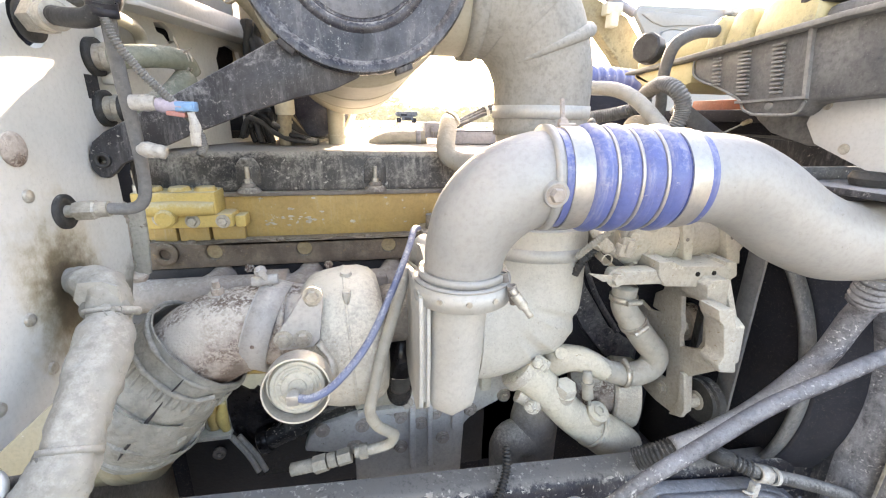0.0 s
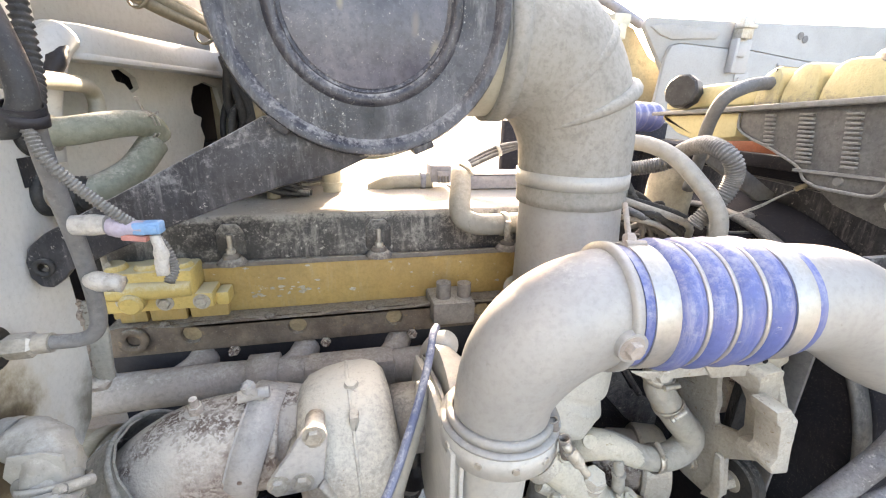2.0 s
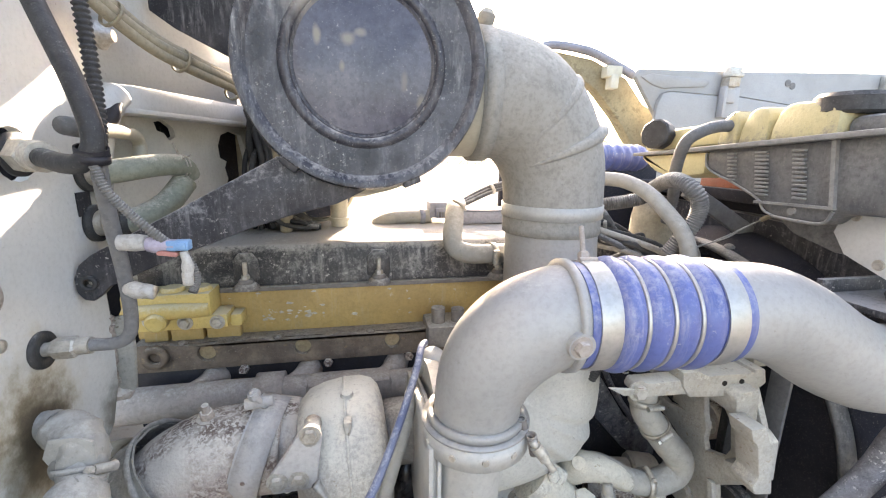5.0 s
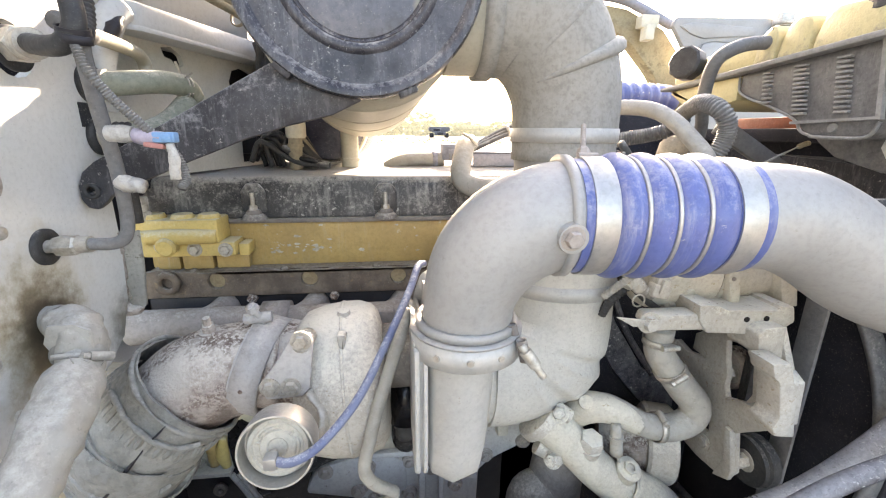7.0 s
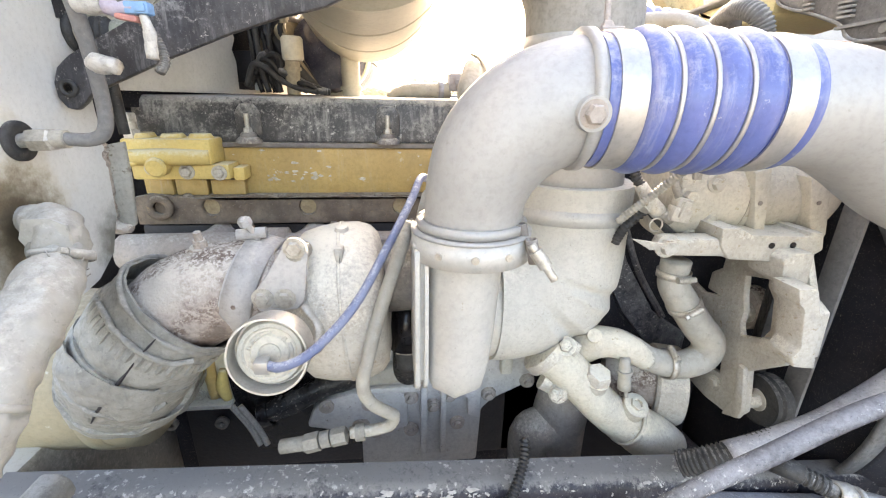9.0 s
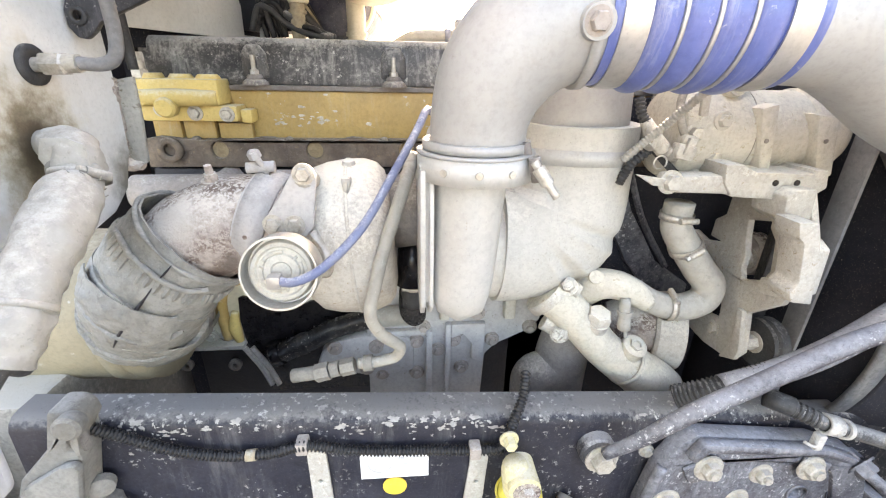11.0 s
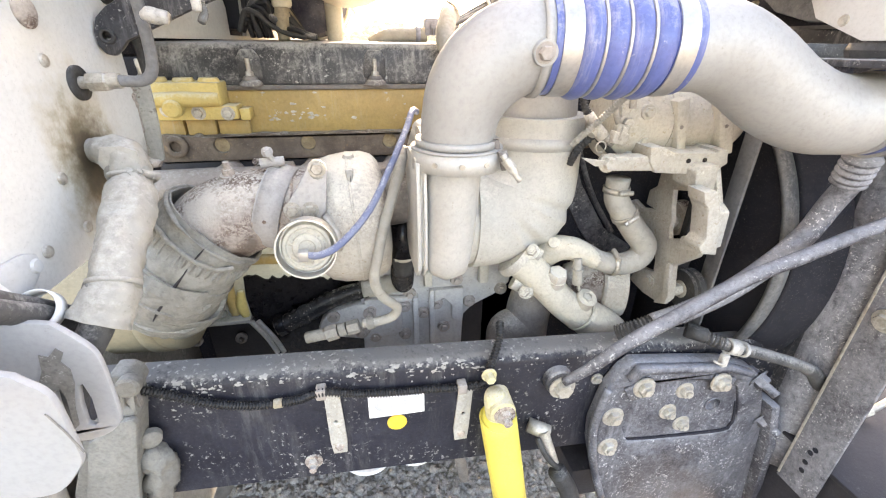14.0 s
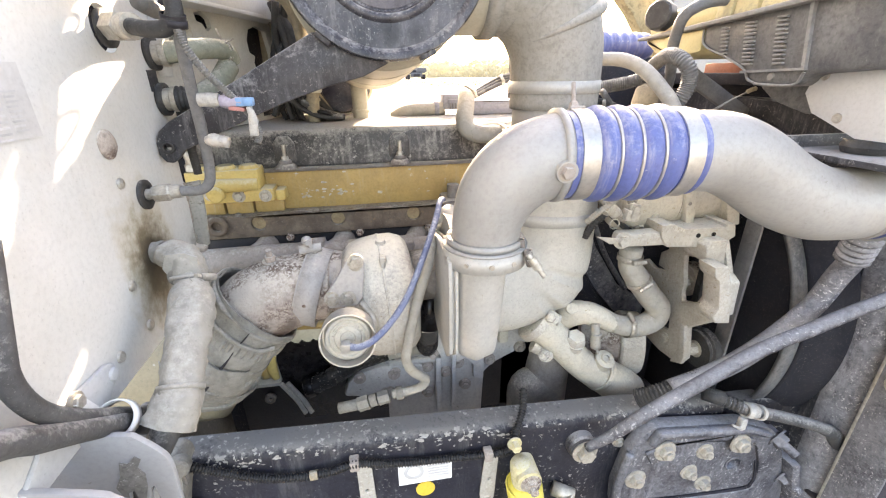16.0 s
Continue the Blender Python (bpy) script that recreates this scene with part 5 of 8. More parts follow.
for a0, a1, s0, s1, lift in ((-2.6, -0.9, 0.08, 0.5, 0.004), (-1.4, 0.3, 0.45, 0.95, 0.005), (-3.0, -1.7, 0.5, 0.9, 0.006)):
    bm = bmesh.new()
    rows = spline([(-0.315, 0.654, 1.196, 0.083), (-0.342, 0.652, 1.160, 0.0835), (-0.366, 0.662, 1.124, 0.081), (-0.386, 0.69, 1.095, 0.084), (-0.40, 0.735, 1.074, 0.084), (-0.41, 0.80, 1.06, 0.08)], 12)
    rows = rows[int(s0 * 60):int(s1 * 60)]
    grid = []
    for i, q in enumerate(rows):
        skew = 0.006 * i
        grid.append([bm.verts.new(Vector(q[:3]) + (Vector((0, 1, 0)) * math.sin(w) + Vector((0.83, 0, -0.55)) * math.cos(w)) * (q[3] + 0.006 + lift)) for w in [a0 + skew + (a1 - a0) * k / 40 for k in range(41)]])
    for a, b in zip(grid, grid[1:]):
        for k in range(40):
            bm.faces.new((a[k], a[k + 1], b[k + 1], b[k]))
    crumple(bm, 0.005, 12)
    crumple(bm, 0.0026, 55)
    bmesh.ops.solidify(bm, geom=bm.faces[:], thickness=0.0022)
    part("foil_flap", bm, wrap, ex, "overlapping foil sheet with open edge")
part("cuff_rim", crumple(tube([Vector((-0.266, 0.661, 1.243)) + Vector((0.65, 0, -0.76)) * 0.088 * math.sin(w) + Vector((0, -1, 0)) * 0.088 * math.cos(w) for w in [2 * math.pi * k / 60 for k in range(61)]], 0.0032, 10, n=1), 0.003, 14), wrap, ex, "curled rim of the foil cuff")
part("cuff_strap", crumple(disc_ring(0.083, 0.0885, -0.010, 0.010, (-0.335, 0.651, 1.172), (-0.66, -0.06, -0.74), 72), 0.004, 30), wrap, ex)
part("cuff_strap", crumple(disc_ring(0.084, 0.089, -0.010, 0.010, (-0.374, 0.672, 1.112), (-0.5, 0.45, -0.72), 72), 0.005, 26), wrap, ex)
for seam, r in ((((-0.290, 0.567, 1.207), (-0.310, 0.5645, 1.184), (-0.328, 0.5635, 1.161), (-0.351, 0.5655, 1.135), (-0.368, 0.572, 1.112)), 0.0024), (((-0.260, 0.570, 1.239), (-0.270, 0.568, 1.229), (-0.280, 0.5675, 1.220)), 0.0016)):
    # Thin dark tube on the surface paints the shade inside a slit.
    part("seam_slit", tube(seam, [r * 0.4] + [r] * (len(seam) - 2) + [r * 0.4], 8, n=4, rough=0.001), dark_metal, ex, "dark line standing in for shade in a foil slit")
for rim_line, r in ((((-0.338, 0.602, 1.276), (-0.310, 0.575, 1.252), (-0.281, 0.568, 1.222), (-0.254, 0.578, 1.196), (-0.232, 0.592, 1.19)), 0.0035), (((-0.408, 0.593, 1.177), (-0.388, 0.574, 1.161), (-0.362, 0.565, 1.140), (-0.337, 0.570, 1.121), (-0.308, 0.586, 1.108), (-0.285, 0.60, 1.118)), 0.0035)):
    part("crimped_edge", crumple(tube(rim_line, r, 10, n=8, rough=0.0012), 0.002, 60), wrap, ex, "crimped foil edge")
part("sensor_boss", join(hexbolt((-0.228, 0.66, 1.33), (0, -0.2, 1), 0.010, 0.012), lathe([(0, 0.01), (0.006, 0.01), (0.005, 0.024), (0, 0.024)], (-0.228, 0.66, 1.33), (0, -0.2, 1), 10)), rust, ex)

# compressor side
RIM = [(0.470, 1.386), (0.467, 1.30), (0.470, 1.224), (0.50, 1.198), (0.60, 1.19), (0.69, 1.23), (0.72, 1.30), (0.69, 1.36), (0.58, 1.386)]
part("backplate", prism(RIM, 0.0645, 0.0705, "x", bev=0.0015), cast_alu, tb, "machined compressor backplate")
part("clamp_ring", prism(RIM, 0.0745, 0.0795, "x", bev=0.0015), cast_alu, tb)
part("spacer_ring", prism([(0.6 + (y - 0.6) * 0.95, 1.3 + (z - 1.3) * 0.95) for y, z in RIM], 0.0705, 0.0745, "x"), cast_alu, tb)
part("outlet_foot", tube([(0.125, 0.496, 1.405), (0.120, 0.496, 1.365), (0.1175, 0.498, 1.30), (0.115, 0.501, 1.24), (0.113, 0.506, 1.222), (0.108, 0.530, 1.196)], [0.047, 0.0425, 0.0415, 0.040, 0.037, 0.018], 8, n=3), cast_alu, tb, "faceted cast outlet foot")
part("compressor_housing", join(tube([(0.112, 0.530, 1.24), (0.106, 0.56, 1.215), (0.108, 0.62, 1.208), (0.106, 0.68, 1.235), (0.104, 0.71, 1.29), (0.102, 0.70, 1.35), (0.1, 0.65, 1.40)], [0.028, 0.034, 0.035, 0.034, 0.032, 0.028, 0.02], 28), lathe([(0, 0), (0.11, 0), (0.105, 0.02), (0.08, 0.045), (0.075, 0.08), (0, 0.08)], (0.085, 0.61, 1.30), (1, 0, 0), 40)), cast_alu, tb, "dusty cast aluminium compressor scroll")
part("center_housing", tube([(0.03, 0.66, 1.275), (0.09, 0.64, 1.29)], 0.05, 20), iron, tb)
part("oil_flange", tube([(0.055, 0.65, 1.16), (0.06, 0.66, 1.24)], 0.024, 16), oily, tb)
t = thing("oil_feed_line", (0.0, 0.55, 1.1), "tan coated steel oil feed line with hex fittings", "pipe")
part("tube", tube([(0.060, 0.60, 1.378), (0.051, 0.572, 1.354), (0.040, 0.56, 1.324), (0.020, 0.545, 1.268), (0.007, 0.536, 1.219), (-0.001, 0.532, 1.179), (0.009, 0.55, 1.137), (0.030, 0.568, 1.105), (0.037, 0.577, 1.090), (0.029, 0.585, 1.068), (0.004, 0.59, 1.056), (-0.03, 0.59, 1.053)], 0.0088, 14), sleeve, t)
part("ferrule", lathe([(0, 0), (0.013, 0), (0.013, 0.014), (0, 0.014)], (-0.008, 0.59, 1.054), (-1, 0, -0.06), 16), mount_dust, t)
part("union_nut", lathe([(0, 0), (0.0135, 0), (0.0135, 0.022), (0, 0.022)], (-0.036, 0.59, 1.050), (-1, 0, -0.22), 6), mount_dust, t)
part("collar", lathe([(0, 0), (0.0125, 0), (0.0125, 0.014), (0, 0.014)], (-0.060, 0.59, 1.046), (-1, 0, -0.25), 16), mount_dust, t)
part("union_nut", lathe([(0, 0), (0.0145, 0), (0.0145, 0.022), (0, 0.022)], (-0.076, 0.59, 1.042), (-1, 0, -0.25), 6), mount_dust, t)
part("hose_tail", tube([(-0.096, 0.591, 1.038), (-0.135, 0.596, 1.029)], 0.011, 12), mount_dust, t)

# ---- charge air piping ----
el = thing("charge_air_elbow", (0.128, 0.495, 1.40), "dull cast aluminium charge air elbow", "pipe")
EY, FY = 0.4855, 0.5
arc = [(0.126, FY, 1.380), (0.127, FY - 0.002, 1.42)] + [(0.228 - 0.10 * math.cos(a), FY - 0.003 + (EY - FY + 0.003) * math.sin(a), 1.43 + 0.10 * math.sin(a)) for a in [radians(v) for v in (8, 25, 42, 60, 78, 90)]] + [(0.262, 0.4835, 1.53)]
part("body", tube(arc, [0.051] * 2 + [0.052, 0.055, 0.057, 0.058, 0.058, 0.058] + [0.058], 40, n=4), alu, el)
HA = Vector((0.203, -0.0165, 0)).normalized()
HO = Vector((0.238, EY, 1.53)) - HA * 0.238
part("flange", join(disc_ring(0.05, 0.0645, -0.0042, 0.0042, HO + HA * 0.2205, HA, 64), disc_ring(0.05, 0.0592, 0.0042, 0.0085, HO + HA * 0.2205, HA, 64)), alu, el)
part("boss", lathe([(0, 0), (0.0165, 0), (0.0145, 0.014), (0, 0.014)], (0.212, 0.437, 1.522), (0, -1, -0.1), 24), alu, el)
part("bolt", join(hexbolt((0.211, 0.4235, 1.521), (0, -1, -0.1), 0.0085, 0.008, False), lathe([(0, -0.002), (0.0125, -0.002), (0.012, 0.001), (0, 0.001)], (0.211, 0.4235, 1.521), (0, -1, -0.1), 24)), taupe_iron, el, "brown hex bolt in a raised boss")
cl = thing("outlet_clamp", (0.126, FY, 1.39), "steel V-band clamp round the elbow's foot", "clamp")
part("band", disc_ring(0.054, 0.0635, -0.013, 0.013, (0.126, FY, 1.388), (0, 0, 1), 56), cast_alu, cl)
part("upper_lip", disc_ring(0.051, 0.0642, 0.013, 0.016, (0.126, FY, 1.388), (0, 0, 1), 56), alu, cl)
part("collar", disc_ring(0.051, 0.058, 0.017, 0.026, (0.126, FY, 1.388), (0, 0, 1), 56), alu, cl)
for a in (196, 232, 265, 296):
    p = Vector((0.126 + 0.0635 * math.cos(radians(a)), FY + 0.0635 * math.sin(radians(a)), 1.388))
    part("rivet", lathe([(0, 0), (0.0042, 0), (0.0036, 0.0018), (0, 0.0018)], p, (math.cos(radians(a)), math.sin(radians(a)), 0), 12), zinc, cl)
part("trunnion", join(disc_ring(0.0045, 0.0062, -0.013, 0.012, (0.180, 0.452, 1.392), (-0.25, 0, 1), 20), disc_ring(0.004, 0.0056, -0.011, 0.014, (0.1735, 0.466, 1.402), (-0.25, 0, 1), 20)), iron, cl, "rolled band ends")
part("tee_bolt", join(tube([(0.176, 0.447, 1.400), (0.186, 0.443, 1.386), (0.200, 0.438, 1.366)], 0.0042, 10), tube([(0.180, 0.4455, 1.394), (0.191, 0.4415, 1.379)], 0.0068, 14)), zinc, cl)
bh = thing("blue_charge_hose", (0.36, 0.478, 1.53), "blue silicone convoluted charge air hose", "hose")
prof = [(0.0605, 0.229), (0.0605, 0.2605)]
for x, w in ((0.2748, 0.0135), (0.303, 0.0143), (0.3325, 0.0147), (0.3625, 0.0147)):
    prof += [(0.0595 + 0.0075 * math.sin(math.pi * q / 10) ** 0.7, x - w + 0.2 * w * q) for q in range(11)]
prof += [(0.0605, 0.378), (0.0605, 0.412)]
part("hose", lathe([(0.05, 0.229)] + prof + [(0.05, 0.412)], HO, HA, 72), blue_hose, bh, "faded blue silicone with convolutions")
for x in (0.2495, 0.390):
    part("clamp_band", lathe([(0.0602, -0.0118), (0.0622, -0.0118), (0.0627, -0.0105), (0.0630, 0), (0.0627, 0.0105), (0.0622, 0.0118), (0.0602, 0.0118)], HO + HA * x, HA, 72), steel, bh, "wide satin steel clamp band")
HU, HV = Vector((0, 0, 1)), HA.cross(Vector((0, 0, 1)))
for x in (0.2887, 0.3177, 0.3477):
    part("ring", tube([HO + HA * x + HU * (0.0618 * math.cos(a)) + HV * (0.0618 * math.sin(a)) for a in [2 * math.pi * i / 56 for i in range(57)]], 0.0024, 8, n=1), steel, bh, "thin wire ring")
part("tee_bolt", join(hexbolt((0.245, 0.492, 1.590), (0.25, 0.6, 0.75), 0.007, 0.012, False), tube([(0.2445, 0.491, 1.588), (0.258, 0.527, 1.624)], 0.003, 10), tube([(0.238, 0.49, 1.592), (0.258, 0.487, 1.592)], 0.0045, 10)), taupe_iron, bh)
cp = thing("charge_air_pipe", (0.62, 0.456, 1.46), "matt aluminium charge air pipe with double bend", "pipe")
part("pipe", tube([(0.40, 0.4722, 1.530), (0.44, 0.4692, 1.530), (0.475, 0.4668, 1.525), (0.52, 0.464, 1.505), (0.58, 0.4598, 1.4685), (0.64, 0.4558, 1.4445), (0.69, 0.453, 1.4395), (0.722, 0.451, 1.4405), (0.755, 0.449, 1.442)], [0.0572, 0.0572, 0.0574, 0.0578, 0.058, 0.0576, 0.057, 0.057, 0.057], 48), alu, cp)
PV = Vector((0.035, -0.002, 0.0015)).normalized()
PO = Vector((0.722, 0.451, 1.4405))
part("bead", join(disc_ring(0.055, 0.0595, -0.003, 0.003, PO + PV * 0.004, PV, 56), disc_ring(0.055, 0.0588, 0.006, 0.009, PO + PV * 0.004, PV, 56)), alu, cp)
b2 = thing("second_charge_hose", (0.8, 0.446, 1.444), "blue silicone hose clamped to the radiator end", "hose")
part("hose", lathe([(0.05, 0.016), (0.0605, 0.016), (0.0605, 0.066), (0.066, 0.076), (0.0605, 0.088), (0.067, 0.10), (0.0605, 0.116), (0.0605, 0.18), (0.05, 0.18)], PO, PV, 56), blue_hose, b2)
part("clamp_band", join(disc_ring(0.0605, 0.0635, -0.013, 0.013, PO + PV * 0.037, PV, 56), disc_ring(0.0605, 0.0645, -0.0135, -0.0115, PO + PV * 0.037, PV, 56), disc_ring(0.0605, 0.0645, 0.0115, 0.0135, PO + PV * 0.037, PV, 56)), steel, b2)
part("tee_bolt", join(tube([(0.742, 0.389, 1.460), (0.744, 0.382, 1.405)], 0.0065, 12), tube([(0.760, 0.386, 1.445), (0.757, 0.381, 1.40)], 0.005, 12), box(0.741, 0.771, 0.378, 0.388, 1.425, 1.452, 0.002), hexbolt((0.744, 0.382, 1.405), (0, -0.1, -1), 0.010, 0.010, False)), zinc, b2)
# Solid dark strip that paints the shadow gap beside the screw.
part("clamp_slot", box(0.738, 0.742, 0.384, 0.396, 1.40, 1.47, 0.001), dark_metal, b2, "dark strip standing in for shade beside the clamp")

# ---- intake duct ----
DX, DY = 0.345, 0.775
du = thing("intake_duct", (DX, DY, 1.5), "dusty rubber intake duct from air cleaner to turbo", "duct")
part("metal_tube", tube([(DX, DY, 1.39), (DX - 0.004, DY, 1.50), (DX - 0.008, DY, 1.60)], [0.088, 0.0845, 0.081], 48, n=4), alu, du, "bare aluminium straight tube")
up = [(DX - 0.008, DY, 1.572), (DX - 0.009, DY, 1.64), (DX - 0.015, DY, 1.69), (DX - 0.039, DY, 1.745), (DX - 0.079, DY, 1.785), (DX - 0.13, DY, 1.80), (DX - 0.17, DY, 1.80)]
part("upper_boot", tube(up, [0.0865, 0.0875, 0.0895, 0.0935, 0.0975, 0.100, 0.102], 48), boot_rubber, du, "dust-covered rubber elbow boot")
for a in (24, 48, 72):
    ca, sa = math.cos(radians(a)), math.sin(radians(a))
    ring = [2 * math.pi * i / 40 for i in range(41)]
    part("fold", tube([(DX - 0.145 + (0.135 + 0.0895 * math.cos(b)) * ca, DY + 0.0895 * math.sin(b), 1.66 + (0.135 + 0.0895 * math.cos(b)) * sa) for b in ring], [0.0075 + 0.0065 * math.cos(b) for b in ring], 10, n=1), boot_rubber, du)
part("boot_band", disc_ring(0.0865, 0.0895, -0.011, 0.011, (DX - 0.0085, DY, 1.612), (0, 0, 1), 48), cast_alu, du, "flat bright metal strap")
part("boot_band", disc_ring(0.099, 0.105, -0.012, 0.012, (DX - 0.155, DY, 1.80), (1, 0, 0), 48), boot_rubber, du)


def grooved_elbow(fan, straight, turns, seg=72):
    """A boot that drops straight, then turns about a fan point, with pressed radial grooves on its outside."""
    bm, loops = bmesh.new(), []
    rows = [(0.0, (straight - fan[1]) * k / 4) for k in range(4, 0, -1)] + [(radians(0.75 * k), 0.0) for k in range(125)]
    for a, lift in rows:
        f = a / radians(93)
        big, r, y = 0.130 + 0.022 * math.exp(-((f - 0.42) / 0.25) ** 2) - 0.010 * f * f, 0.1045 - 0.009 * f, DY - 0.03 * f
        dent = sum(math.exp(-((a - radians(g)) / radians(wd)) ** 2) * dp for g, wd, dp in turns)
        out, c = Vector((math.cos(a), 0, -math.sin(a))), Vector((fan[0], y, fan[1] + lift))
        c += out * big
        ring = []
        for k in range(seg):
            w = 2 * math.pi * k / seg
            open_side = min(1.0, max(0.0, (math.cos(w) + 0.45) / 0.7)) * (0.3 + 0.9 * max(0.0, math.sin(w)))
            ring.append(bm.verts.new(c + (out * math.cos(w) + Vector((0, -1, 0)) * math.sin(w)) * (r + dent * open_side + (big - r - 0.002) * min(1.0, f * 5) * max(0.0, -math.cos(w)) ** 2)))
        loops.append(ring)
    for a, b in zip(loops, loops[1:]):
        for k in range(seg):
            bm.faces.new((a[k], b[k], b[(k + 1) % seg], a[(k + 1) % seg]))
    bm.faces.new(loops[0])
    bm.faces.new(loops[-1][::-1])
    bmesh.ops.recalc_face_normals(bm, faces=bm.faces[:])
    return bm


part("lower_boot", grooved_elbow((0.215, 1.300), 1.405, ((24, 3.2, -0.0085), (30, 2.2, 0.003), (50, 4.0, -0.0085), (43, 2.4, 0.0025), (57, 2.4, 0.0025))), boot_pale, du, "pale dusty rubber elbow with pressed radial grooves")
part("inlet_neck", tube([(0.215, 0.745, 1.182), (0.18, 0.735, 1.19), (0.15, 0.72, 1.20)], [0.092, 0.088, 0.08], 36), boot_pale, du)
part("boot_band", disc_ring(0.098, 0.1075, -0.012, 0.012, (DX, DY, 1.350), (0.02, 0.08, 1), 48), cast_alu, du)

# ---- air cleaner ----
AXC, AZC, AY = 0.008, 1.820, 0.662
ac = thing("air_cleaner", (AXC, 0.9, AZC), "black round air cleaner canister with dusty cover", "air filter")
part("cover", lathe([(0, 0.006), (0.089, 0.006), (0.0925, 0.004), (0.094, 0.0045), (0.0955, 0.002), (0.0985, 0.0005), (0.1025, 0.0005), (0.1055, 0.002), (0.108, 0.005), (0.144, 0.002), (0.149, -0.004), (0.154, -0.006), (0.160, -0.006), (0.163, 0.002), (0.163, 0.022), (0.158, 0.03), (0, 0.03)], (AXC, AY, AZC), (0, 1, 0), 72), filter_paint, ac, "black pressed steel end cover with handprints in dust")
part("centre_plate", lathe([(0, 0.0055), (0.0885, 0.0055), (0.0885, 0.0045), (0.06, 0.0025), (0, 0.002)], (AXC, AY, AZC), (0, 1, 0), 64), plate_paint, ac, "glossy dusty centre of the cover")
part("collar", lathe([(0, 0.02), (0.157, 0.02), (0.157, 0.075), (0, 0.075)], (AXC, AY, AZC), (0, 1, 0), 64), shell_beige, ac)
part("shell", lathe([(0, 0.056), (0.150, 0.056), (0.155, 0.064), (0.155, 0.10), (0.158, 0.106), (0.155, 0.112), (0.147, 0.225), (0.143, 0.229), (0.147, 0.233), (0.138, 0.335), (0.134, 0.339), (0.138, 0.343), (0.131, 0.43), (0.118, 0.46), (0.08, 0.475), (0, 0.475)], (AXC, AY + 0.006, AZC), (-0.025, 0.43, -0.09), 72), shell_beige, ac, "dusty beige canister shell with stepped bands")
for a in (232, 292, 40):
    p = Vector((AXC + 0.163 * math.cos(radians(a)), AY + 0.012, AZC + 0.163 * math.sin(radians(a))))
    part("latch", about(box(p.x - 0.013, p.x + 0.013, p.y - 0.014, p.y + 0.018, p.z - 0.006, p.z + 0.006, 0.002), p, 0, 90 - a, 0), black_paint, ac)
part("outlet_neck", lathe([(0, 0), (0.098, 0), (0.098, 0.09), (0, 0.09)], (0.13, DY, AZC - 0.02), (1, 0, 0), 40), shell_beige, ac)
part("drain_spout", join(lathe([(0, 0), (0.020, 0), (0.020, 0.09), (0, 0.09)], (-0.052, 1.08, 1.535), (0, 0, 1), 20), disc_ring(0.018, 0.0235, -0.004, 0.004, (-0.052, 1.08, 1.552), (0, 0, 1), 24)), shell_beige, ac)
solo("cleaner_latch_pin", join(lathe([(0, 0), (0.008, 0), (0.013, 0.006), (0.014, 0.016), (0.008, 0.024), (0, 0.025)], (0.19, 0.74, 1.895), (0.2, 0, 1), 16)), dusty_rubber, "small round knob on top of the boot", "knob")
arm = thing("air_cleaner_bracket", (-0.2, 0.68, 1.6), "black steel support bracket under the air cleaner", "bracket")
part("arm_plate", prism([(-0.340, 1.518), (-0.351, 1.510), (-0.362, 1.512), (-0.3695, 1.524), (-0.3695, 1.542), (-0.362, 1.560), (-0.345, 1.574), (-0.25, 1.624), (-0.11, 1.70), (0.02, 1.70), (0.005, 1.655), (-0.035, 1.636), (-0.092, 1.622), (-0.155, 1.602), (-0.227, 1.574), (-0.329, 1.53)], 0.672, 0.684, "y", [circle(-0.352, 1.536, 0.007, 12)], 0.003), black_paint, arm)
part("top_flange", prism([(-0.25, 1.618), (-0.11, 1.692), (0.02, 1.695), (0.02, 1.70), (-0.11, 1.70), (-0.25, 1.624)], 0.6845, 0.76, "y"), black_paint, arm)
part("bushing", disc_ring(0.006, 0.0105, 0, 0.006, (-0.352, 0.667, 1.536), (0, 1, 0), 24), rubber, arm)
part("end_boss", lathe([(0, 0), (0.012, 0), (0.012, 0.02), (0, 0.02)], (FW + 0.001, 0.69, 1.545), (1, 0, 0), 20), black_paint, arm)

# ---- things behind the engine ----
t = thing("coolant_bypass_hose", (0.22, 0.9, 1.52), "dust-white bent rubber hose over the valve cover", "hose")
part("hose", tube([(0.215, 1.0, 1.592), (0.198, 0.95, 1.590), (0.186, 0.905, 1.570), (0.176, 0.872, 1.545), (0.180, 0.858, 1.525), (0.203, 0.850, 1.515), (0.237, 0.85, 1.513), (0.275, 0.86, 1.511), (0.31, 0.87, 1.51)], 0.0195, 20), sleeve, t)
part("clamp", worm_clamp((0.255, 0.854, 1.512), (1, 0.2, 0), 0.0200, 0.011), zinc, t)
part("wire_tie", tube([(0.188, 0.925, 1.612), (0.20, 0.915, 1.605), (0.212, 0.93, 1.595), (0.222, 0.95, 1.588)], 0.003, 8), zinc, t)
t = thing("rear_bracket", (0.25, 1.1, 1.56), "grey channel bracket behind the valve cover", "bracket")
part("block", join(box(0.165, 0.212, 1.08, 1.14, 1.55, 1.588, 0.003), box(0.178, 0.208, 1.073, 1.082, 1.55, 1.575, 0.001)), blue_grey, t)
part("channel", join(box(0.236, 0.40, 1.06, 1.065, 1.538, 1.570, 0.001), box(0.236, 0.40, 1.06, 1.13, 1.566, 1.571, 0.001), box(0.212, 0.40, 1.07, 1.13, 1.535, 1.540, 0.001)), blue_grey, t)
for k in range(4):
    part("fin", box(0.180 + k * 0.007, 0.182 + k * 0.007, 1.068, 1.074, 1.551, 1.566, 0), grey_metal, t)
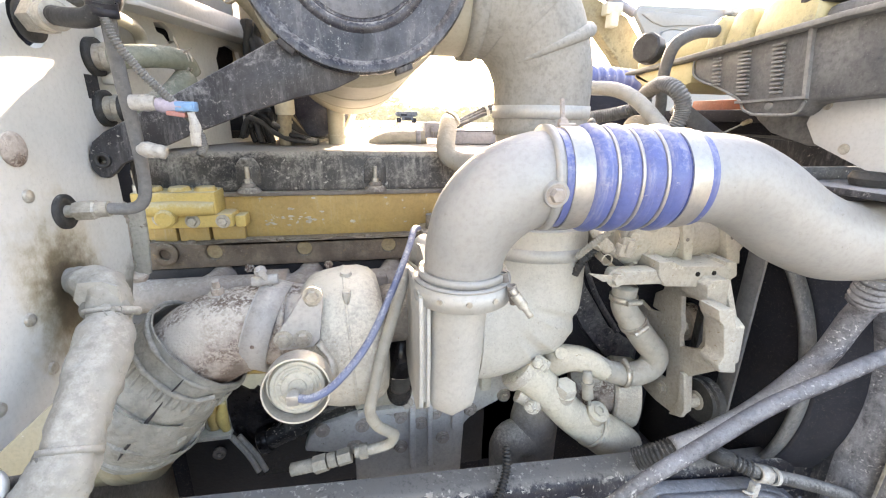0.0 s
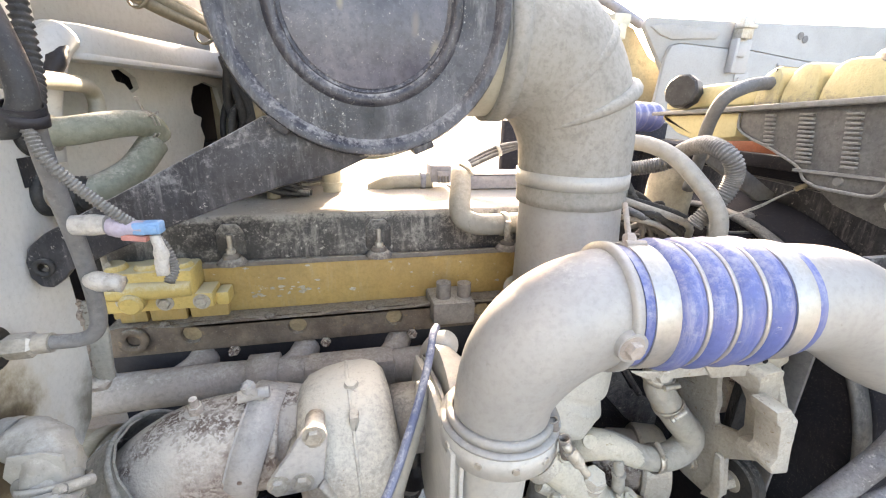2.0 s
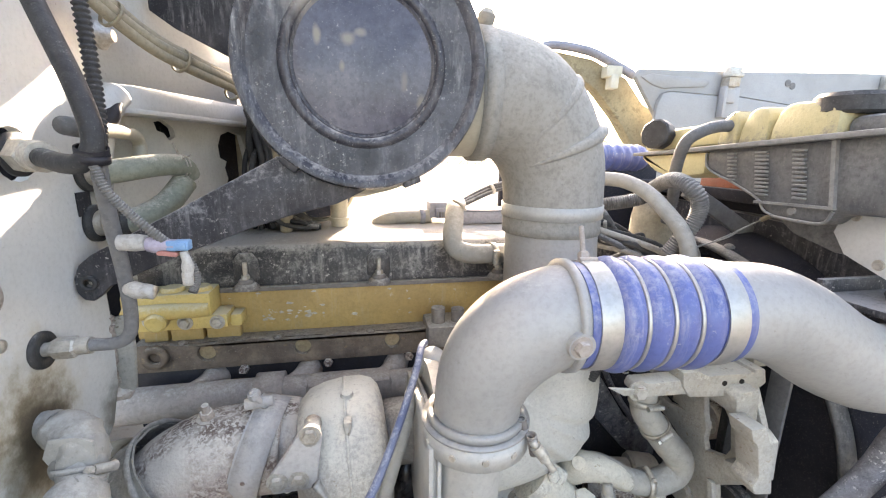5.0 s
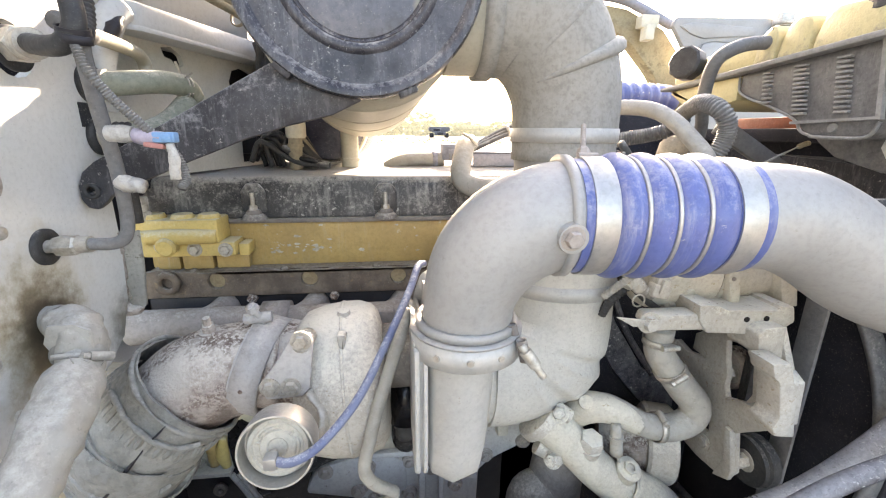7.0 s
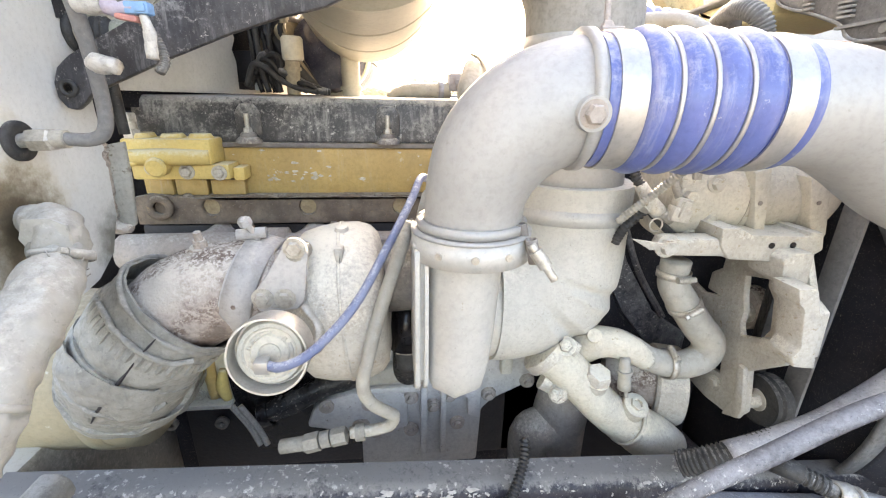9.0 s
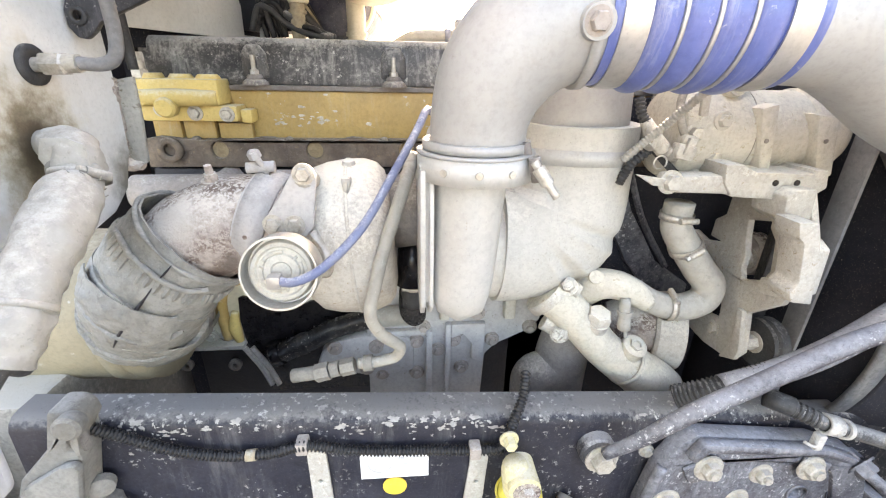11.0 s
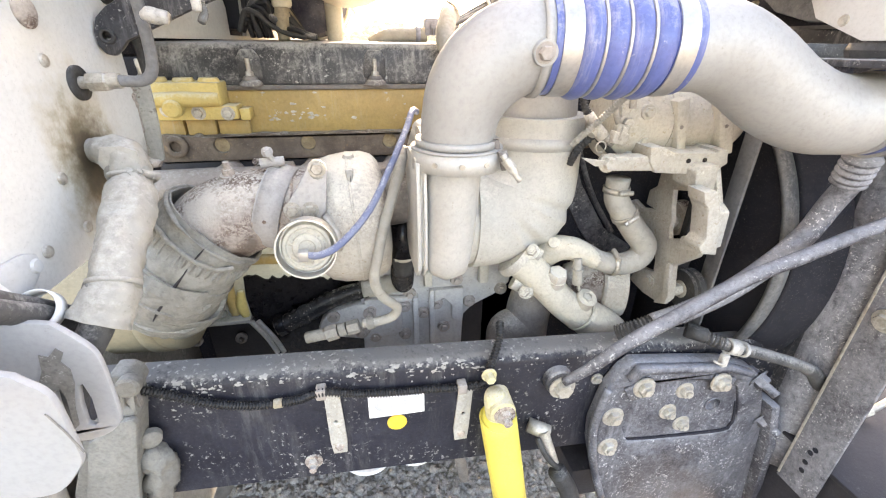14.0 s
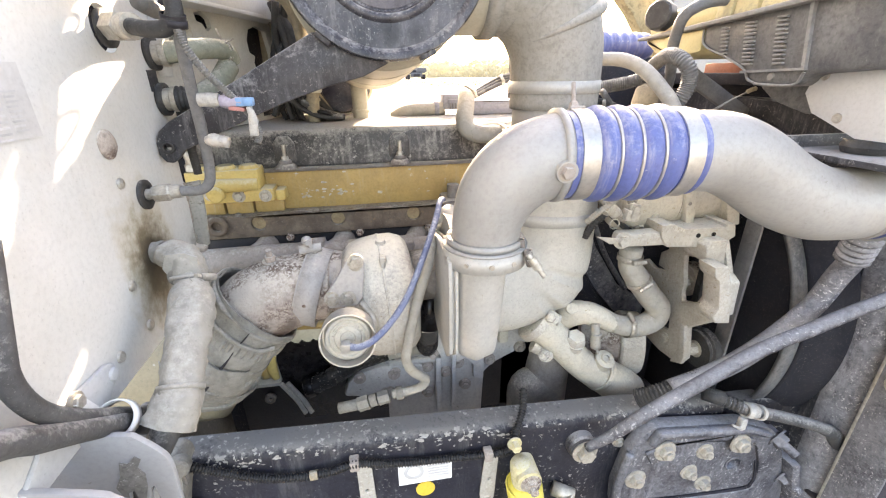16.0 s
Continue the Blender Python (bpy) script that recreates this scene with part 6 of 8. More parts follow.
t = thing("rear_pipe", (0.09, 1.1, 1.545), "pale hose behind the valve cover", "hose")
part("hose", tube([(0.03, 1.11, 1.532), (0.062, 1.10, 1.545), (0.094, 1.10, 1.55), (0.151, 1.10, 1.551), (0.17, 1.10, 1.552)], [0.013, 0.016, 0.017, 0.017, 0.017], 16), sleeve, t)
part("collar", disc_ring(0.0165, 0.020, -0.006, 0.006, (0.148, 1.10, 1.551), (1, 0, 0), 24), blue_grey, t)
t = thing("rear_cables", (0.29, 1.1, 1.6), "dusty cables tied to the channel", "cable")
for k in range(3):
    part("cable", tube([(0.225, 1.10, 1.565 + 0.004 * k), (0.285, 1.10 + 0.01 * k, 1.594 + 0.005 * k), (0.344, 1.10, 1.618 + 0.007 * k), (0.42, 1.1, 1.64)], 0.0055, 8), hose_dust, t)
part("tie", disc_ring(0.012, 0.0145, -0.004, 0.004, (0.33, 1.105, 1.619), (0.9, 0, 0.35), 20), zinc, t)

# ---- alternator, bracket and coolant plumbing ----
al = thing("compressor", (0.62, 0.72, 1.43), "dust-coated belt-driven compressor body", "compressor")
part("rear_head", lathe([(0, 0), (0.054, 0), (0.067, 0.005), (0.0735, 0.016), (0.075, 0.03), (0.075, 0.108), (0, 0.108)], (0.463, 0.7155, 1.3945), (1, 0, 0), 56), cream_cast, al, "dusty cast rear head")
part("gasket", lathe([(0, 0), (0.073, 0), (0.073, 0.003), (0, 0.003)], (0.571, 0.7155, 1.3945), (1, 0, 0), 56), iron, al, "dark thin gasket")
part("cylinder", lathe([(0, 0), (0.074, 0), (0.074, 0.018), (0.0675, 0.022), (0.0675, 0.10), (0.0715, 0.105), (0.0715, 0.15), (0.055, 0.175), (0, 0.175)], (0.574, 0.7155, 1.3945), (1, 0, 0), 56), cream_cast, al, "dusty cast cylinder block")
for quad, hole in (([(0.562, 1.440), (0.588, 1.447), (0.605, 1.340), (0.588, 1.340)], (0.582, 1.394)), ([(0.653, 1.433), (0.689, 1.429), (0.711, 1.340), (0.682, 1.340)], (0.678, 1.394))):
    part("ear", prism(quad, 0.633, 0.668, "y", bev=0.004), cream_cast, al, "cast mounting ear")
    part("ear_hole", lathe([(0, 0), (0.0035, 0), (0.0035, 0.0012), (0, 0.0012)], (hole[0], 0.6328, hole[1]), (0, -1, 0), 14), iron, al)
for x, y, z in ((0.514, 0.643, 1.421), (0.519, 0.650, 1.368), (0.50, 0.664, 1.341), (0.535, 0.66, 1.468)):
    part("boss", lathe([(0, -0.02), (0.015, -0.02), (0.0135, 0.002), (0, 0.002)], (x, y + 0.003, z), (0, -1, (z - 1.411) * 6), 20), cream_cast, al)
    part("bolt", hexbolt((x, y, z), (0, -1, (z - 1.411) * 6), 0.0095, 0.009), cream_cast, al)
br = thing("mount_bracket", (0.6, 0.6, 1.2), "sand-coloured cast accessory bracket with square window", "bracket")
part("web", prism([(0.748, 1.325), (0.752, 1.241), (0.775, 1.223), (0.776, 1.188), (0.742, 1.187), (0.788, 1.174), (0.825, 1.183), (0.84, 1.172), (0.836, 1.151), (0.779, 1.138), (0.741, 1.12), (0.713, 1.108), (0.7, 1.073), (0.696, 1.045), (0.753, 1.032), (0.774, 0.981), (0.714, 0.976), (0.651, 0.984), (0.634, 0.998), (0.624, 1.015), (0.632, 1.055), (0.64, 1.09), (0.586, 1.139), (0.575, 1.17), (0.575, 1.26), (0.61, 1.33)], 0.655, 0.668, "x", [[(0.698, 1.248), (0.653, 1.26), (0.652, 1.249), (0.635, 1.232), (0.625, 1.182), (0.632, 1.165), (0.634, 1.159), (0.674, 1.142), (0.682, 1.16), (0.681, 1.184), (0.691, 1.212)]], 0.0025), dusty_iron, br)
part("neck", prism([(0.589, 1.324), (0.599, 1.335), (0.634, 1.335), (0.639, 1.276), (0.613, 1.28), (0.596, 1.291)], 0.575, 0.64, "y", bev=0.003), dusty_iron, br)
part("lug_web", prism([(0.575, 1.17), (0.55, 1.178), (0.555, 1.25), (0.575, 1.262)], 0.625, 0.668, "x", bev=0.003), dusty_iron, br)
part("foot_rib", prism([(0.66, 0.982), (0.625, 1.0), (0.62, 1.02), (0.64, 1.095), (0.655, 1.095), (0.645, 1.03)], 0.645, 0.656, "x", bev=0.003), dusty_iron, br)
part("top_bar", prism([(0.504, 1.366), (0.533, 1.365), (0.554, 1.355), (0.646, 1.351), (0.645, 1.358), (0.667, 1.357), (0.674, 1.33), (0.657, 1.319), (0.652, 1.308), (0.525, 1.318), (0.509, 1.339)], 0.60, 0.665, "y", bev=0.003), dusty_iron, br)
part("arm", prism([(0.429, 1.349), (0.514, 1.348), (0.524, 1.342), (0.528, 1.32), (0.44, 1.323), (0.424, 1.333)], 0.605, 0.64, "y", bev=0.005), dusty_iron, br)
part("tab", prism([(0.372, 1.352), (0.44, 1.342), (0.44, 1.335), (0.40, 1.336)], 0.598, 0.604, "y", bev=0.001), dusty_iron, br)
part("lug", prism([(0.575, 1.302), (0.606, 1.301), (0.623, 1.26), (0.63, 1.247), (0.631, 1.231), (0.643, 1.172), (0.608, 1.177), (0.6, 1.193), (0.609, 1.209), (0.594, 1.27), (0.583, 1.279)], 0.53, 0.575, "y", bev=0.004), dusty_iron, br)
part("shelf", prism([(0.606, 1.182), (0.554, 1.196), (0.556, 1.168), (0.608, 1.152)], 0.622, 0.656, "x", bev=0.003), dusty_iron, br)
for x in (0.587, 0.621):
    part("thread_hole", lathe([(0, 0), (0.0045, 0), (0.0045, 0.0015), (0, 0.0015)], (x, 0.6, 1.339), (0, -1, 0), 16), oily, br)
part("bolt", hexbolt((0.427, 0.603, 1.34), (0, -1, 0), 0.012, 0.012), dusty_iron, br)
part("bolt", hexbolt((0.654, 0.70, 1.02), (-1, 0, 0), 0.011, 0.008), dusty_iron, br)
t = thing("idler_pulley", (0.66, 0.75, 1.16), "dark ribbed belt idler pulley", "pulley")
part("wheel", lathe([(0, 0), (0.04, 0), (0.042, 0.003), (0.042, 0.012), (0.039, 0.014), (0.042, 0.017), (0.042, 0.03), (0, 0.03)], (0.70, 0.735, 1.165), (1, 0, 0), 32), rust, t)
part("bolt", hexbolt((0.70, 0.72, 1.163), (-1, 0, 0), 0.014, 0.02), zinc, t)
for k in range(5):
    part("belt_rib", box(0.698, 0.730, 0.676 + k * 0.004, 0.678 + k * 0.004, 1.05, 1.30, 0), rubber, t)
t = thing("lower_pulley", (0.66, 0.68, 1.02), "small dark belt pulley on the bracket foot", "pulley")
part("wheel", lathe([(0, 0), (0.045, 0), (0.047, 0.006), (0.043, 0.010), (0.047, 0.014), (0.047, 0.03), (0, 0.03)], (0.69, 0.64, 1.027), (1, 0, 0), 32), rubber, t)
part("nut", hexbolt((0.69, 0.64, 1.027), (-1, 0, 0), 0.014, 0.022), dusty_iron, t)
solo("drive_belt", box(0.742, 0.748, 0.611, 0.650, 0.80, 1.47, 0.001), grey_metal, "wide grey ribbed drive belt", "belt")
t = thing("upper_coolant_hose", (0.5, 0.7, 1.15), "dusty S-shaped coolant hose with clamps", "hose")
part("hose", tube([(0.512, 0.69, 1.284), (0.512, 0.69, 1.259), (0.514, 0.685, 1.237), (0.536, 0.68, 1.205), (0.567, 0.675, 1.165), (0.591, 0.67, 1.135), (0.586, 0.668, 1.105), (0.553, 0.665, 1.093), (0.519, 0.665, 1.095), (0.482, 0.665, 1.108), (0.447, 0.67, 1.129), (0.419, 0.68, 1.138), (0.404, 0.7, 1.121)], [0.024, 0.024, 0.025, 0.026, 0.027, 0.027, 0.026, 0.025, 0.024, 0.022, 0.022, 0.023, 0.024], 20), sleeve, t)
part("clamp", worm_clamp((0.512, 0.69, 1.259), (0, 0, 1), 0.0255), zinc, t)
part("clamp", worm_clamp((0.536, 0.68, 1.205), (0.5, 0, -0.8), 0.027), zinc, t)
part("clamp", worm_clamp((0.519, 0.665, 1.095), (1, 0, -0.1), 0.0255, screw=(0, -0.3, 1)), zinc, t)
t = thing("thermostat_outlet", (0.4, 0.7, 1.03), "sand-coloured cast coolant outlet with plug", "pipe")
part("neck", tube([(0.305, 0.695, 1.11), (0.335, 0.688, 1.088), (0.372, 0.68, 1.05), (0.41, 0.675, 1.008), (0.45, 0.672, 0.972), (0.49, 0.67, 0.945)], [0.036, 0.037, 0.0365, 0.036, 0.037, 0.040], 26), cream_cast, t)
part("outlet_head", tube([(0.47, 0.671, 0.968), (0.495, 0.67, 0.945), (0.53, 0.67, 0.92), (0.56, 0.67, 0.897)], [0.041, 0.045, 0.046, 0.043], 26, n=4), cream_cast, t, "wider cast outlet end")
part("seam", disc_ring(0.038, 0.0425, -0.004, 0.004, (0.468, 0.671, 0.963), (0.8, 0, -0.6), 32), cream_cast, t)
part("plug", join(lathe([(0, -0.02), (0.023, -0.02), (0.023, 0.006), (0, 0.006)], (0.388, 0.662, 1.068), (0.05, -0.35, 1), 24), hexbolt((0.388, 0.660, 1.074), (0.05, -0.35, 1), 0.0225, 0.020, False)), dusty_iron, t, "large hex plug")
part("socket_boss", join(lathe([(0, -0.03), (0.024, -0.03), (0.022, 0.004), (0.017, 0.006), (0, 0.006)], (0.466, 0.652, 1.018), (0.1, -0.6, 1), 24), disc_ring(0.008, 0.0125, 0.006, 0.012, (0.466, 0.652, 1.018), (0.1, -0.6, 1), 6)), cream_cast, t)
part("flange", join(lathe([(0, 0), (0.046, 0), (0.048, 0.004), (0.048, 0.018), (0, 0.018)], (0.300, 0.70, 1.116), (0.68, -0.25, -0.62), 32), tube([(0.315, 0.69, 1.145), (0.352, 0.672, 1.125)], [0.016, 0.013], 14), tube([(0.300, 0.69, 1.055), (0.345, 0.675, 1.03)], [0.016, 0.013], 14)), dusty_iron, t)
for p, d in (((0.326, 0.662, 1.142), (-0.35, -0.6, 0.5)), ((0.322, 0.662, 1.045), (-0.5, -0.6, 0.35)), ((0.30, 0.70, 1.14), (0.5, -1, 0.3))):
    part("bolt", join(hexbolt(p, d, 0.0115, 0.016), lathe([(0, 0.016), (0.006, 0.016), (0.006, 0.022), (0, 0.022)], p, d, 10)), dusty_iron, t)
t = thing("hose_elbow", (0.40, 0.68, 1.13), "dusty cast elbow joining the coolant hose, with a small vent nipple", "pipe")
part("elbow", tube([(0.478, 0.665, 1.108), (0.445, 0.668, 1.127), (0.415, 0.675, 1.137), (0.392, 0.69, 1.130), (0.380, 0.715, 1.105)], [0.022, 0.024, 0.026, 0.029, 0.031], 22), cream_cast, t)
part("ear", lathe([(0, 0), (0.013, 0), (0.012, 0.014), (0, 0.014)], (0.382, 0.68, 1.147), (-0.3, -0.7, 0.6), 16), cream_cast, t)
part("vent_nipple", join(tube([(0.424, 0.645, 1.125), (0.428, 0.643, 1.09), (0.431, 0.642, 1.066)], [0.0085, 0.0105, 0.0115], 16, n=3), disc_ring(0.009, 0.0125, -0.003, 0.003, (0.427, 0.643, 1.10), (0.1, 0, -1), 18), tube([(0.432, 0.642, 1.07), (0.44, 0.645, 1.045)], 0.0035, 8)), sleeve, t, "pale vent nipple")

t = thing("drum_pulley", (0.56, 0.78, 0.98), "dusty drum-shaped accessory with rusty face", "pump")
part("drum", lathe([(0, 0), (0.075, 0), (0.08, 0.006), (0.08, 0.05), (0.076, 0.056), (0, 0.056)], (0.56, 0.76, 0.985), (0.9, -0.35, 0), 32), dusty_iron, t)
part("hub", lathe([(0, 0), (0.065, 0), (0.062, -0.05), (0.04, -0.09), (0, -0.09)], (0.56, 0.76, 0.985), (0.9, -0.35, 0), 28), rust, t)
t = thing("water_pump_housing", (0.38, 0.76, 0.93), "grey cast pump housing with overspray", "pump")
part("body", join(tube([(0.385, 0.76, 1.02), (0.375, 0.75, 0.96), (0.37, 0.75, 0.90), (0.37, 0.75, 0.80)], [0.042, 0.052, 0.055, 0.055], 22), tube([(0.36, 0.74, 0.90), (0.31, 0.735, 0.89), (0.305, 0.735, 0.82)], [0.045, 0.043, 0.04], 18)), iron, t)
# Near-black paints in the shade here; size also keeps sun off the rail.
part("front_gear_case", join(prism([(0.40, 1.44), (0.76, 1.44), (0.76, 0.62), (0.28, 0.62), (0.28, 1.05), (0.40, 1.1)], 0.86, 1.3, "y", bev=0.006)), void_black, eng, "front gear case, near-black for shade, oversized to block sun")
part("case_flange", join(prism([(0.44, 1.33), (0.475, 1.33), (0.52, 1.22), (0.60, 1.10), (0.69, 1.04), (0.69, 0.95), (0.60, 1.02), (0.53, 1.10), (0.46, 1.22)], 0.845, 0.862, "y", bev=0.003), tube([(0.49, 0.84, 1.32), (0.545, 0.84, 1.20), (0.62, 0.84, 1.09)], 0.007, 8)), dusty_black, eng, "grey bent flange of the gear case")
t = thing("sensor_wiring", (0.45, 0.68, 1.40), "dusty wires and connectors beside the duct", "cable")
part("loom", tube([(0.455, 0.59, 1.475), (0.440, 0.60, 1.457), (0.426, 0.62, 1.430), (0.412, 0.635, 1.406), (0.395, 0.645, 1.385), (0.38, 0.66, 1.36)], 0.0065, 10, ribs=(0.005, 0.0013)), sleeve, t)
part("black_loom", tube([(0.395, 0.67, 1.45), (0.398, 0.66, 1.426), (0.412, 0.655, 1.408), (0.42, 0.66, 1.38), (0.40, 0.67, 1.35), (0.392, 0.68, 1.32)], 0.008, 10, ribs=(0.006, 0.0018)), rubber, t)
part("tee_fitting", join(tube([(0.404, 0.658, 1.418), (0.42, 0.65, 1.393), (0.435, 0.648, 1.378)], [0.009, 0.0115, 0.012], 14, n=3), tube([(0.407, 0.645, 1.383), (0.418, 0.65, 1.395)], 0.010, 12)), dusty_iron, t, "pale dusty tee fitting")
part("fitting_end", tube([(0.433, 0.648, 1.38), (0.443, 0.645, 1.373), (0.455, 0.643, 1.367)], 0.009, 12, ribs=(0.005, 0.0012)), dusty_rubber, t)
part("spring_clip", tube([(0.428 + 0.010 * math.cos(w), 0.638, 1.361 + 0.010 * math.sin(w)) for w in [radians(v) for v in range(-40, 301, 20)]], 0.0013, 6, n=1), zinc, t)
plug = about(join(box(0.446, 0.476, 0.628, 0.648, 1.366, 1.388, 0.003), box(0.449, 0.473, 0.630, 0.648, 1.387, 1.402, 0.003), box(0.455, 0.467, 0.6245, 0.63, 1.374, 1.398, 0.001)), (0.46, 0.638, 1.385), 0, 12, 0)
part("connector", plug, dusty_iron, t, "dust-caked plastic connector")
part("connector_wire", tube([(0.457, 0.64, 1.402), (0.451, 0.645, 1.42), (0.453, 0.66, 1.445), (0.46, 0.66, 1.48)], 0.006, 8), dusty_rubber, t)
part("dark_hose", tube([(0.430, 0.665, 1.376), (0.442, 0.66, 1.364), (0.457, 0.66, 1.351), (0.477, 0.66, 1.336), (0.499, 0.66, 1.329), (0.526, 0.655, 1.329), (0.552, 0.65, 1.332)], 0.006, 10), rubber, t)
part("tab", prism([(0.468, 1.462), (0.481, 1.462), (0.484, 1.428), (0.472, 1.428)], 0.636, 0.642, "y", bev=0.001), dusty_iron, al)
part("nut", hexbolt((0.478, 0.648, 1.402), (-0.2, -1, 0.1), 0.010, 0.014), zinc, al)

# ---- fan and shroud, radiator ----
FC = Vector((0.82, 0.945, 1.09))
sh = thing("fan_shroud", FC, "dark fan shroud ring before the radiator", "fan shroud")
part("ring", join(disc_ring(0.413, 0.423, -0.03, 0.012, FC, (1, 0, 0), 96)), grey_plastic, sh, "grey rolled ring edge")
# Shroud inside, fan and radiator core are near-black to paint in shade.
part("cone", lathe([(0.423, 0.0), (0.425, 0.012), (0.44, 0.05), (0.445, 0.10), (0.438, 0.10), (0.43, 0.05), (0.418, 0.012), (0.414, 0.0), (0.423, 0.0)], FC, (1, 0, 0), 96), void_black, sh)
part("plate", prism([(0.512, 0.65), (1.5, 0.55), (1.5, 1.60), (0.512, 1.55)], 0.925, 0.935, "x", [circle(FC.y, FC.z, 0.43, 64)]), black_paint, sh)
fan = thing("cooling_fan", FC, "engine cooling fan, near-black to paint the shroud's shade", "fan")
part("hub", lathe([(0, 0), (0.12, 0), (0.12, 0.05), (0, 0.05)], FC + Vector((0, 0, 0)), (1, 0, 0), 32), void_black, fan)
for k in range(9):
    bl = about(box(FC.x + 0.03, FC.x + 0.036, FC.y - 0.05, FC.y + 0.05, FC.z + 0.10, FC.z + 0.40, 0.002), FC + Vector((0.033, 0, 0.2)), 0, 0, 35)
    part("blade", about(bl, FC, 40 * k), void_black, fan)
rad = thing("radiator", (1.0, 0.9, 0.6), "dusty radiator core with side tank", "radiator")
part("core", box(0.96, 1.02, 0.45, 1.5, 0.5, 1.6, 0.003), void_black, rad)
for k in range(40):
    part("fin", box(0.955, 0.96, 0.5, 1.45, 0.55 + k * 0.026, 0.558 + k * 0.026, 0), grey_metal, rad)
part("side_tank", join(tube([(0.985, 0.50, 0.60), (0.985, 0.505, 1.0), (0.985, 0.52, 1.30), (0.985, 0.53, 1.45)], 0.062, 24), prism([(0.44, 0.58), (0.52, 0.58), (0.53, 1.50), (0.44, 1.50)], 0.965, 1.06, "x", bev=0.01)), scoured, rad, "dust-scoured black side tank")
part("notched_edging", tube([(0.932, 0.548, 0.62), (0.93, 0.552, 0.9), (0.928, 0.556, 1.1), (0.928, 0.57, 1.32)], 0.011, 8, ribs=(0.016, 0.004)), rubber, rad, "notched rubber edging")
part("channel", join(box(0.925, 0.932, 0.36, 0.442, 0.60, 1.5, 0.002), box(0.925, 1.05, 0.436, 0.443, 0.60, 1.5, 0.002)), scoured, rad, "black pressed steel upright")
part("bare_edge", box(0.9235, 0.9262, 0.438, 0.4435, 0.61, 1.3, 0.001), zinc, rad, "bare worn edge")
for z in (0.665, 0.69, 0.735, 0.72):
    part("slot", lathe([(0, 0), (0.006, 0), (0.006, 0.001), (0, 0.001)], (0.9248, 0.405 - (z * 100 % 3) * 0.004, z), (-1, 0, 0), 12), void_black, rad)
part("mount_bolt", join(lathe([(0, 0), (0.022, 0), (0.022, 0.01), (0, 0.01)], (0.922, 0.40, 1.08), (-1, 0, 0), 20), hexbolt((0.912, 0.40, 1.08), (-1, 0, 0), 0.014, 0.012)), zinc, rad)

# ---- surge tank, its plate and the hood ----
tk = thing("surge_tank", (0.72, 0.75, 1.7), "translucent yellowed coolant surge tank, dirty lower half", "tank")
part("lower_half", prism([(0.40, 1.748), (0.50, 1.742), (0.80, 1.722), (0.80, 1.686), (0.768, 1.671), (0.735, 1.660), (0.678, 1.636), (0.66, 1.62), (0.643, 1.611), (0.561, 1.611), (0.545, 1.63), (0.40, 1.64)], 0.668, 0.86, "x", bev=0.010), grey_plastic, tk, "grey dirt-covered moulded lower half")
part("end_tank", prism([(0.795, 1.719), (1.00, 1.708), (0.99, 1.698), (0.943, 1.672), (0.894, 1.661), (0.795, 1.672)], 0.664, 0.86, "x", bev=0.012), tank_plastic, tk, "clean yellowed plastic end")
part("filler_end", prism([(0.77, 1.73), (0.775, 1.768), (0.80, 1.772), (0.88, 1.768), (0.975, 1.762), (0.995, 1.75), (1.000, 1.715)], 0.672, 0.86, "x", bev=0.014), tank_plastic, tk, "yellowed translucent filler end")
for y0, y1, z1 in ((0.742, 0.788, 1.791), (0.683, 0.741, 1.793), (0.575, 0.682, 1.794)):
    part("bulge", prism([(y1, 1.725), (y1 - 0.003, 1.755), (y1 - 0.012, z1 - 0.012), (y1 - 0.026, z1), (y0 + 0.006, z1 - 0.002), (y0, z1 - 0.014), (y0, 1.725)], 0.672, 0.86, "x", bev=0.010), tank_dark_below, tk, "yellowed bulge, darker on downward faces")
part("seam", prism([(0.40, 1.752), (0.52, 1.7465), (0.80, 1.7265), (1.006, 1.7135), (1.006, 1.7065), (0.80, 1.718), (0.52, 1.738), (0.40, 1.743)], 0.651, 0.87, "x", bev=0.002), pale_plastic, tk, "pale moulded seam flange")
part("shoulder", prism([(0.40, 1.748), (0.40, 1.775), (0.575, 1.768), (0.575, 1.735)], 0.685, 0.86, "x", bev=0.012), grey_plastic, tk)
for y0, zt, zb, hw in ((0.7385, 1.717, 1.664, 0.0075), (0.680, 1.720, 1.644, 0.0105), (0.617, 1.723, 1.644, 0.0095)):
    count = int((zt - zb) / 0.0062)
    for k in range(count):
        z = zt - (k + 0.5) * (zt - zb) / count
        y = y0 - (zt - z) * 0.18
        part("rib", box(0.6615, 0.670, y - hw, y + hw, z - 0.0017, z + 0.0017, 0.0008), pale_plastic, tk)
part("panel_rib", join(prism([(0.566, 1.737), (0.572, 1.737), (0.556, 1.636), (0.550, 1.636)], 0.6615, 0.670, "x"), prism([(0.556, 1.640), (0.556, 1.636), (0.676, 1.632), (0.676, 1.636)], 0.6615, 0.670, "x")), pale_plastic, tk)
part("panel_edge", join(tube([(0.667, 0.798, 1.716), (0.667, 0.793, 1.690), (0.667, 0.766, 1.675), (0.667, 0.732, 1.664), (0.667, 0.676, 1.640), (0.667, 0.660, 1.622), (0.667, 0.643, 1.615)], 0.0022, 8), tube([(0.667, 0.643, 1.614), (0.667, 0.61, 1.6125), (0.667, 0.565, 1.614), (0.667, 0.553, 1.633)], 0.0025, 8)), pale_plastic, tk)
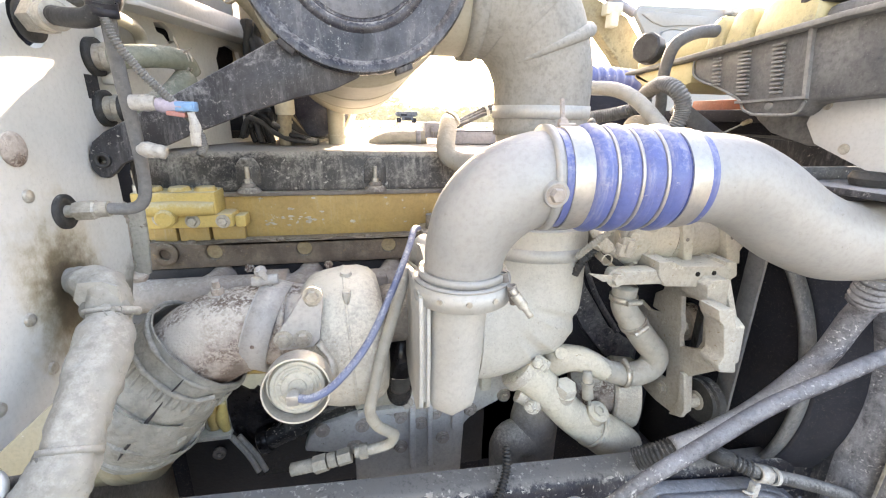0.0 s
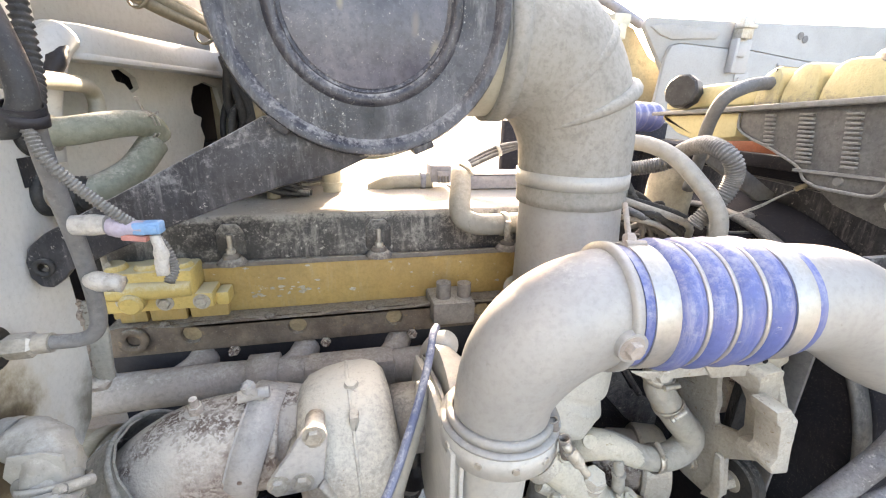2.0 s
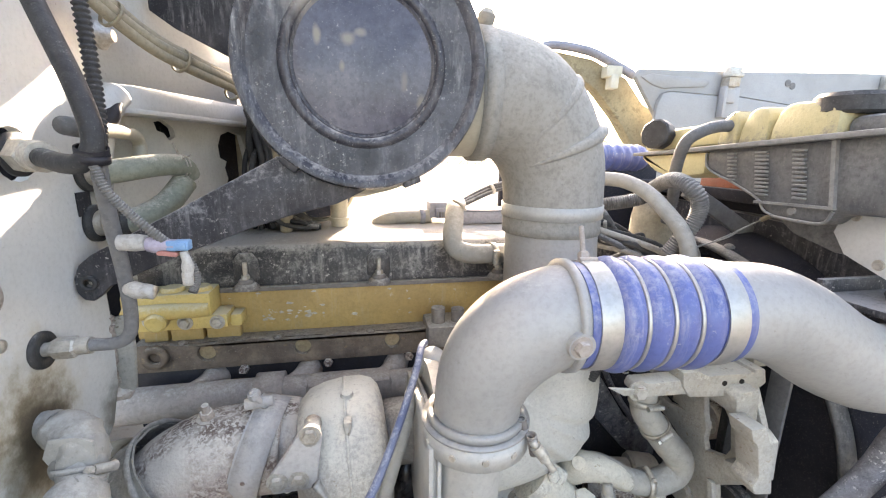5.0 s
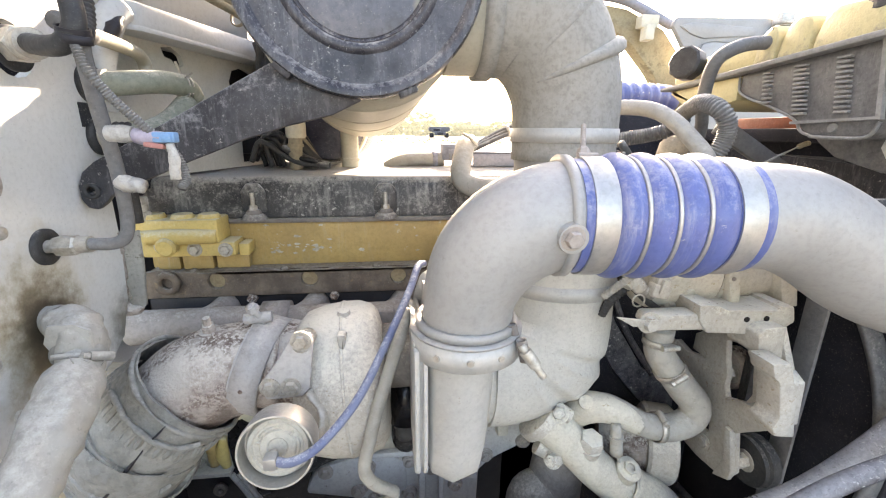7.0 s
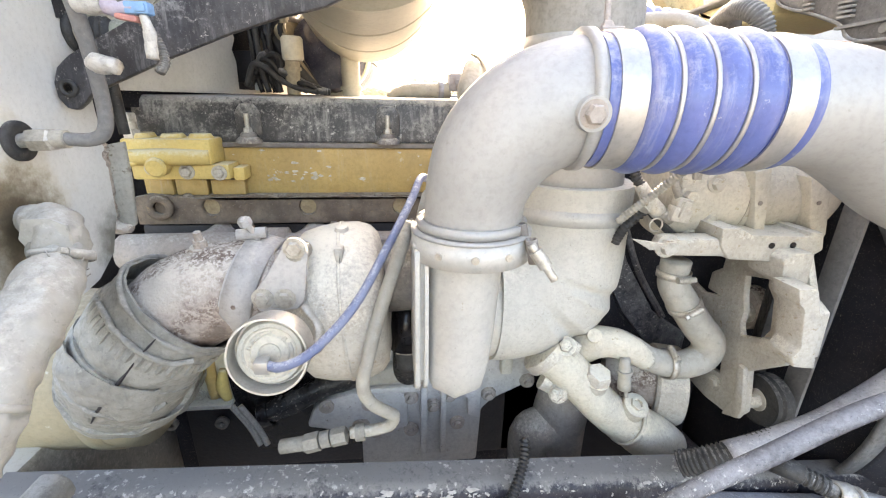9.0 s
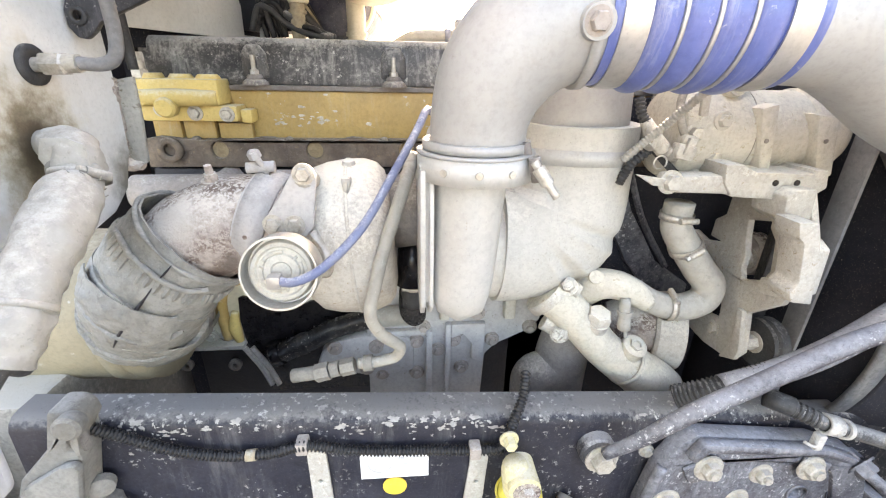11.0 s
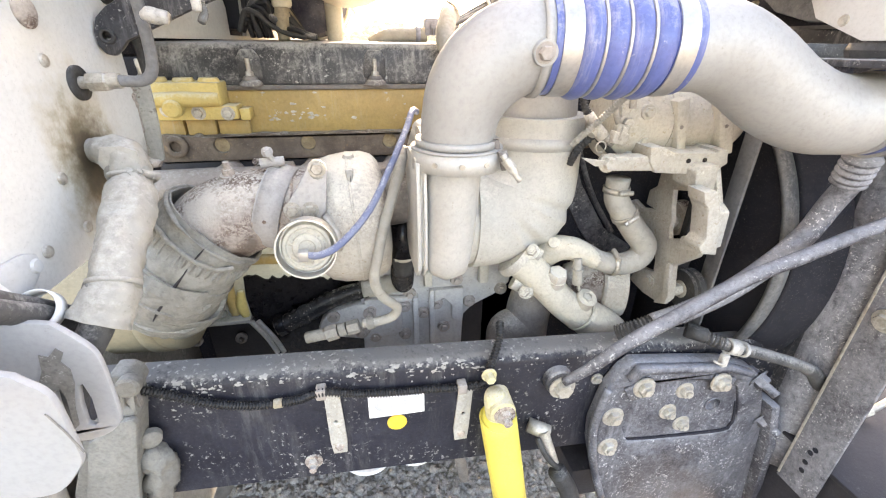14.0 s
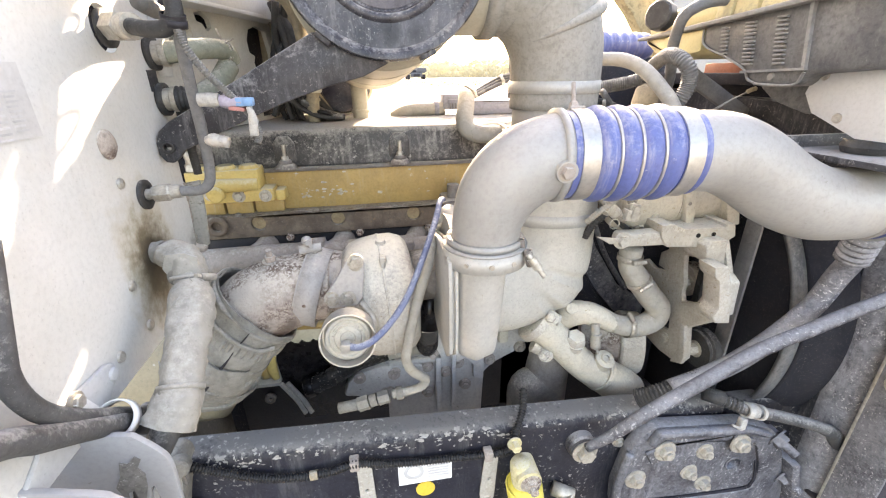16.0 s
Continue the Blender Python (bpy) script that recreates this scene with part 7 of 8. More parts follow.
part("drain_plug", lathe([(0, 0), (0.007, 0), (0.006, 0.003), (0, 0.003)], (0.668, 0.612, 1.626), (-1, 0, 0), 14), pale_plastic, tk)
part("guard", prism([(0.70, 1.632), (0.672, 1.604), (0.643, 1.584), (0.575, 1.566), (0.52, 1.566), (0.52, 1.63)], 0.715, 0.86, "x", bev=0.004), grey_plastic, tk, "dark dusty guard below the tank")
part("small_cap", join(lathe([(0, 0), (0.03, 0), (0.032, 0.003), (0.032, 0.03), (0.028, 0.034), (0, 0.034)], (0.66, 0.925, 1.752), (-0.9, -0.45, 0.1), 10), lathe([(0, 0), (0.02, 0), (0.02, 0.02), (0, 0.02)], (0.675, 0.933, 1.75), (-0.9, -0.45, 0.1), 16)), rubber, tk, "black ribbed filler cap")
part("main_cap", lathe([(0, 0), (0.04, 0), (0.045, 0.004), (0.045, 0.024), (0.04, 0.03), (0, 0.03)], (0.715, 0.595, 1.772), (0, 0, 1), 14), rubber, tk, "black pressure cap")
tp = thing("tank_plate", (0.70, 0.45, 1.6), "white painted steel mounting plate", "bracket")
part("plate", prism([(0.30, 1.70), (0.50, 1.668), (0.555, 1.655), (0.57, 1.60), (0.55, 1.57), (0.47, 1.538), (0.30, 1.538)], 0.700, 0.706, "x", bev=0.001), white_paint, tp)
for y, z in ((0.545, 1.628), (0.505, 1.565)):
    part("bolt_end", lathe([(0, 0), (0.008, 0), (0.007, 0.002), (0, 0.0025)], (0.6998, y, z), (-1, 0, 0), 18), zinc, tp)
t = thing("plate_mount", (0.75, 0.45, 1.52), "black rubber mount under the white plate", "mount")
part("channel", join(box(0.66, 0.80, 0.36, 0.55, 1.505, 1.515, 0.002), box(0.66, 0.80, 0.54, 0.55, 1.49, 1.535, 0.002)), black_paint, t)
part("cushion", lathe([(0, 0), (0.03, 0), (0.034, 0.01), (0.03, 0.02), (0, 0.02)], (0.73, 0.47, 1.516), (0, 0, 1), 24), rubber, t)
solo("tank_hose", tube([(0.70, 0.762, 1.765), (0.646, 0.76, 1.762), (0.610, 0.757, 1.752), (0.591, 0.765, 1.736), (0.592, 0.78, 1.71), (0.604, 0.80, 1.673), (0.632, 0.83, 1.627), (0.64, 0.85, 1.57)], 0.011, 14), grey_rubber, "grey rubber hose from the surge tank", "hose")
solo("corrugated_hose", tube([(0.48, 0.89, 1.60), (0.57, 0.85, 1.62), (0.577, 0.82, 1.645), (0.568, 0.78, 1.66), (0.558, 0.74, 1.666), (0.559, 0.705, 1.656), (0.57, 0.695, 1.638), (0.576, 0.697, 1.614), (0.570, 0.702, 1.588), (0.558, 0.712, 1.562), (0.545, 0.72, 1.535)], 0.0145, 16, ribs=(0.0046, 0.0018)), corr_rubber, "dark grey corrugated hose loop", "hose")
solo("tan_hose", tube([(0.41, 0.87, 1.66), (0.483, 0.83, 1.662), (0.506, 0.79, 1.655), (0.522, 0.755, 1.637), (0.537, 0.72, 1.606), (0.546, 0.695, 1.580), (0.551, 0.68, 1.550), (0.556, 0.68, 1.50), (0.556, 0.68, 1.47)], 0.0135, 16), sleeve, "tan heater hose behind the duct", "hose")
solo("far_blue_hose", tube([(0.56, 1.08, 1.70), (0.64, 1.10, 1.703), (0.76, 1.13, 1.70)], 0.036, 20, ribs=(0.03, 0.004)), blue_hose, "blue silicone hose beyond the engine", "hose")
# Added sheet: stands in for the shaded far side of the bay.
solo("far_liner", box(0.44, 1.0, 1.36, 1.39, 0.6, 1.68, 0.004), void_black, "near-black sheet added to darken the gap behind the engine", "panel")
t = thing("front_wiring", (0.5, 0.85, 1.55), "tangle of dusty wiring and fittings above the engine", "cable")
for k in range(10):
    a = [random.uniform(-0.04, 0.04) for _ in range(6)]
    part("cable", tube([(0.44 + a[0], 0.84 + a[1], 1.58 + a[2] * 0.5), (0.49 + a[2], 0.82 + a[3], 1.55 + a[4] * 0.5), (0.55 + a[4], 0.80 + a[5], 1.53 + a[0] * 0.5), (0.60 + a[1], 0.80, 1.48)], random.uniform(0.004, 0.007), 8), (rubber, hose_dust, dusty_rubber)[k % 3], t)
for pts, r, m in (([(0.52, 0.84, 1.40), (0.527, 0.845, 1.44), (0.545, 0.85, 1.458), (0.57, 0.85, 1.461), (0.592, 0.85, 1.45), (0.606, 0.85, 1.425)], 0.012, corr_rubber),):
    part("corrugated_loop", tube(pts, r, 14, ribs=(0.006, 0.0025)), m, t, "grey corrugated loom loop")
wire_rng = random.Random(17)
for k in range(16):
    x, z = wire_rng.uniform(0.52, 0.60), wire_rng.uniform(1.46, 1.54)
    part("wire", tube([(x, 0.86, z), (x + wire_rng.uniform(0.01, 0.03), 0.845, z - wire_rng.uniform(-0.02, 0.02)), (x + wire_rng.uniform(0.02, 0.05), 0.85, z - wire_rng.uniform(0.02, 0.06)), (x + wire_rng.uniform(0.03, 0.08), 0.87, 1.40)], wire_rng.uniform(0.0022, 0.0055), 8), (hose_dust, pale_plastic, rubber, dusty_rubber)[k % 4], t)
for x, z, a in ((0.575, 1.497, 30), (0.598, 1.47, -20), (0.556, 1.508, 60), (0.622, 1.475, 10)):
    part("plug", about(join(box(x - 0.014, x + 0.014, 0.836, 0.856, z - 0.008, z + 0.008, 0.002), box(x - 0.008, x + 0.008, 0.832, 0.84, z - 0.011, z + 0.011, 0.001)), (x, 0.846, z), 0, a, 0), pale_plastic, t, "dusty grey connector")
part("steel_pipe", tube([(0.668, 0.845, 1.508), (0.655, 0.845, 1.497), (0.652, 0.845, 1.47), (0.655, 0.845, 1.40)], 0.0105, 14), sleeve, t, "pale bent pipe")
part("steel_pipe", tube([(0.682, 0.83, 1.53), (0.705, 0.832, 1.50), (0.715, 0.835, 1.46), (0.718, 0.84, 1.39)], 0.0125, 14), sleeve, t)
bx = thing("relay_tray", (0.82, 0.85, 1.42), "open black plastic tray with a dusty rim", "tray")
part("tray", prism([(0.738, 0.83), (0.876, 0.83), (0.92, 0.90), (0.738, 0.92)], 1.40, 1.482, "z", [[(0.744, 0.836), (0.872, 0.836), (0.912, 0.896), (0.744, 0.914)]], 0.002), void_black, bx)
part("tray_floor", prism([(0.744, 0.836), (0.872, 0.836), (0.912, 0.896), (0.744, 0.914)], 1.41, 1.414, "z"), dark_metal, bx)
part("rim", tube([(0.738, 0.829, 1.482), (0.80, 0.829, 1.480), (0.876, 0.829, 1.480), (0.90, 0.86, 1.483), (0.92, 0.90, 1.485), (0.86, 0.905, 1.487)], 0.003, 8, n=2), grey_plastic, bx, "dusty pale rim")
part("knob", lathe([(0, 0), (0.011, 0), (0.011, 0.02), (0.006, 0.024), (0, 0.024)], (0.83, 0.87, 1.49), (-0.2, -0.4, 1), 16), grey_metal, bx)
solo("diagonal_stay", about(box(0.70, 1.16, 0.90, 0.915, 1.505, 1.542, 0.003), (0.93, 0.9, 1.523), 0, 29, 0), grey_metal, "grey steel stay running down to the radiator", "stay")
t = thing("fuel_filter_head", (0.52, 0.95, 1.56), "brown cylindrical filter behind the hoses", "filter")
part("body", lathe([(0, 0), (0.046, 0), (0.048, 0.006), (0.048, 0.035), (0.046, 0.038), (0.046, 0.11), (0.042, 0.135), (0.03, 0.15), (0, 0.155)], (0.655, 0.92, 1.46), (0.05, 0, 1), 32), loom_mat, t)
part("band", disc_ring(0.0465, 0.0485, -0.006, 0.006, (0.657, 0.92, 1.502), (0.05, 0, 1), 32), rubber, t)
part("base", box(0.45, 0.60, 0.95, 1.05, 1.42, 1.51, 0.008), dark_metal, t)
t = thing("tie_wire", (0.55, 0.75, 1.535), "pair of thin dusty wires with a tan plug end", "cable")
for d in (0.0, 0.0035):
    part("wire", tube([(0.55, 0.75, 1.535 + d), (0.609, 0.74, 1.540 - d), (0.659, 0.72, 1.559 + d), (0.682, 0.705, 1.580 + d * 0.5), (0.715, 0.70, 1.598)], 0.0012, 6), pale_plastic, t)
part("plug", tube([(0.712, 0.70, 1.597), (0.722, 0.70, 1.601), (0.730, 0.70, 1.603)], 0.0045, 10, ribs=(0.004, 0.0012)), loom_mat, t, "tan ribbed plug")
solo("red_panel", box(0.92, 0.95, 0.91, 1.08, 1.60, 1.655, 0.004), red_plastic, "red panel glimpsed below the tank", "panel")
# Near-black paints in the shade below the tank.
part("top_frame", box(0.90, 1.05, 0.45, 1.5, 1.60, 1.63, 0.004), void_black, rad)
hd = thing("hood", (1.4, 1.7, 1.6), "white fibreglass hood tilted forward, inner side", "hood")
part("side_skin", prism([(1.62, 0.9), (1.44, 1.76), (1.22, 2.05), (1.235, 2.085), (1.7, 2.095), (2.7, 2.13), (3.6, 2.13), (3.6, 0.0), (2.9, 0.0)], 1.86, 1.89, "y", bev=0.006), hood_paint, hd)
part("pressed_step", prism([(1.30, 1.60), (1.33, 1.93), (1.35, 1.985), (1.40, 1.995), (1.60, 1.988), (1.77, 1.985), (1.95, 1.968), (2.12, 1.952), (2.40, 1.948), (2.58, 1.955), (2.63, 1.985), (2.66, 2.05), (3.4, 2.05), (3.4, 1.2), (2.0, 1.2)], 1.838, 1.862, "y", bev=0.018), hood_paint, hd, "moulded lower step of the hood side")
part("corner_press", prism([(1.245, 2.05), (1.30, 2.02), (1.36, 2.005), (1.44, 2.012), (1.58, 2.02), (1.60, 2.04), (1.58, 2.055), (1.30, 2.065)], 1.853, 1.863, "y", bev=0.004), hood_paint, hd)
for x, z in ((2.04, 2.058), (2.07, 2.045)):
    part("hole", lathe([(0, 0), (0.016, 0), (0.016, 0.002), (0, 0.002)], (x, 1.859, z), (0, -1, 0), 14), grey_metal, hd)
part("corner_mark", join(box(1.92, 1.985, 1.83, 1.838, 1.925, 1.935, 0.002), box(1.975, 1.985, 1.83, 1.838, 1.87, 1.935, 0.002)), plate_white, hd)
part("stud", join(hexbolt((2.13, 1.836, 1.912), (0, -1, 0), 0.028, 0.03), lathe([(0, 0.03), (0.014, 0.03), (0.014, 0.05), (0, 0.05)], (2.13, 1.836, 1.912), (0, -1, 0), 12)), zinc, hd)
part("stay_bracket", join(box(2.60, 2.63, 1.82, 1.86, 1.985, 2.115, 0.004), box(2.40, 2.63, 1.825, 1.85, 1.978, 1.988, 0.003), box(2.62, 2.67, 1.82, 1.85, 1.93, 1.985, 0.004)), zinc, hd)
part("clip_plate", join(box(1.70, 1.775, 1.832, 1.838, 1.82, 1.89, 0.002), lathe([(0, 0), (0.012, 0), (0.012, 0.004), (0, 0.004)], (1.725, 1.832, 1.857), (0, -1, 0), 12)), plate_white, hd)
part("hinge_strap", join(box(1.640, 1.655, 1.80, 1.838, 1.885, 2.02, 0.003), box(1.64, 1.75, 1.828, 1.838, 1.885, 2.02, 0.004), box(1.668, 1.715, 1.815, 1.828, 1.95, 2.01, 0.006)), plate_white, hd)
part("fender_arch", prism([(0.775, 2.15), (0.85, 2.165), (1.07, 2.135), (1.25, 2.06), (1.35, 1.95), (1.60, 1.83), (1.75, 1.5), (1.5, 1.4), (1.36, 1.70), (1.22, 1.88), (1.10, 2.0), (0.95, 2.09), (0.80, 2.13)], 1.97, 2.05, "y", bev=0.01), arch_dirt, hd, "tan dirt-caked inner fender arch")
part("arch_edge", tube([(0.77, 1.95, 2.157), (0.85, 1.95, 2.178), (0.97, 1.95, 2.172), (1.07, 1.95, 2.152), (1.2, 1.95, 2.10), (1.27, 1.95, 2.07)], 0.026, 12, flat=0.7), blue_grey, hd, "weathered blue-white outer rim")
part("arch_clip", join(box(1.10, 1.18, 1.90, 1.95, 2.05, 2.10, 0.006), box(1.12, 1.16, 1.89, 1.94, 2.0, 2.06, 0.006)), dusty_white, hd)
part("hinge_clip", join(box(1.66, 1.71, 1.82, 1.86, 1.955, 2.02, 0.004), box(1.655, 1.715, 1.80, 1.85, 2.02, 2.105, 0.004), box(1.65, 1.72, 1.79, 1.84, 2.06, 2.075, 0.003)), zinc, hd)

# ---- frame rail and what is bolted on ----
RAIL = pose(0.05, 0.53, 0.995, 0, 3.0, 0)


def on_rail(bm):
    return turned(bm, RAIL)


rl = thing("frame_rail", (0.1, 0.55, 0.88), "black painted truck frame rail, chipped and dusty", "frame rail")
sec = [(0.0, -0.276), (0.0, -0.020), (0.004, -0.009), (0.012, -0.002), (0.022, 0.0), (0.055, 0.0), (0.055, -0.008), (0.024, -0.008), (0.012, -0.014), (0.010, -0.022), (0.010, -0.268), (0.055, -0.268), (0.055, -0.276)]
part("channel", on_rail(prism(sec, -0.56, 0.645, "x", bev=0.0)), rail_paint, rl)
part("front_channel", on_rail(prism([(0.014, -0.30), (0.014, -0.03), (0.02, -0.02), (0.055, -0.02), (0.055, -0.30)], 0.6, 1.1, "x", bev=0.003)), rail_paint, rl)
rng = random.Random(11)


CORNER = ((0.0, -0.08), (0.0, -0.020), (0.004, -0.009), (0.012, -0.002), (0.022, 0.0), (0.055, 0.0))


def worn_flake(x, s, w, h):
    """A ragged bare patch, thin as paint, lying on the rail's rounded upper corner: s runs up the face and over the corner."""
    rise = rng.uniform(0.0007, 0.0026)
    rim = [(x + rng.uniform(0.3, 1) * w * math.cos(q), s + rng.uniform(0.3, 1) * h * math.sin(q)) for q in [2 * math.pi * i / 19 for i in range(19)]]

    def lay(u, v):
        for (y0, z0), (y1, z1) in zip(CORNER, CORNER[1:]):
            d = Vector((0, y1 - y0, z1 - z0))
            if v <= d.length or (y1, z1) == CORNER[-1]:
                return Vector((u, y0, z0)) + d.normalized() * v + Vector((0, -d.z, d.y)).normalized() * rise
            v -= d.length
    bm = bmesh.new()
    mid = bm.verts.new(lay(x, s))
    vs = [bm.verts.new(lay(u, v)) for u, v in rim]
    for i in range(19):
        bm.faces.new((mid, vs[i], vs[(i + 1) % 19]))
    return on_rail(bm)


for k in range(190):
    x = rng.choice((rng.gauss(-0.36, 0.05), rng.gauss(0.0, 0.13), rng.gauss(0.1, 0.05), rng.uniform(-0.5, 0.58)))
    big = rng.random() < 0.2
    part("worn_flake", worn_flake(x, rng.gauss(0.066, 0.012), rng.uniform(0.005, 0.014) if big else rng.uniform(0.0012, 0.005), rng.uniform(0.003, 0.007) if big else rng.uniform(0.001, 0.004)), worn_edge, rl)
st = part("decal", box(-0.030, 0.078, 0.5275, 0.529, 0.872, 0.933, 0), sticker, rl, "white printed decal")
part("print_ring", disc_ring(0.013, 0.020, 0, 0.0008, (0.001, 0.5273, 0.905), (0, -1, 0), 32), print_grey, st)
for k in range(6):
    part("print_bar", box(0.028, 0.072, 0.5265, 0.5273, 0.885 + k * 0.007, 0.8885 + k * 0.007, 0), print_grey, st)
part("round_decal", lathe([(0, 0), (0.0195, 0), (0.0195, 0.002), (0, 0.002)], (0.023, 0.529, 0.852), (0, -1, 0), 36), yellow_patch, rl, "round yellow decal")
for x0, z0, x1, z1 in ((-0.094, 0.955, -0.092, 0.808), (0.160, 0.92, 0.153, 0.796)):
    b = part("strap_tab", prism([(x0 - 0.014, z0), (x0 + 0.014, z0), (x1 + 0.016, z1 + 0.02), (x1 + 0.013, z1 - 0.012), (x1 - 0.013, z1 - 0.012), (x1 - 0.016, z1 + 0.02)], 0.521, 0.527, "y", [circle((x0 + x1) / 2, (z0 + z1) / 2, 0.004, 10)], 0.001), dusty_iron, rl, "bare rusty steel strap tab")
    part("spot_weld", lathe([(0, 0), (0.009, 0), (0.007, 0.003), (0, 0.004)], (x1, 0.521, z1 + 0.005), (0, -1, 0), 14), rust, b)
part("bolt", join(hexbolt((-0.147, 0.528, 0.774), (0, -1, 0), 0.012, 0.012), lathe([(0, 0.012), (0.007, 0.012), (0.007, 0.022), (0, 0.022)], (-0.147, 0.528, 0.774), (0, -1, 0), 12)), rust, rl)
part("bolt", hexbolt((0.444, 0.526, 0.90), (0, -1, 0), 0.009, 0.008), zinc, rl)
t = thing("rail_wire_loom", (0, 0.52, 0.95), "black corrugated wire loom along the rail", "cable")
part("sheath", tube([(-0.42, 0.521, 1.03), (-0.36, 0.519, 1.0), (-0.29, 0.517, 0.968), (-0.22, 0.516, 0.953), (-0.155, 0.515, 0.955), (-0.12, 0.512, 0.968), (-0.09, 0.512, 0.967), (-0.05, 0.516, 0.952), (0.015, 0.518, 0.942), (0.10, 0.517, 0.938), (0.174, 0.515, 0.935), (0.194, 0.513, 0.945), (0.206, 0.518, 0.98), (0.226, 0.54, 1.02), (0.236, 0.57, 1.04)], 0.0085, 12, ribs=(0.0055, 0.0026)), loom_black, t)
part("tape", tube([(-0.192, 0.5155, 0.9525), (-0.178, 0.5155, 0.953)], 0.0088, 12), loom_mat, t, "faded yellow tape wrap")
for x, z in ((-0.11, 0.967), (0.15, 0.937)):
    part("clip", box(x - 0.009, x + 0.009, 0.505, 0.528, z - 0.012, z + 0.010, 0.003), taupe_iron, t)
sk = thing("shock_absorber", (0.25, 0.47, 0.85), "bright yellow shock absorber hung on the rail", "shock absorber")
a, b = Vector((0.203, 0.478, 0.95)), Vector((0.262, 0.470, 0.60))
part("tube", tube([a + (b - a) * 0.155, a + (b - a) * 0.17, a + (b - a) * 0.19, a + (b - a) * 0.24, b], [0.024, 0.031, 0.0345, 0.036, 0.036], 32, n=2), yellow_shock, sk)
part("eye", join(tube([a, a + (b - a) * 0.05, a + (b - a) * 0.17], [0.017, 0.022, 0.023], 20), lathe([(0, 0), (0.024, 0), (0.024, 0.046), (0, 0.046)], (0.214, 0.452, 0.923), (0, 1, 0.05), 24)), eye_dust, sk, "dusty pale mounting eye")
part("weld", tube([a + (b - a) * 0.185 + Vector((0.0345 * math.cos(w), 0.0345 * math.sin(w), 0)) for w in [2 * math.pi * k / 30 for k in range(31)]], 0.002, 6, n=1), yellow_shock, sk)
part("nut", join(hexbolt((0.217, 0.451, 0.918), (0, -1, 0), 0.014, 0.012), lathe([(0, 0.012), (0.008, 0.012), (0.008, 0.022), (0, 0.022)], (0.217, 0.451, 0.918), (0, -1, 0), 12)), rust, sk, "rusty stud nut")
part("stud_head", hexbolt((0.198, 0.50, 0.972), (0, -1, 0), 0.010, 0.016), eye_dust, sk)
t = thing("rail_lug", (0.345, 0.5, 0.93), "large bolted pivot lug on the rail", "bolt")
part("collar", lathe([(0, 0), (0.03, 0), (0.03, 0.016), (0.026, 0.02), (0, 0.02)], (0.352, 0.529, 0.918), (0, -1, 0), 28), black_paint, t)
part("bolt", hexbolt((0.357, 0.508, 0.908), (0, -1, 0), 0.019, 0.016), zinc, t)
hose_pts = [(0.352, 0.495, 0.935), (0.39, 0.475, 0.985), (0.44, 0.46, 1.045), (0.53, 0.455, 1.103), (0.632, 0.455, 1.16), (0.734, 0.45, 1.203), (0.85, 0.44, 1.255), (1.0, 0.42, 1.32)]
solo("black_pipe", tube(hose_pts, [0.009, 0.0105, 0.0125, 0.013, 0.013, 0.0125, 0.012, 0.012], 18), dusty_black, "black painted steel pipe, chipped and dusty", "pipe")
t = thing("ribbed_drain_hose", (0.8, 0.52, 1.2), "grey rubber hose with bellows end", "hose")
part("hose", tube([(0.79, 0.47, 1.37), (0.80, 0.475, 1.33), (0.80, 0.49, 1.28), (0.785, 0.50, 1.215), (0.73, 0.505, 1.15), (0.66, 0.505, 1.10), (0.59, 0.51, 1.063), (0.53, 0.515, 1.04)], 0.019, 16), scoured, t)
part("bellows", tube([(0.79, 0.465, 1.375), (0.80, 0.478, 1.325)], 0.027, 18, ribs=(0.012, 0.004)), scoured, t)
part("ribbed_end", tube([(0.60, 0.51, 1.066), (0.52, 0.52, 1.03), (0.48, 0.54, 1.0)], 0.02, 16, ribs=(0.007, 0.003)), rubber, t)
pl = thing("steering_plate", (0.65, 0.5, 0.75), "black cast mounting plate with eight bolts", "bracket")
shape = [(0.452, 0.90), (0.478, 0.945), (0.50, 0.962), (0.715, 0.935), (0.79, 0.905), (0.835, 0.868), (0.86, 0.80), (0.90, 0.68), (0.95, 0.40), (0.53, 0.45), (0.462, 0.66), (0.44, 0.74), (0.435, 0.80), (0.445, 0.86)]
pocket = [(0.535, 0.726), (0.66, 0.714), (0.785, 0.706), (0.806, 0.716), (0.812, 0.74), (0.795, 0.80), (0.778, 0.845), (0.765, 0.862), (0.68, 0.885), (0.565, 0.90), (0.53, 0.875), (0.512, 0.82), (0.512, 0.77)]
part("rim", prism(shape, 0.495, 0.525, "y", [pocket], 0.005), dusty_black, pl)
part("web", prism([(0.50, 0.695), (0.85, 0.69), (0.83, 0.88), (0.50, 0.92)], 0.5025, 0.5245, "y", [circle(0.731, 0.802, 0.0165, 24)], 0), dusty_black, pl, "scratched black pocket floor")
# Near-black disc closes the hole to paint its depth dark.
part("hole_back", prism(circle(0.731, 0.802, 0.021, 24), 0.5215, 0.524, "y"), void_black, pl, "near-black disc painting the hole's shade")
part("hole_lip", disc_ring(0.0165, 0.020, 0, 0.0035, (0.731, 0.5025, 0.802), (0, -1, 0), 28), dusty_black, pl)
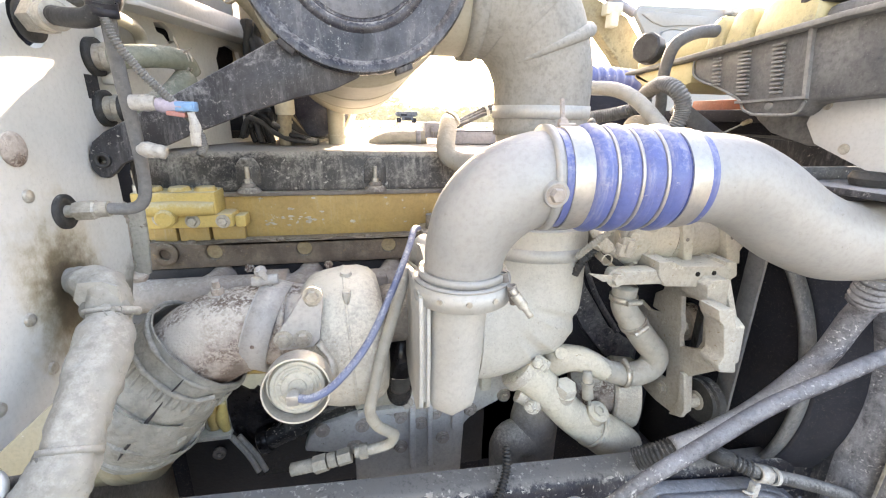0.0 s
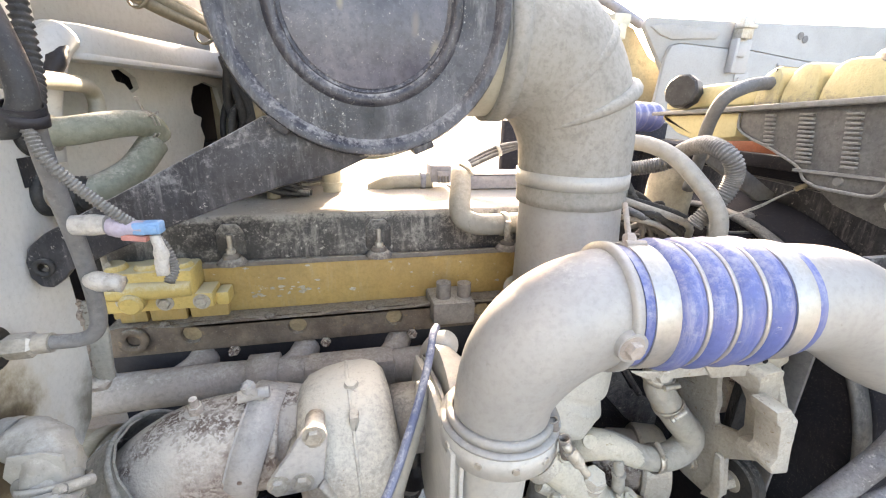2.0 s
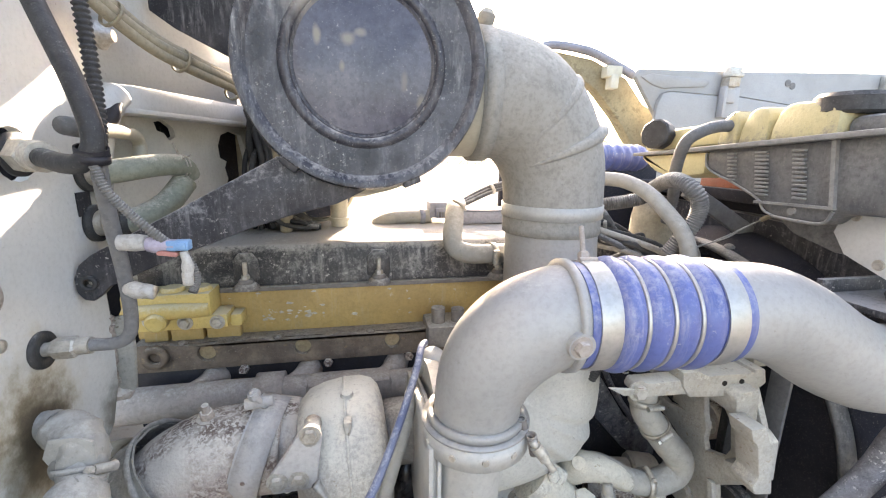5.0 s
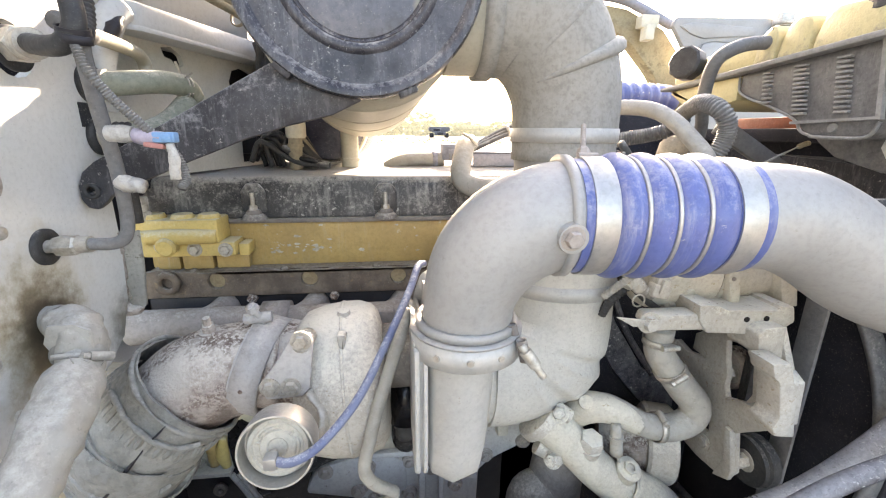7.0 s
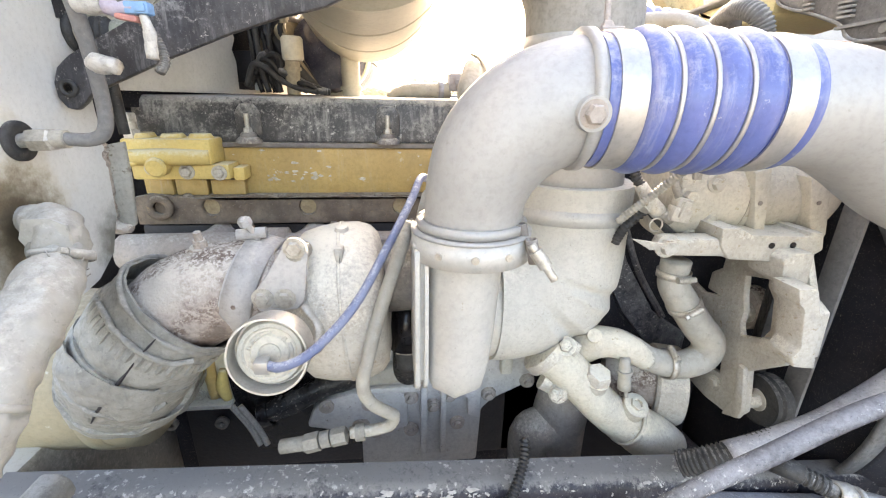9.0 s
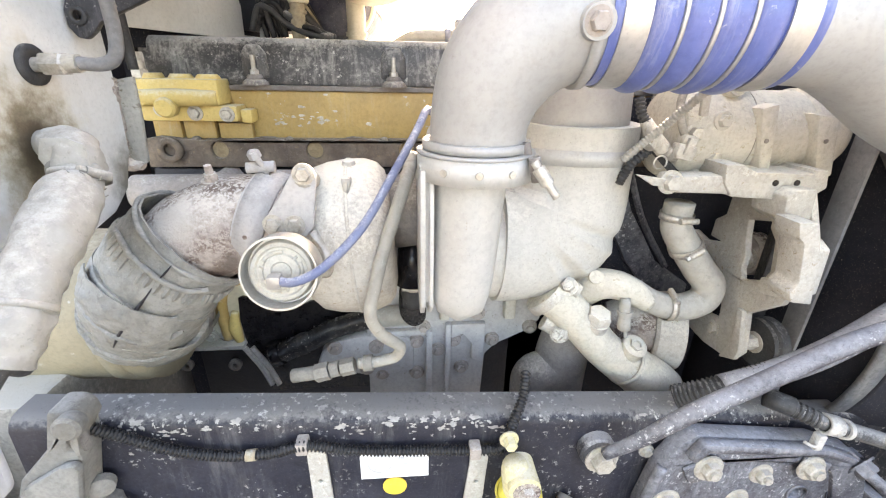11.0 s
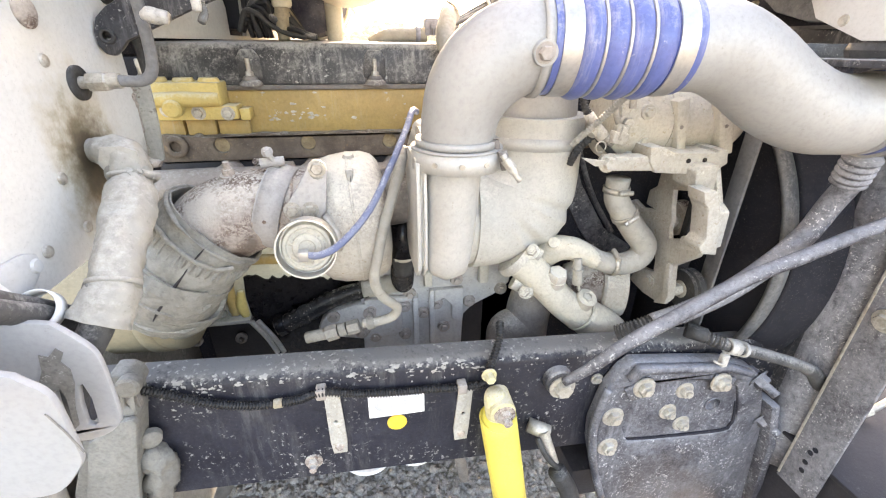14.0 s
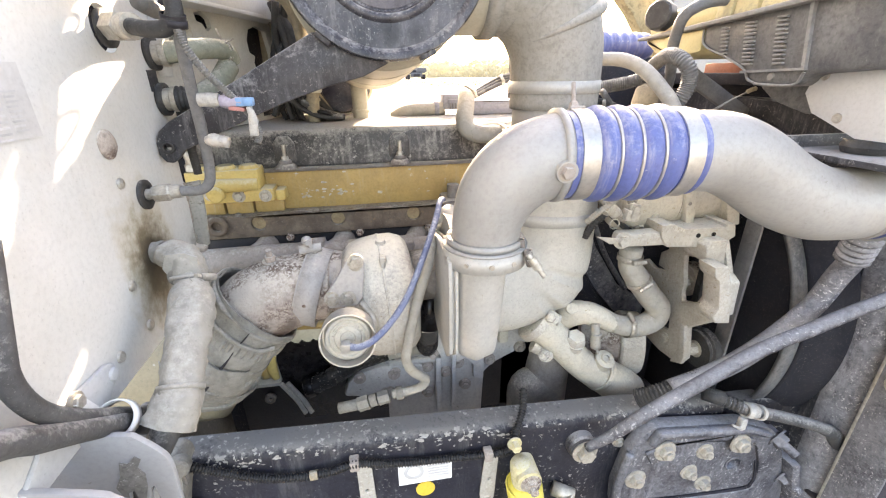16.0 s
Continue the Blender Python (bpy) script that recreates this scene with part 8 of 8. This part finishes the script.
# Near-black tube laid in the crease in place of its shade.
part("groove", tube([(0.527, 0.5005, 0.738), (0.548, 0.5005, 0.7285), (0.66, 0.5005, 0.7175), (0.785, 0.5005, 0.7105), (0.803, 0.5005, 0.724), (0.806, 0.5005, 0.745), (0.79, 0.5005, 0.80)], [0.001, 0.003, 0.0035, 0.004, 0.0035, 0.003, 0.001], 8), void_black, pl, "dark tube standing in for shade along the pocket's edge")
part("top_lip", prism([(0.482, 0.928), (0.50, 0.962), (0.715, 0.935), (0.785, 0.905), (0.78, 0.892), (0.715, 0.918), (0.512, 0.942), (0.495, 0.92)], 0.476, 0.4955, "y", bev=0.006), dusty_black, pl)
part("left_lip", tube([(0.452, 0.493, 0.90), (0.443, 0.492, 0.86), (0.437, 0.492, 0.80), (0.444, 0.492, 0.74), (0.462, 0.492, 0.66), (0.50, 0.492, 0.55)], 0.009, 10), dusty_black, pl)
part("raised_pad", prism([(0.487, 0.895), (0.523, 0.915), (0.56, 0.903), (0.545, 0.868), (0.505, 0.862)], 0.488, 0.4955, "y", bev=0.003), dusty_black, pl)
part("raised_pad", prism([(0.70, 0.905), (0.755, 0.885), (0.745, 0.850), (0.695, 0.86)], 0.488, 0.4955, "y", bev=0.003), dusty_black, pl)
for x, z, y, r in ((0.529, 0.898, 0.488, 0.0165), (0.715, 0.882, 0.488, 0.0165), (0.645, 0.858, 0.5025, 0.014), (0.619, 0.80, 0.5025, 0.014), (0.665, 0.755, 0.5025, 0.014), (0.479, 0.818, 0.495, 0.0165), (0.484, 0.725, 0.495, 0.0165)):
    part("bolt", join(hexbolt((x, y, z), (0, -1, 0.05), r, 0.014), lathe([(0, 0.014), (r * 0.55, 0.014), (r * 0.5, 0.019), (0, 0.019)], (x, y, z), (0, -1, 0.05), 12), lathe([(0, 0), (r * 1.5, 0), (r * 1.42, 0.003), (0, 0.003)], (x, y, z), (0, -1, 0.05), 24)), zinc, pl)
part("gusset", prism([(0.86, 0.80), (0.885, 0.80), (0.93, 0.66), (0.97, 0.40), (0.945, 0.40), (0.905, 0.66)], 0.470, 0.52, "y", bev=0.006), dusty_black, pl, "thick side flange")
for x, z in ((0.822, 0.868), (0.882, 0.735)):
    part("stud", join(tube([(x, 0.52, z), (x + 0.022, 0.462, z - 0.022)], 0.010, 14), hexbolt((x + 0.004, 0.50, z - 0.004), (0.35, -1, -0.35), 0.018, 0.018), lathe([(0, 0), (0.022, 0), (0.02, 0.004), (0, 0.004)], (x + 0.003, 0.503, z - 0.003), (0.35, -1, -0.35), 20)), dusty_black, pl)
t = thing("brake_tube", (0.85, 0.5, 0.9), "dusty ribbed tube clipped along the plate", "pipe")
part("sheath", tube([(0.645, 0.525, 1.000), (0.67, 0.50, 0.992), (0.70, 0.482, 0.985), (0.76, 0.474, 0.968), (0.827, 0.470, 0.943), (0.88, 0.468, 0.920), (0.915, 0.467, 0.898)], 0.0125, 14, ribs=(0.0058, 0.0022)), hose_dust, t, "dusty ribbed sheath")
part("elbow_sleeve", tube([(0.895, 0.468, 0.912), (0.925, 0.467, 0.892), (0.950, 0.467, 0.862), (0.972, 0.467, 0.825), (0.990, 0.468, 0.785), (1.010, 0.469, 0.738)], [0.0135, 0.0155, 0.017, 0.017, 0.0165, 0.016], 18, rough=0.0008), hose_dust, t, "dusty rubber elbow sleeve")
part("black_end", join(tube([(0.63, 0.532, 1.0), (0.66, 0.51, 0.996)], 0.016, 14), tube([(0.655, 0.512, 0.996), (0.685, 0.49, 0.989)], 0.0145, 14, ribs=(0.008, 0.002))), rubber, t)
part("tie", join(disc_ring(0.0125, 0.0165, -0.012, 0.012, (0.70, 0.482, 0.985), (1, -0.1, -0.25)), disc_ring(0.0125, 0.016, -0.004, 0.004, (0.722, 0.478, 0.979), (1, 0, -0.3)), box(0.676, 0.690, 0.468, 0.482, 0.945, 0.975, 0.003), tube([(0.69, 0.475, 0.97), (0.675, 0.47, 0.955), (0.655, 0.47, 0.965)], 0.0025, 8)), clear_dirty, t, "crumpled pale plastic tie")
part("end", tube([(1.012, 0.469, 0.735), (1.03, 0.469, 0.722), (1.068, 0.468, 0.713), (1.112, 0.468, 0.727), (1.171, 0.468, 0.745), (1.25, 0.468, 0.80)], 0.0075, 12), zinc, t)
for x, z in ((1.085, 0.717), (1.14, 0.735)):
    part("end_nut", lathe([(0, 0), (0.013, 0), (0.013, 0.018), (0, 0.018)], (x, 0.468, z), (0.9, 0, 0.3), 6), zinc, t)

t = thing("shock_wiring", (0.32, 0.47, 0.8), "black valve and cable under the rail", "cable")
part("valve", join(tube([(0.30, 0.52, 0.80), (0.34, 0.50, 0.79)], 0.016, 14), tube([(0.325, 0.50, 0.80), (0.35, 0.48, 0.72)], 0.012, 12)), zinc, t)
part("cable", tube([(0.31, 0.49, 0.79), (0.33, 0.47, 0.75), (0.37, 0.46, 0.70), (0.40, 0.45, 0.6)], 0.006, 8), rubber, t)
part("boot", tube([(0.35, 0.46, 0.72), (0.38, 0.45, 0.66), (0.40, 0.44, 0.58)], 0.02, 14), rubber, t)

# ---- left: cab mount casting, battery box plates, hoses ----
cm = thing("cab_mount", (-0.43, 0.5, 0.9), "dust-coated cast cab mount bolted to the rail", "bracket")
part("casting", prism([(-0.409, 1.075), (-0.385, 1.074), (-0.375, 1.062), (-0.373, 1.045), (-0.383, 1.032), (-0.391, 1.017), (-0.388, 0.995), (-0.392, 0.982), (-0.409, 0.915), (-0.426, 0.847), (-0.448, 0.789), (-0.47, 0.70), (-0.57, 0.70), (-0.535, 0.83), (-0.48, 0.957), (-0.43, 1.01)], 0.488, 0.53, "y", [[(-0.399, 1.035), (-0.389, 1.033), (-0.394, 1.005), (-0.404, 1.008)]], 0.005), mount_dust, cm)
part("slot_floor", box(-0.41, -0.385, 0.495, 0.505, 1.0, 1.04, 0), iron, cm)
part("pin", lathe([(0, 0), (0.015, 0), (0.017, 0.004), (0.017, 0.018), (0.013, 0.022), (0, 0.023)], (-0.379, 0.49, 1.06), (0.1, -1, 0.1), 20), mount_dust, cm)
part("face_plate", prism([(-0.466, 0.957), (-0.45, 0.968), (-0.41, 0.993), (-0.393, 0.996), (-0.386, 0.988), (-0.409, 0.90), (-0.431, 0.81), (-0.455, 0.70), (-0.55, 0.70), (-0.509, 0.83)], 0.473, 0.4875, "y", bev=0.005), mount_dust, cm, "broad flat dusty face of the mount")
part("bump", lathe([(0, 0), (0.018, 0), (0.017, 0.012), (0.008, 0.018), (0, 0.018)], (-0.403, 0.515, 0.915), (0.5, -1, 0), 16), mount_dust, cm)
part("lump", crumple(tube([(-0.428, 0.515, 0.88), (-0.408, 0.512, 0.865), (-0.41, 0.512, 0.82), (-0.43, 0.512, 0.76)], [0.012, 0.022, 0.024, 0.018], 24, rough=0.006), 0.014, 34), mount_dust, cm)
sb = thing("step_box", (-0.7, 0.7, 0.85), "dust-grey tread box beside the frame", "step")
# Body runs back far enough to close a bright gap to the yard.
part("body", box(-1.3, -0.50, 0.56, 1.45, 0.35, 1.02, 0.01), dusty_rubber, sb)
part("front_skin", box(-1.3, -0.56, 0.49, 0.50, 0.35, 0.99, 0.006), mount_dust, sb)
part("stand_off", box(-1.2, -0.62, 0.50, 0.56, 0.6, 0.9, 0.004), iron, sb)
part("hanging_hose", tube([(-0.50, 0.44, 1.0), (-0.515, 0.45, 0.92), (-0.53, 0.455, 0.84), (-0.55, 0.46, 0.74)], 0.012, 12), dusty_rubber, sb)
bt = thing("beige_tank", (-0.7, 0.75, 1.06), "dusty tan cylindrical casing behind the hoses", "tank")
part("shell", tube([(-1.2, 0.75, 1.105), (-0.45, 0.75, 1.085), (-0.40, 0.75, 1.085)], [0.133, 0.133, 0.133], 48, n=2), tan_dust, bt)
part("end_cap", lathe([(0, 0.05), (0.04, 0.047), (0.09, 0.03), (0.12, 0.01), (0.126, -0.01), (0, -0.01)], (-0.40, 0.75, 1.085), (1, 0, 0), 48), tan_dust, bt)
part("seam_band", disc_ring(0.131, 0.1365, -0.012, 0.012, (-0.42, 0.75, 1.085), (1, 0, 0), 64), tan_dust, bt, "crimped seam band")


def rounded(pts):
    """Cut each corner of an outline twice, so that it reads as a radius."""
    for _ in range(2):
        pts = [q for a, b in zip(pts, pts[1:] + pts[:1]) for q in ((a[0] * 0.75 + b[0] * 0.25, a[1] * 0.75 + b[1] * 0.25), (a[0] * 0.25 + b[0] * 0.75, a[1] * 0.25 + b[1] * 0.75))]
    return pts


t = thing("step_plate", (-0.33, 0.32, 1.2), "white painted steel hinge plate with worn slots", "bracket")
part("plate", prism(rounded([(-0.322, 1.29), (-0.301, 1.266), (-0.286, 1.244), (-0.285, 1.222), (-0.289, 1.152), (-0.293, 1.141), (-0.311, 1.126), (-0.342, 1.121)] + [(-0.36, 1.14), (-0.50, 1.16), (-0.50, 1.27)]), 0.32, 0.328, "y", [[(-0.338, 1.2), (-0.331, 1.202), (-0.33, 1.187), (-0.336, 1.15), (-0.344, 1.14), (-0.344, 1.158), (-0.341, 1.182)], [(-0.315, 1.201), (-0.311, 1.203), (-0.309, 1.183), (-0.313, 1.149), (-0.318, 1.144), (-0.324, 1.147), (-0.321, 1.175)]], 0.002), plate_white, t)
part("scuff", prism([(-0.335, 1.247), (-0.327, 1.244), (-0.318, 1.253), (-0.313, 1.247), (-0.319, 1.236), (-0.314, 1.226), (-0.316, 1.208), (-0.326, 1.176), (-0.331, 1.149), (-0.345, 1.137), (-0.344, 1.179), (-0.345, 1.199), (-0.348, 1.21), (-0.339, 1.227)], 0.3188, 0.3198, "y", [[(-0.338, 1.2), (-0.331, 1.202), (-0.33, 1.187), (-0.336, 1.15), (-0.344, 1.14), (-0.344, 1.158), (-0.341, 1.182)]]), scuffed, t, "bare scuffed patch round the slot")
t = thing("front_step_plate", (-0.33, 0.25, 1.2), "bright white painted steel hinge plate", "bracket")
part("plate", prism(rounded([(-0.307, 1.281), (-0.298, 1.269), (-0.285, 1.257), (-0.282, 1.236), (-0.284, 1.174), (-0.287, 1.164), (-0.309, 1.136), (-0.327, 1.127)] + [(-0.36, 1.13), (-0.50, 1.15), (-0.50, 1.33)]), 0.25, 0.258, "y", bev=0.002), plate_white, t)
part("edge_chip", prism([(-0.291, 1.232), (-0.284, 1.21), (-0.278, 1.182), (-0.2795, 1.182), (-0.286, 1.212), (-0.293, 1.234)], 0.2485, 0.2497, "y"), scuffed, t, "chipped edge")
t = thing("cab_hoses", (-0.38, 0.36, 1.28), "pair of black rubber hoses in a clip", "hose")
part("hose", tube([(-0.345, 0.30, 1.52), (-0.345, 0.272, 1.439), (-0.345, 0.264, 1.41), (-0.345, 0.269, 1.38), (-0.346, 0.286, 1.35), (-0.346, 0.318, 1.315), (-0.347, 0.354, 1.284), (-0.35, 0.40, 1.243), (-0.38, 0.46, 1.20)], 0.0095, 16), hose_dust, t)
part("hose", tube([(-0.35, 0.12, 1.44), (-0.347, 0.234, 1.368), (-0.345, 0.264, 1.343), (-0.344, 0.298, 1.317), (-0.344, 0.332, 1.29), (-0.345, 0.358, 1.268), (-0.35, 0.40, 1.225), (-0.38, 0.46, 1.17)], 0.0125, 16), hose_dust, t, "braided black hose")
part("clip", join(disc_ring(0.0205, 0.0225, -0.007, 0.007, (-0.346, 0.356, 1.276), (0.02, 1, -0.95), 40), prism([(0.325, 1.327), (0.338, 1.327), (0.352, 1.30), (0.34, 1.292)], FW + 0.012, FW + 0.015, "x")), sticker, t, "pale metal hose clip")
part("bolt", hexbolt((FW + 0.010, 0.333, 1.325), (1, 0, 0), 0.008, 0.006), zinc, t)
part("strap_plate", prism([(0.22, 1.275), (0.31, 1.33), (0.395, 1.325), (0.41, 1.318), (0.41, 1.30), (0.385, 1.285), (0.36, 1.275)], FW, FW + 0.006, "x", bev=0.002), white_paint, t, "white bolted corner plate")
part("rivet", lathe([(0, 0), (0.0085, 0), (0.007, 0.003), (0, 0.004)], (FW + 0.006, 0.401, 1.307), (1, 0, 0), 16), white_paint, t)

# ---- underside and beyond ----
# Added out of view to keep low sun off the gravel.
solo("far_skirt", box(-1.2, 1.1, 1.62, 1.65, 0.06, 0.74, 0.01), dark_metal, "unseen dark panel added to shade the gravel", "panel")
solo("far_rail", box(-0.9, 0.9, 1.42, 1.5, 0.74, 1.02, 0.006), dark_metal, "far frame rail beyond the engine", "frame rail")
fx = thing("front_crossmember", (1.2, 0.5, 0.6), "dark dusty front cross member and hoses", "cross member")
part("beam", box(0.95, 1.7, 0.28, 0.62, 0.30, 0.70, 0.02), dark_metal, fx)
part("flange", box(0.93, 1.7, 0.26, 0.64, 0.70, 0.712, 0.003), dark_metal, fx)
part("ribbed_hose", tube([(1.02, 0.25, 0.72), (1.10, 0.24, 0.70), (1.22, 0.25, 0.73), (1.4, 0.26, 0.74)], 0.022, 14, ribs=(0.012, 0.004)), rubber, fx)
part("tube", tube([(0.96, 0.27, 0.78), (1.1, 0.25, 0.76), (1.3, 0.25, 0.80)], 0.012, 10), hose_dust, fx)
solo("axle_beam", box(0.5, 1.6, 0.62, 0.74, 0.34, 0.46, 0.02), dark_metal, "dark steel front axle beam", "axle")
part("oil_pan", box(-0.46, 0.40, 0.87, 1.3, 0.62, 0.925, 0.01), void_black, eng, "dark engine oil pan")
solo("brown_strut", tube([(0.16, 0.60, 0.74), (0.20, 0.72, 0.48), (0.25, 0.85, 0.2), (0.28, 0.95, 0.03)], 0.017, 12), iron, "brown rusted strut below the rail", "strut")
# Two white discs added where pale patches show on the gravel.
solo("white_plate", lathe([(0, 0), (0.10, 0), (0.105, 0.006), (0.10, 0.02), (0, 0.022)], (-0.08, 1.13, 0.02), (0, 0.0, 1), 40), sticker, "white disc standing in for a pale patch on gravel", "plate")
solo("white_plate", lathe([(0, 0), (0.09, 0), (0.095, 0.006), (0.09, 0.02), (0, 0.022)], (0.11, 1.13, 0.02), (0, 0.0, 1), 40), sticker, "white disc standing in for a pale patch on gravel", "plate")
pebble = []
for k in range(6):
    bm = bmesh.new()
    bmesh.ops.create_icosphere(bm, subdivisions=1, radius=1)
    for v in bm.verts:
        v.co = v.co * (1 + 0.55 * noise.noise(v.co * 1.3 + Vector((k * 9, 0, 0))))
        v.co.z *= 0.7
    pebble.append([(tuple(v.co)) for v in bm.verts])
    faces = [[v.index for v in f.verts] for f in bm.faces]
    bm.free()
vs, fs = [], []
rng = random.Random(4)
for k in range(24000):
    x, y = rng.uniform(-0.6, 1.3), rng.uniform(0.50, 1.9)
    s = rng.uniform(0.004, 0.011) * (1.7 if rng.random() < 0.1 else 1)
    w = rng.uniform(0, 6.28)
    c, d = math.cos(w) * s, math.sin(w) * s
    n0 = len(vs)
    vs += [(x + px * c - py * d, y + px * d + py * c, s * 0.45 + pz * s) for px, py, pz in pebble[k % 6]]
    fs += [[n0 + i for i in f] for f in faces]
me = bpy.data.meshes.new("gravel")
me.from_pydata(vs, [], fs)
me.materials.append(gravel_mat)
tagged(new("gravel", me), "loose grey and white gravel under the truck", "gravel", kind="stuff")

# ---- far distance ----
rng = random.Random(21)
vs, fs = [], []
for k in range(420):
    w = radians(rng.uniform(-25, 45))
    far = rng.uniform(170, 230)
    x, y, top = far * math.sin(w), far * math.cos(w), rng.uniform(3.0, 6.5) * (1.5 if 0.0 < math.degrees(w) < 6 else 1.0)
    for j in range(9):
        cx, cy, cz = x + rng.uniform(-3, 3), y + rng.uniform(-3, 3), rng.uniform(0.3, top)
        r = rng.uniform(0.7, 1.6)
        n0 = len(vs)
        ico = pebble[(k + j) % 6]
        vs += [(cx + a * r, cy + b * r, cz + c * r) for a, b, c in ico]
        fs += [[n0 + i for i in f] for f in faces]
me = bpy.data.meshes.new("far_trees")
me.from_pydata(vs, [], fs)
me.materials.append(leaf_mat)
tagged(new("far_trees", me), "trees at the far edge, paled and lit for haze", "trees", kind="stuff")
vs, fs = [], []
for k in range(3000):
    w = radians(rng.uniform(-25, 30))
    far = rng.uniform(60, 130)
    x, y, h = far * math.sin(w), far * math.cos(w), rng.uniform(0.1, 0.3)
    q = rng.uniform(0, 6.28)
    n0 = len(vs)
    vs += [(x - 0.12 * math.cos(q), y - 0.12 * math.sin(q), 0), (x + 0.12 * math.cos(q), y + 0.12 * math.sin(q), 0), (x + rng.uniform(-0.1, 0.1), y + rng.uniform(-0.1, 0.1), h)]
    fs.append((n0, n0 + 1, n0 + 2))
me = bpy.data.meshes.new("dry_grass")
me.from_pydata(vs, [], fs)
me.materials.append(grass_mat)
tagged(new("dry_grass", me), "tufts of dry yellow grass in the yard", "grass", kind="stuff")
TD = 128.0
TX0 = 14.2
tr = thing("far_truck", (TX0, TD, 0), "distant blue-grey haul truck facing the yard", "truck")
part("dump_body", prism([(TX0 - 3.2, 2.2), (TX0 - 2.9, 3.1), (TX0 + 2.9, 3.1), (TX0 + 3.2, 2.2), (TX0 + 2.4, 1.7), (TX0 - 2.4, 1.7)], TD + 0.6, TD + 5.0, "y", bev=0.08), far_grey, tr)
part("cab", join(box(TX0 - 2.2, TX0 + 0.2, TD - 0.6, TD + 0.6, 1.4, 2.7, 0.1), box(TX0 - 1.6, TX0 + 1.6, TD - 1.2, TD + 0.4, 0.7, 1.7, 0.1)), far_grey, tr, "pale blue-grey cab and bonnet")
part("cab_window", box(TX0 - 1.9, TX0 - 0.1, TD - 0.66, TD - 0.55, 1.9, 2.5, 0.02), void_black, tr)
part("grille", box(TX0 - 0.9, TX0 + 0.9, TD - 1.26, TD - 1.15, 0.8, 1.5, 0.02), dark_metal, tr)
for x in (-2.2, 2.2):
    part("wheel", lathe([(0, 0), (0.6, 0), (0.65, 0.08), (0.65, 0.7), (0, 0.7)], (TX0 + x - 0.35, TD, 0.65), (1, 0, 0), 20), void_black, tr)
for x in (-2.3, 2.3):
    part("wheel", lathe([(0, 0), (0.6, 0), (0.65, 0.08), (0.65, 1.0), (0, 1.0)], (TX0 + x - 0.5, TD + 3.4, 0.65), (1, 0, 0), 20), void_black, tr)
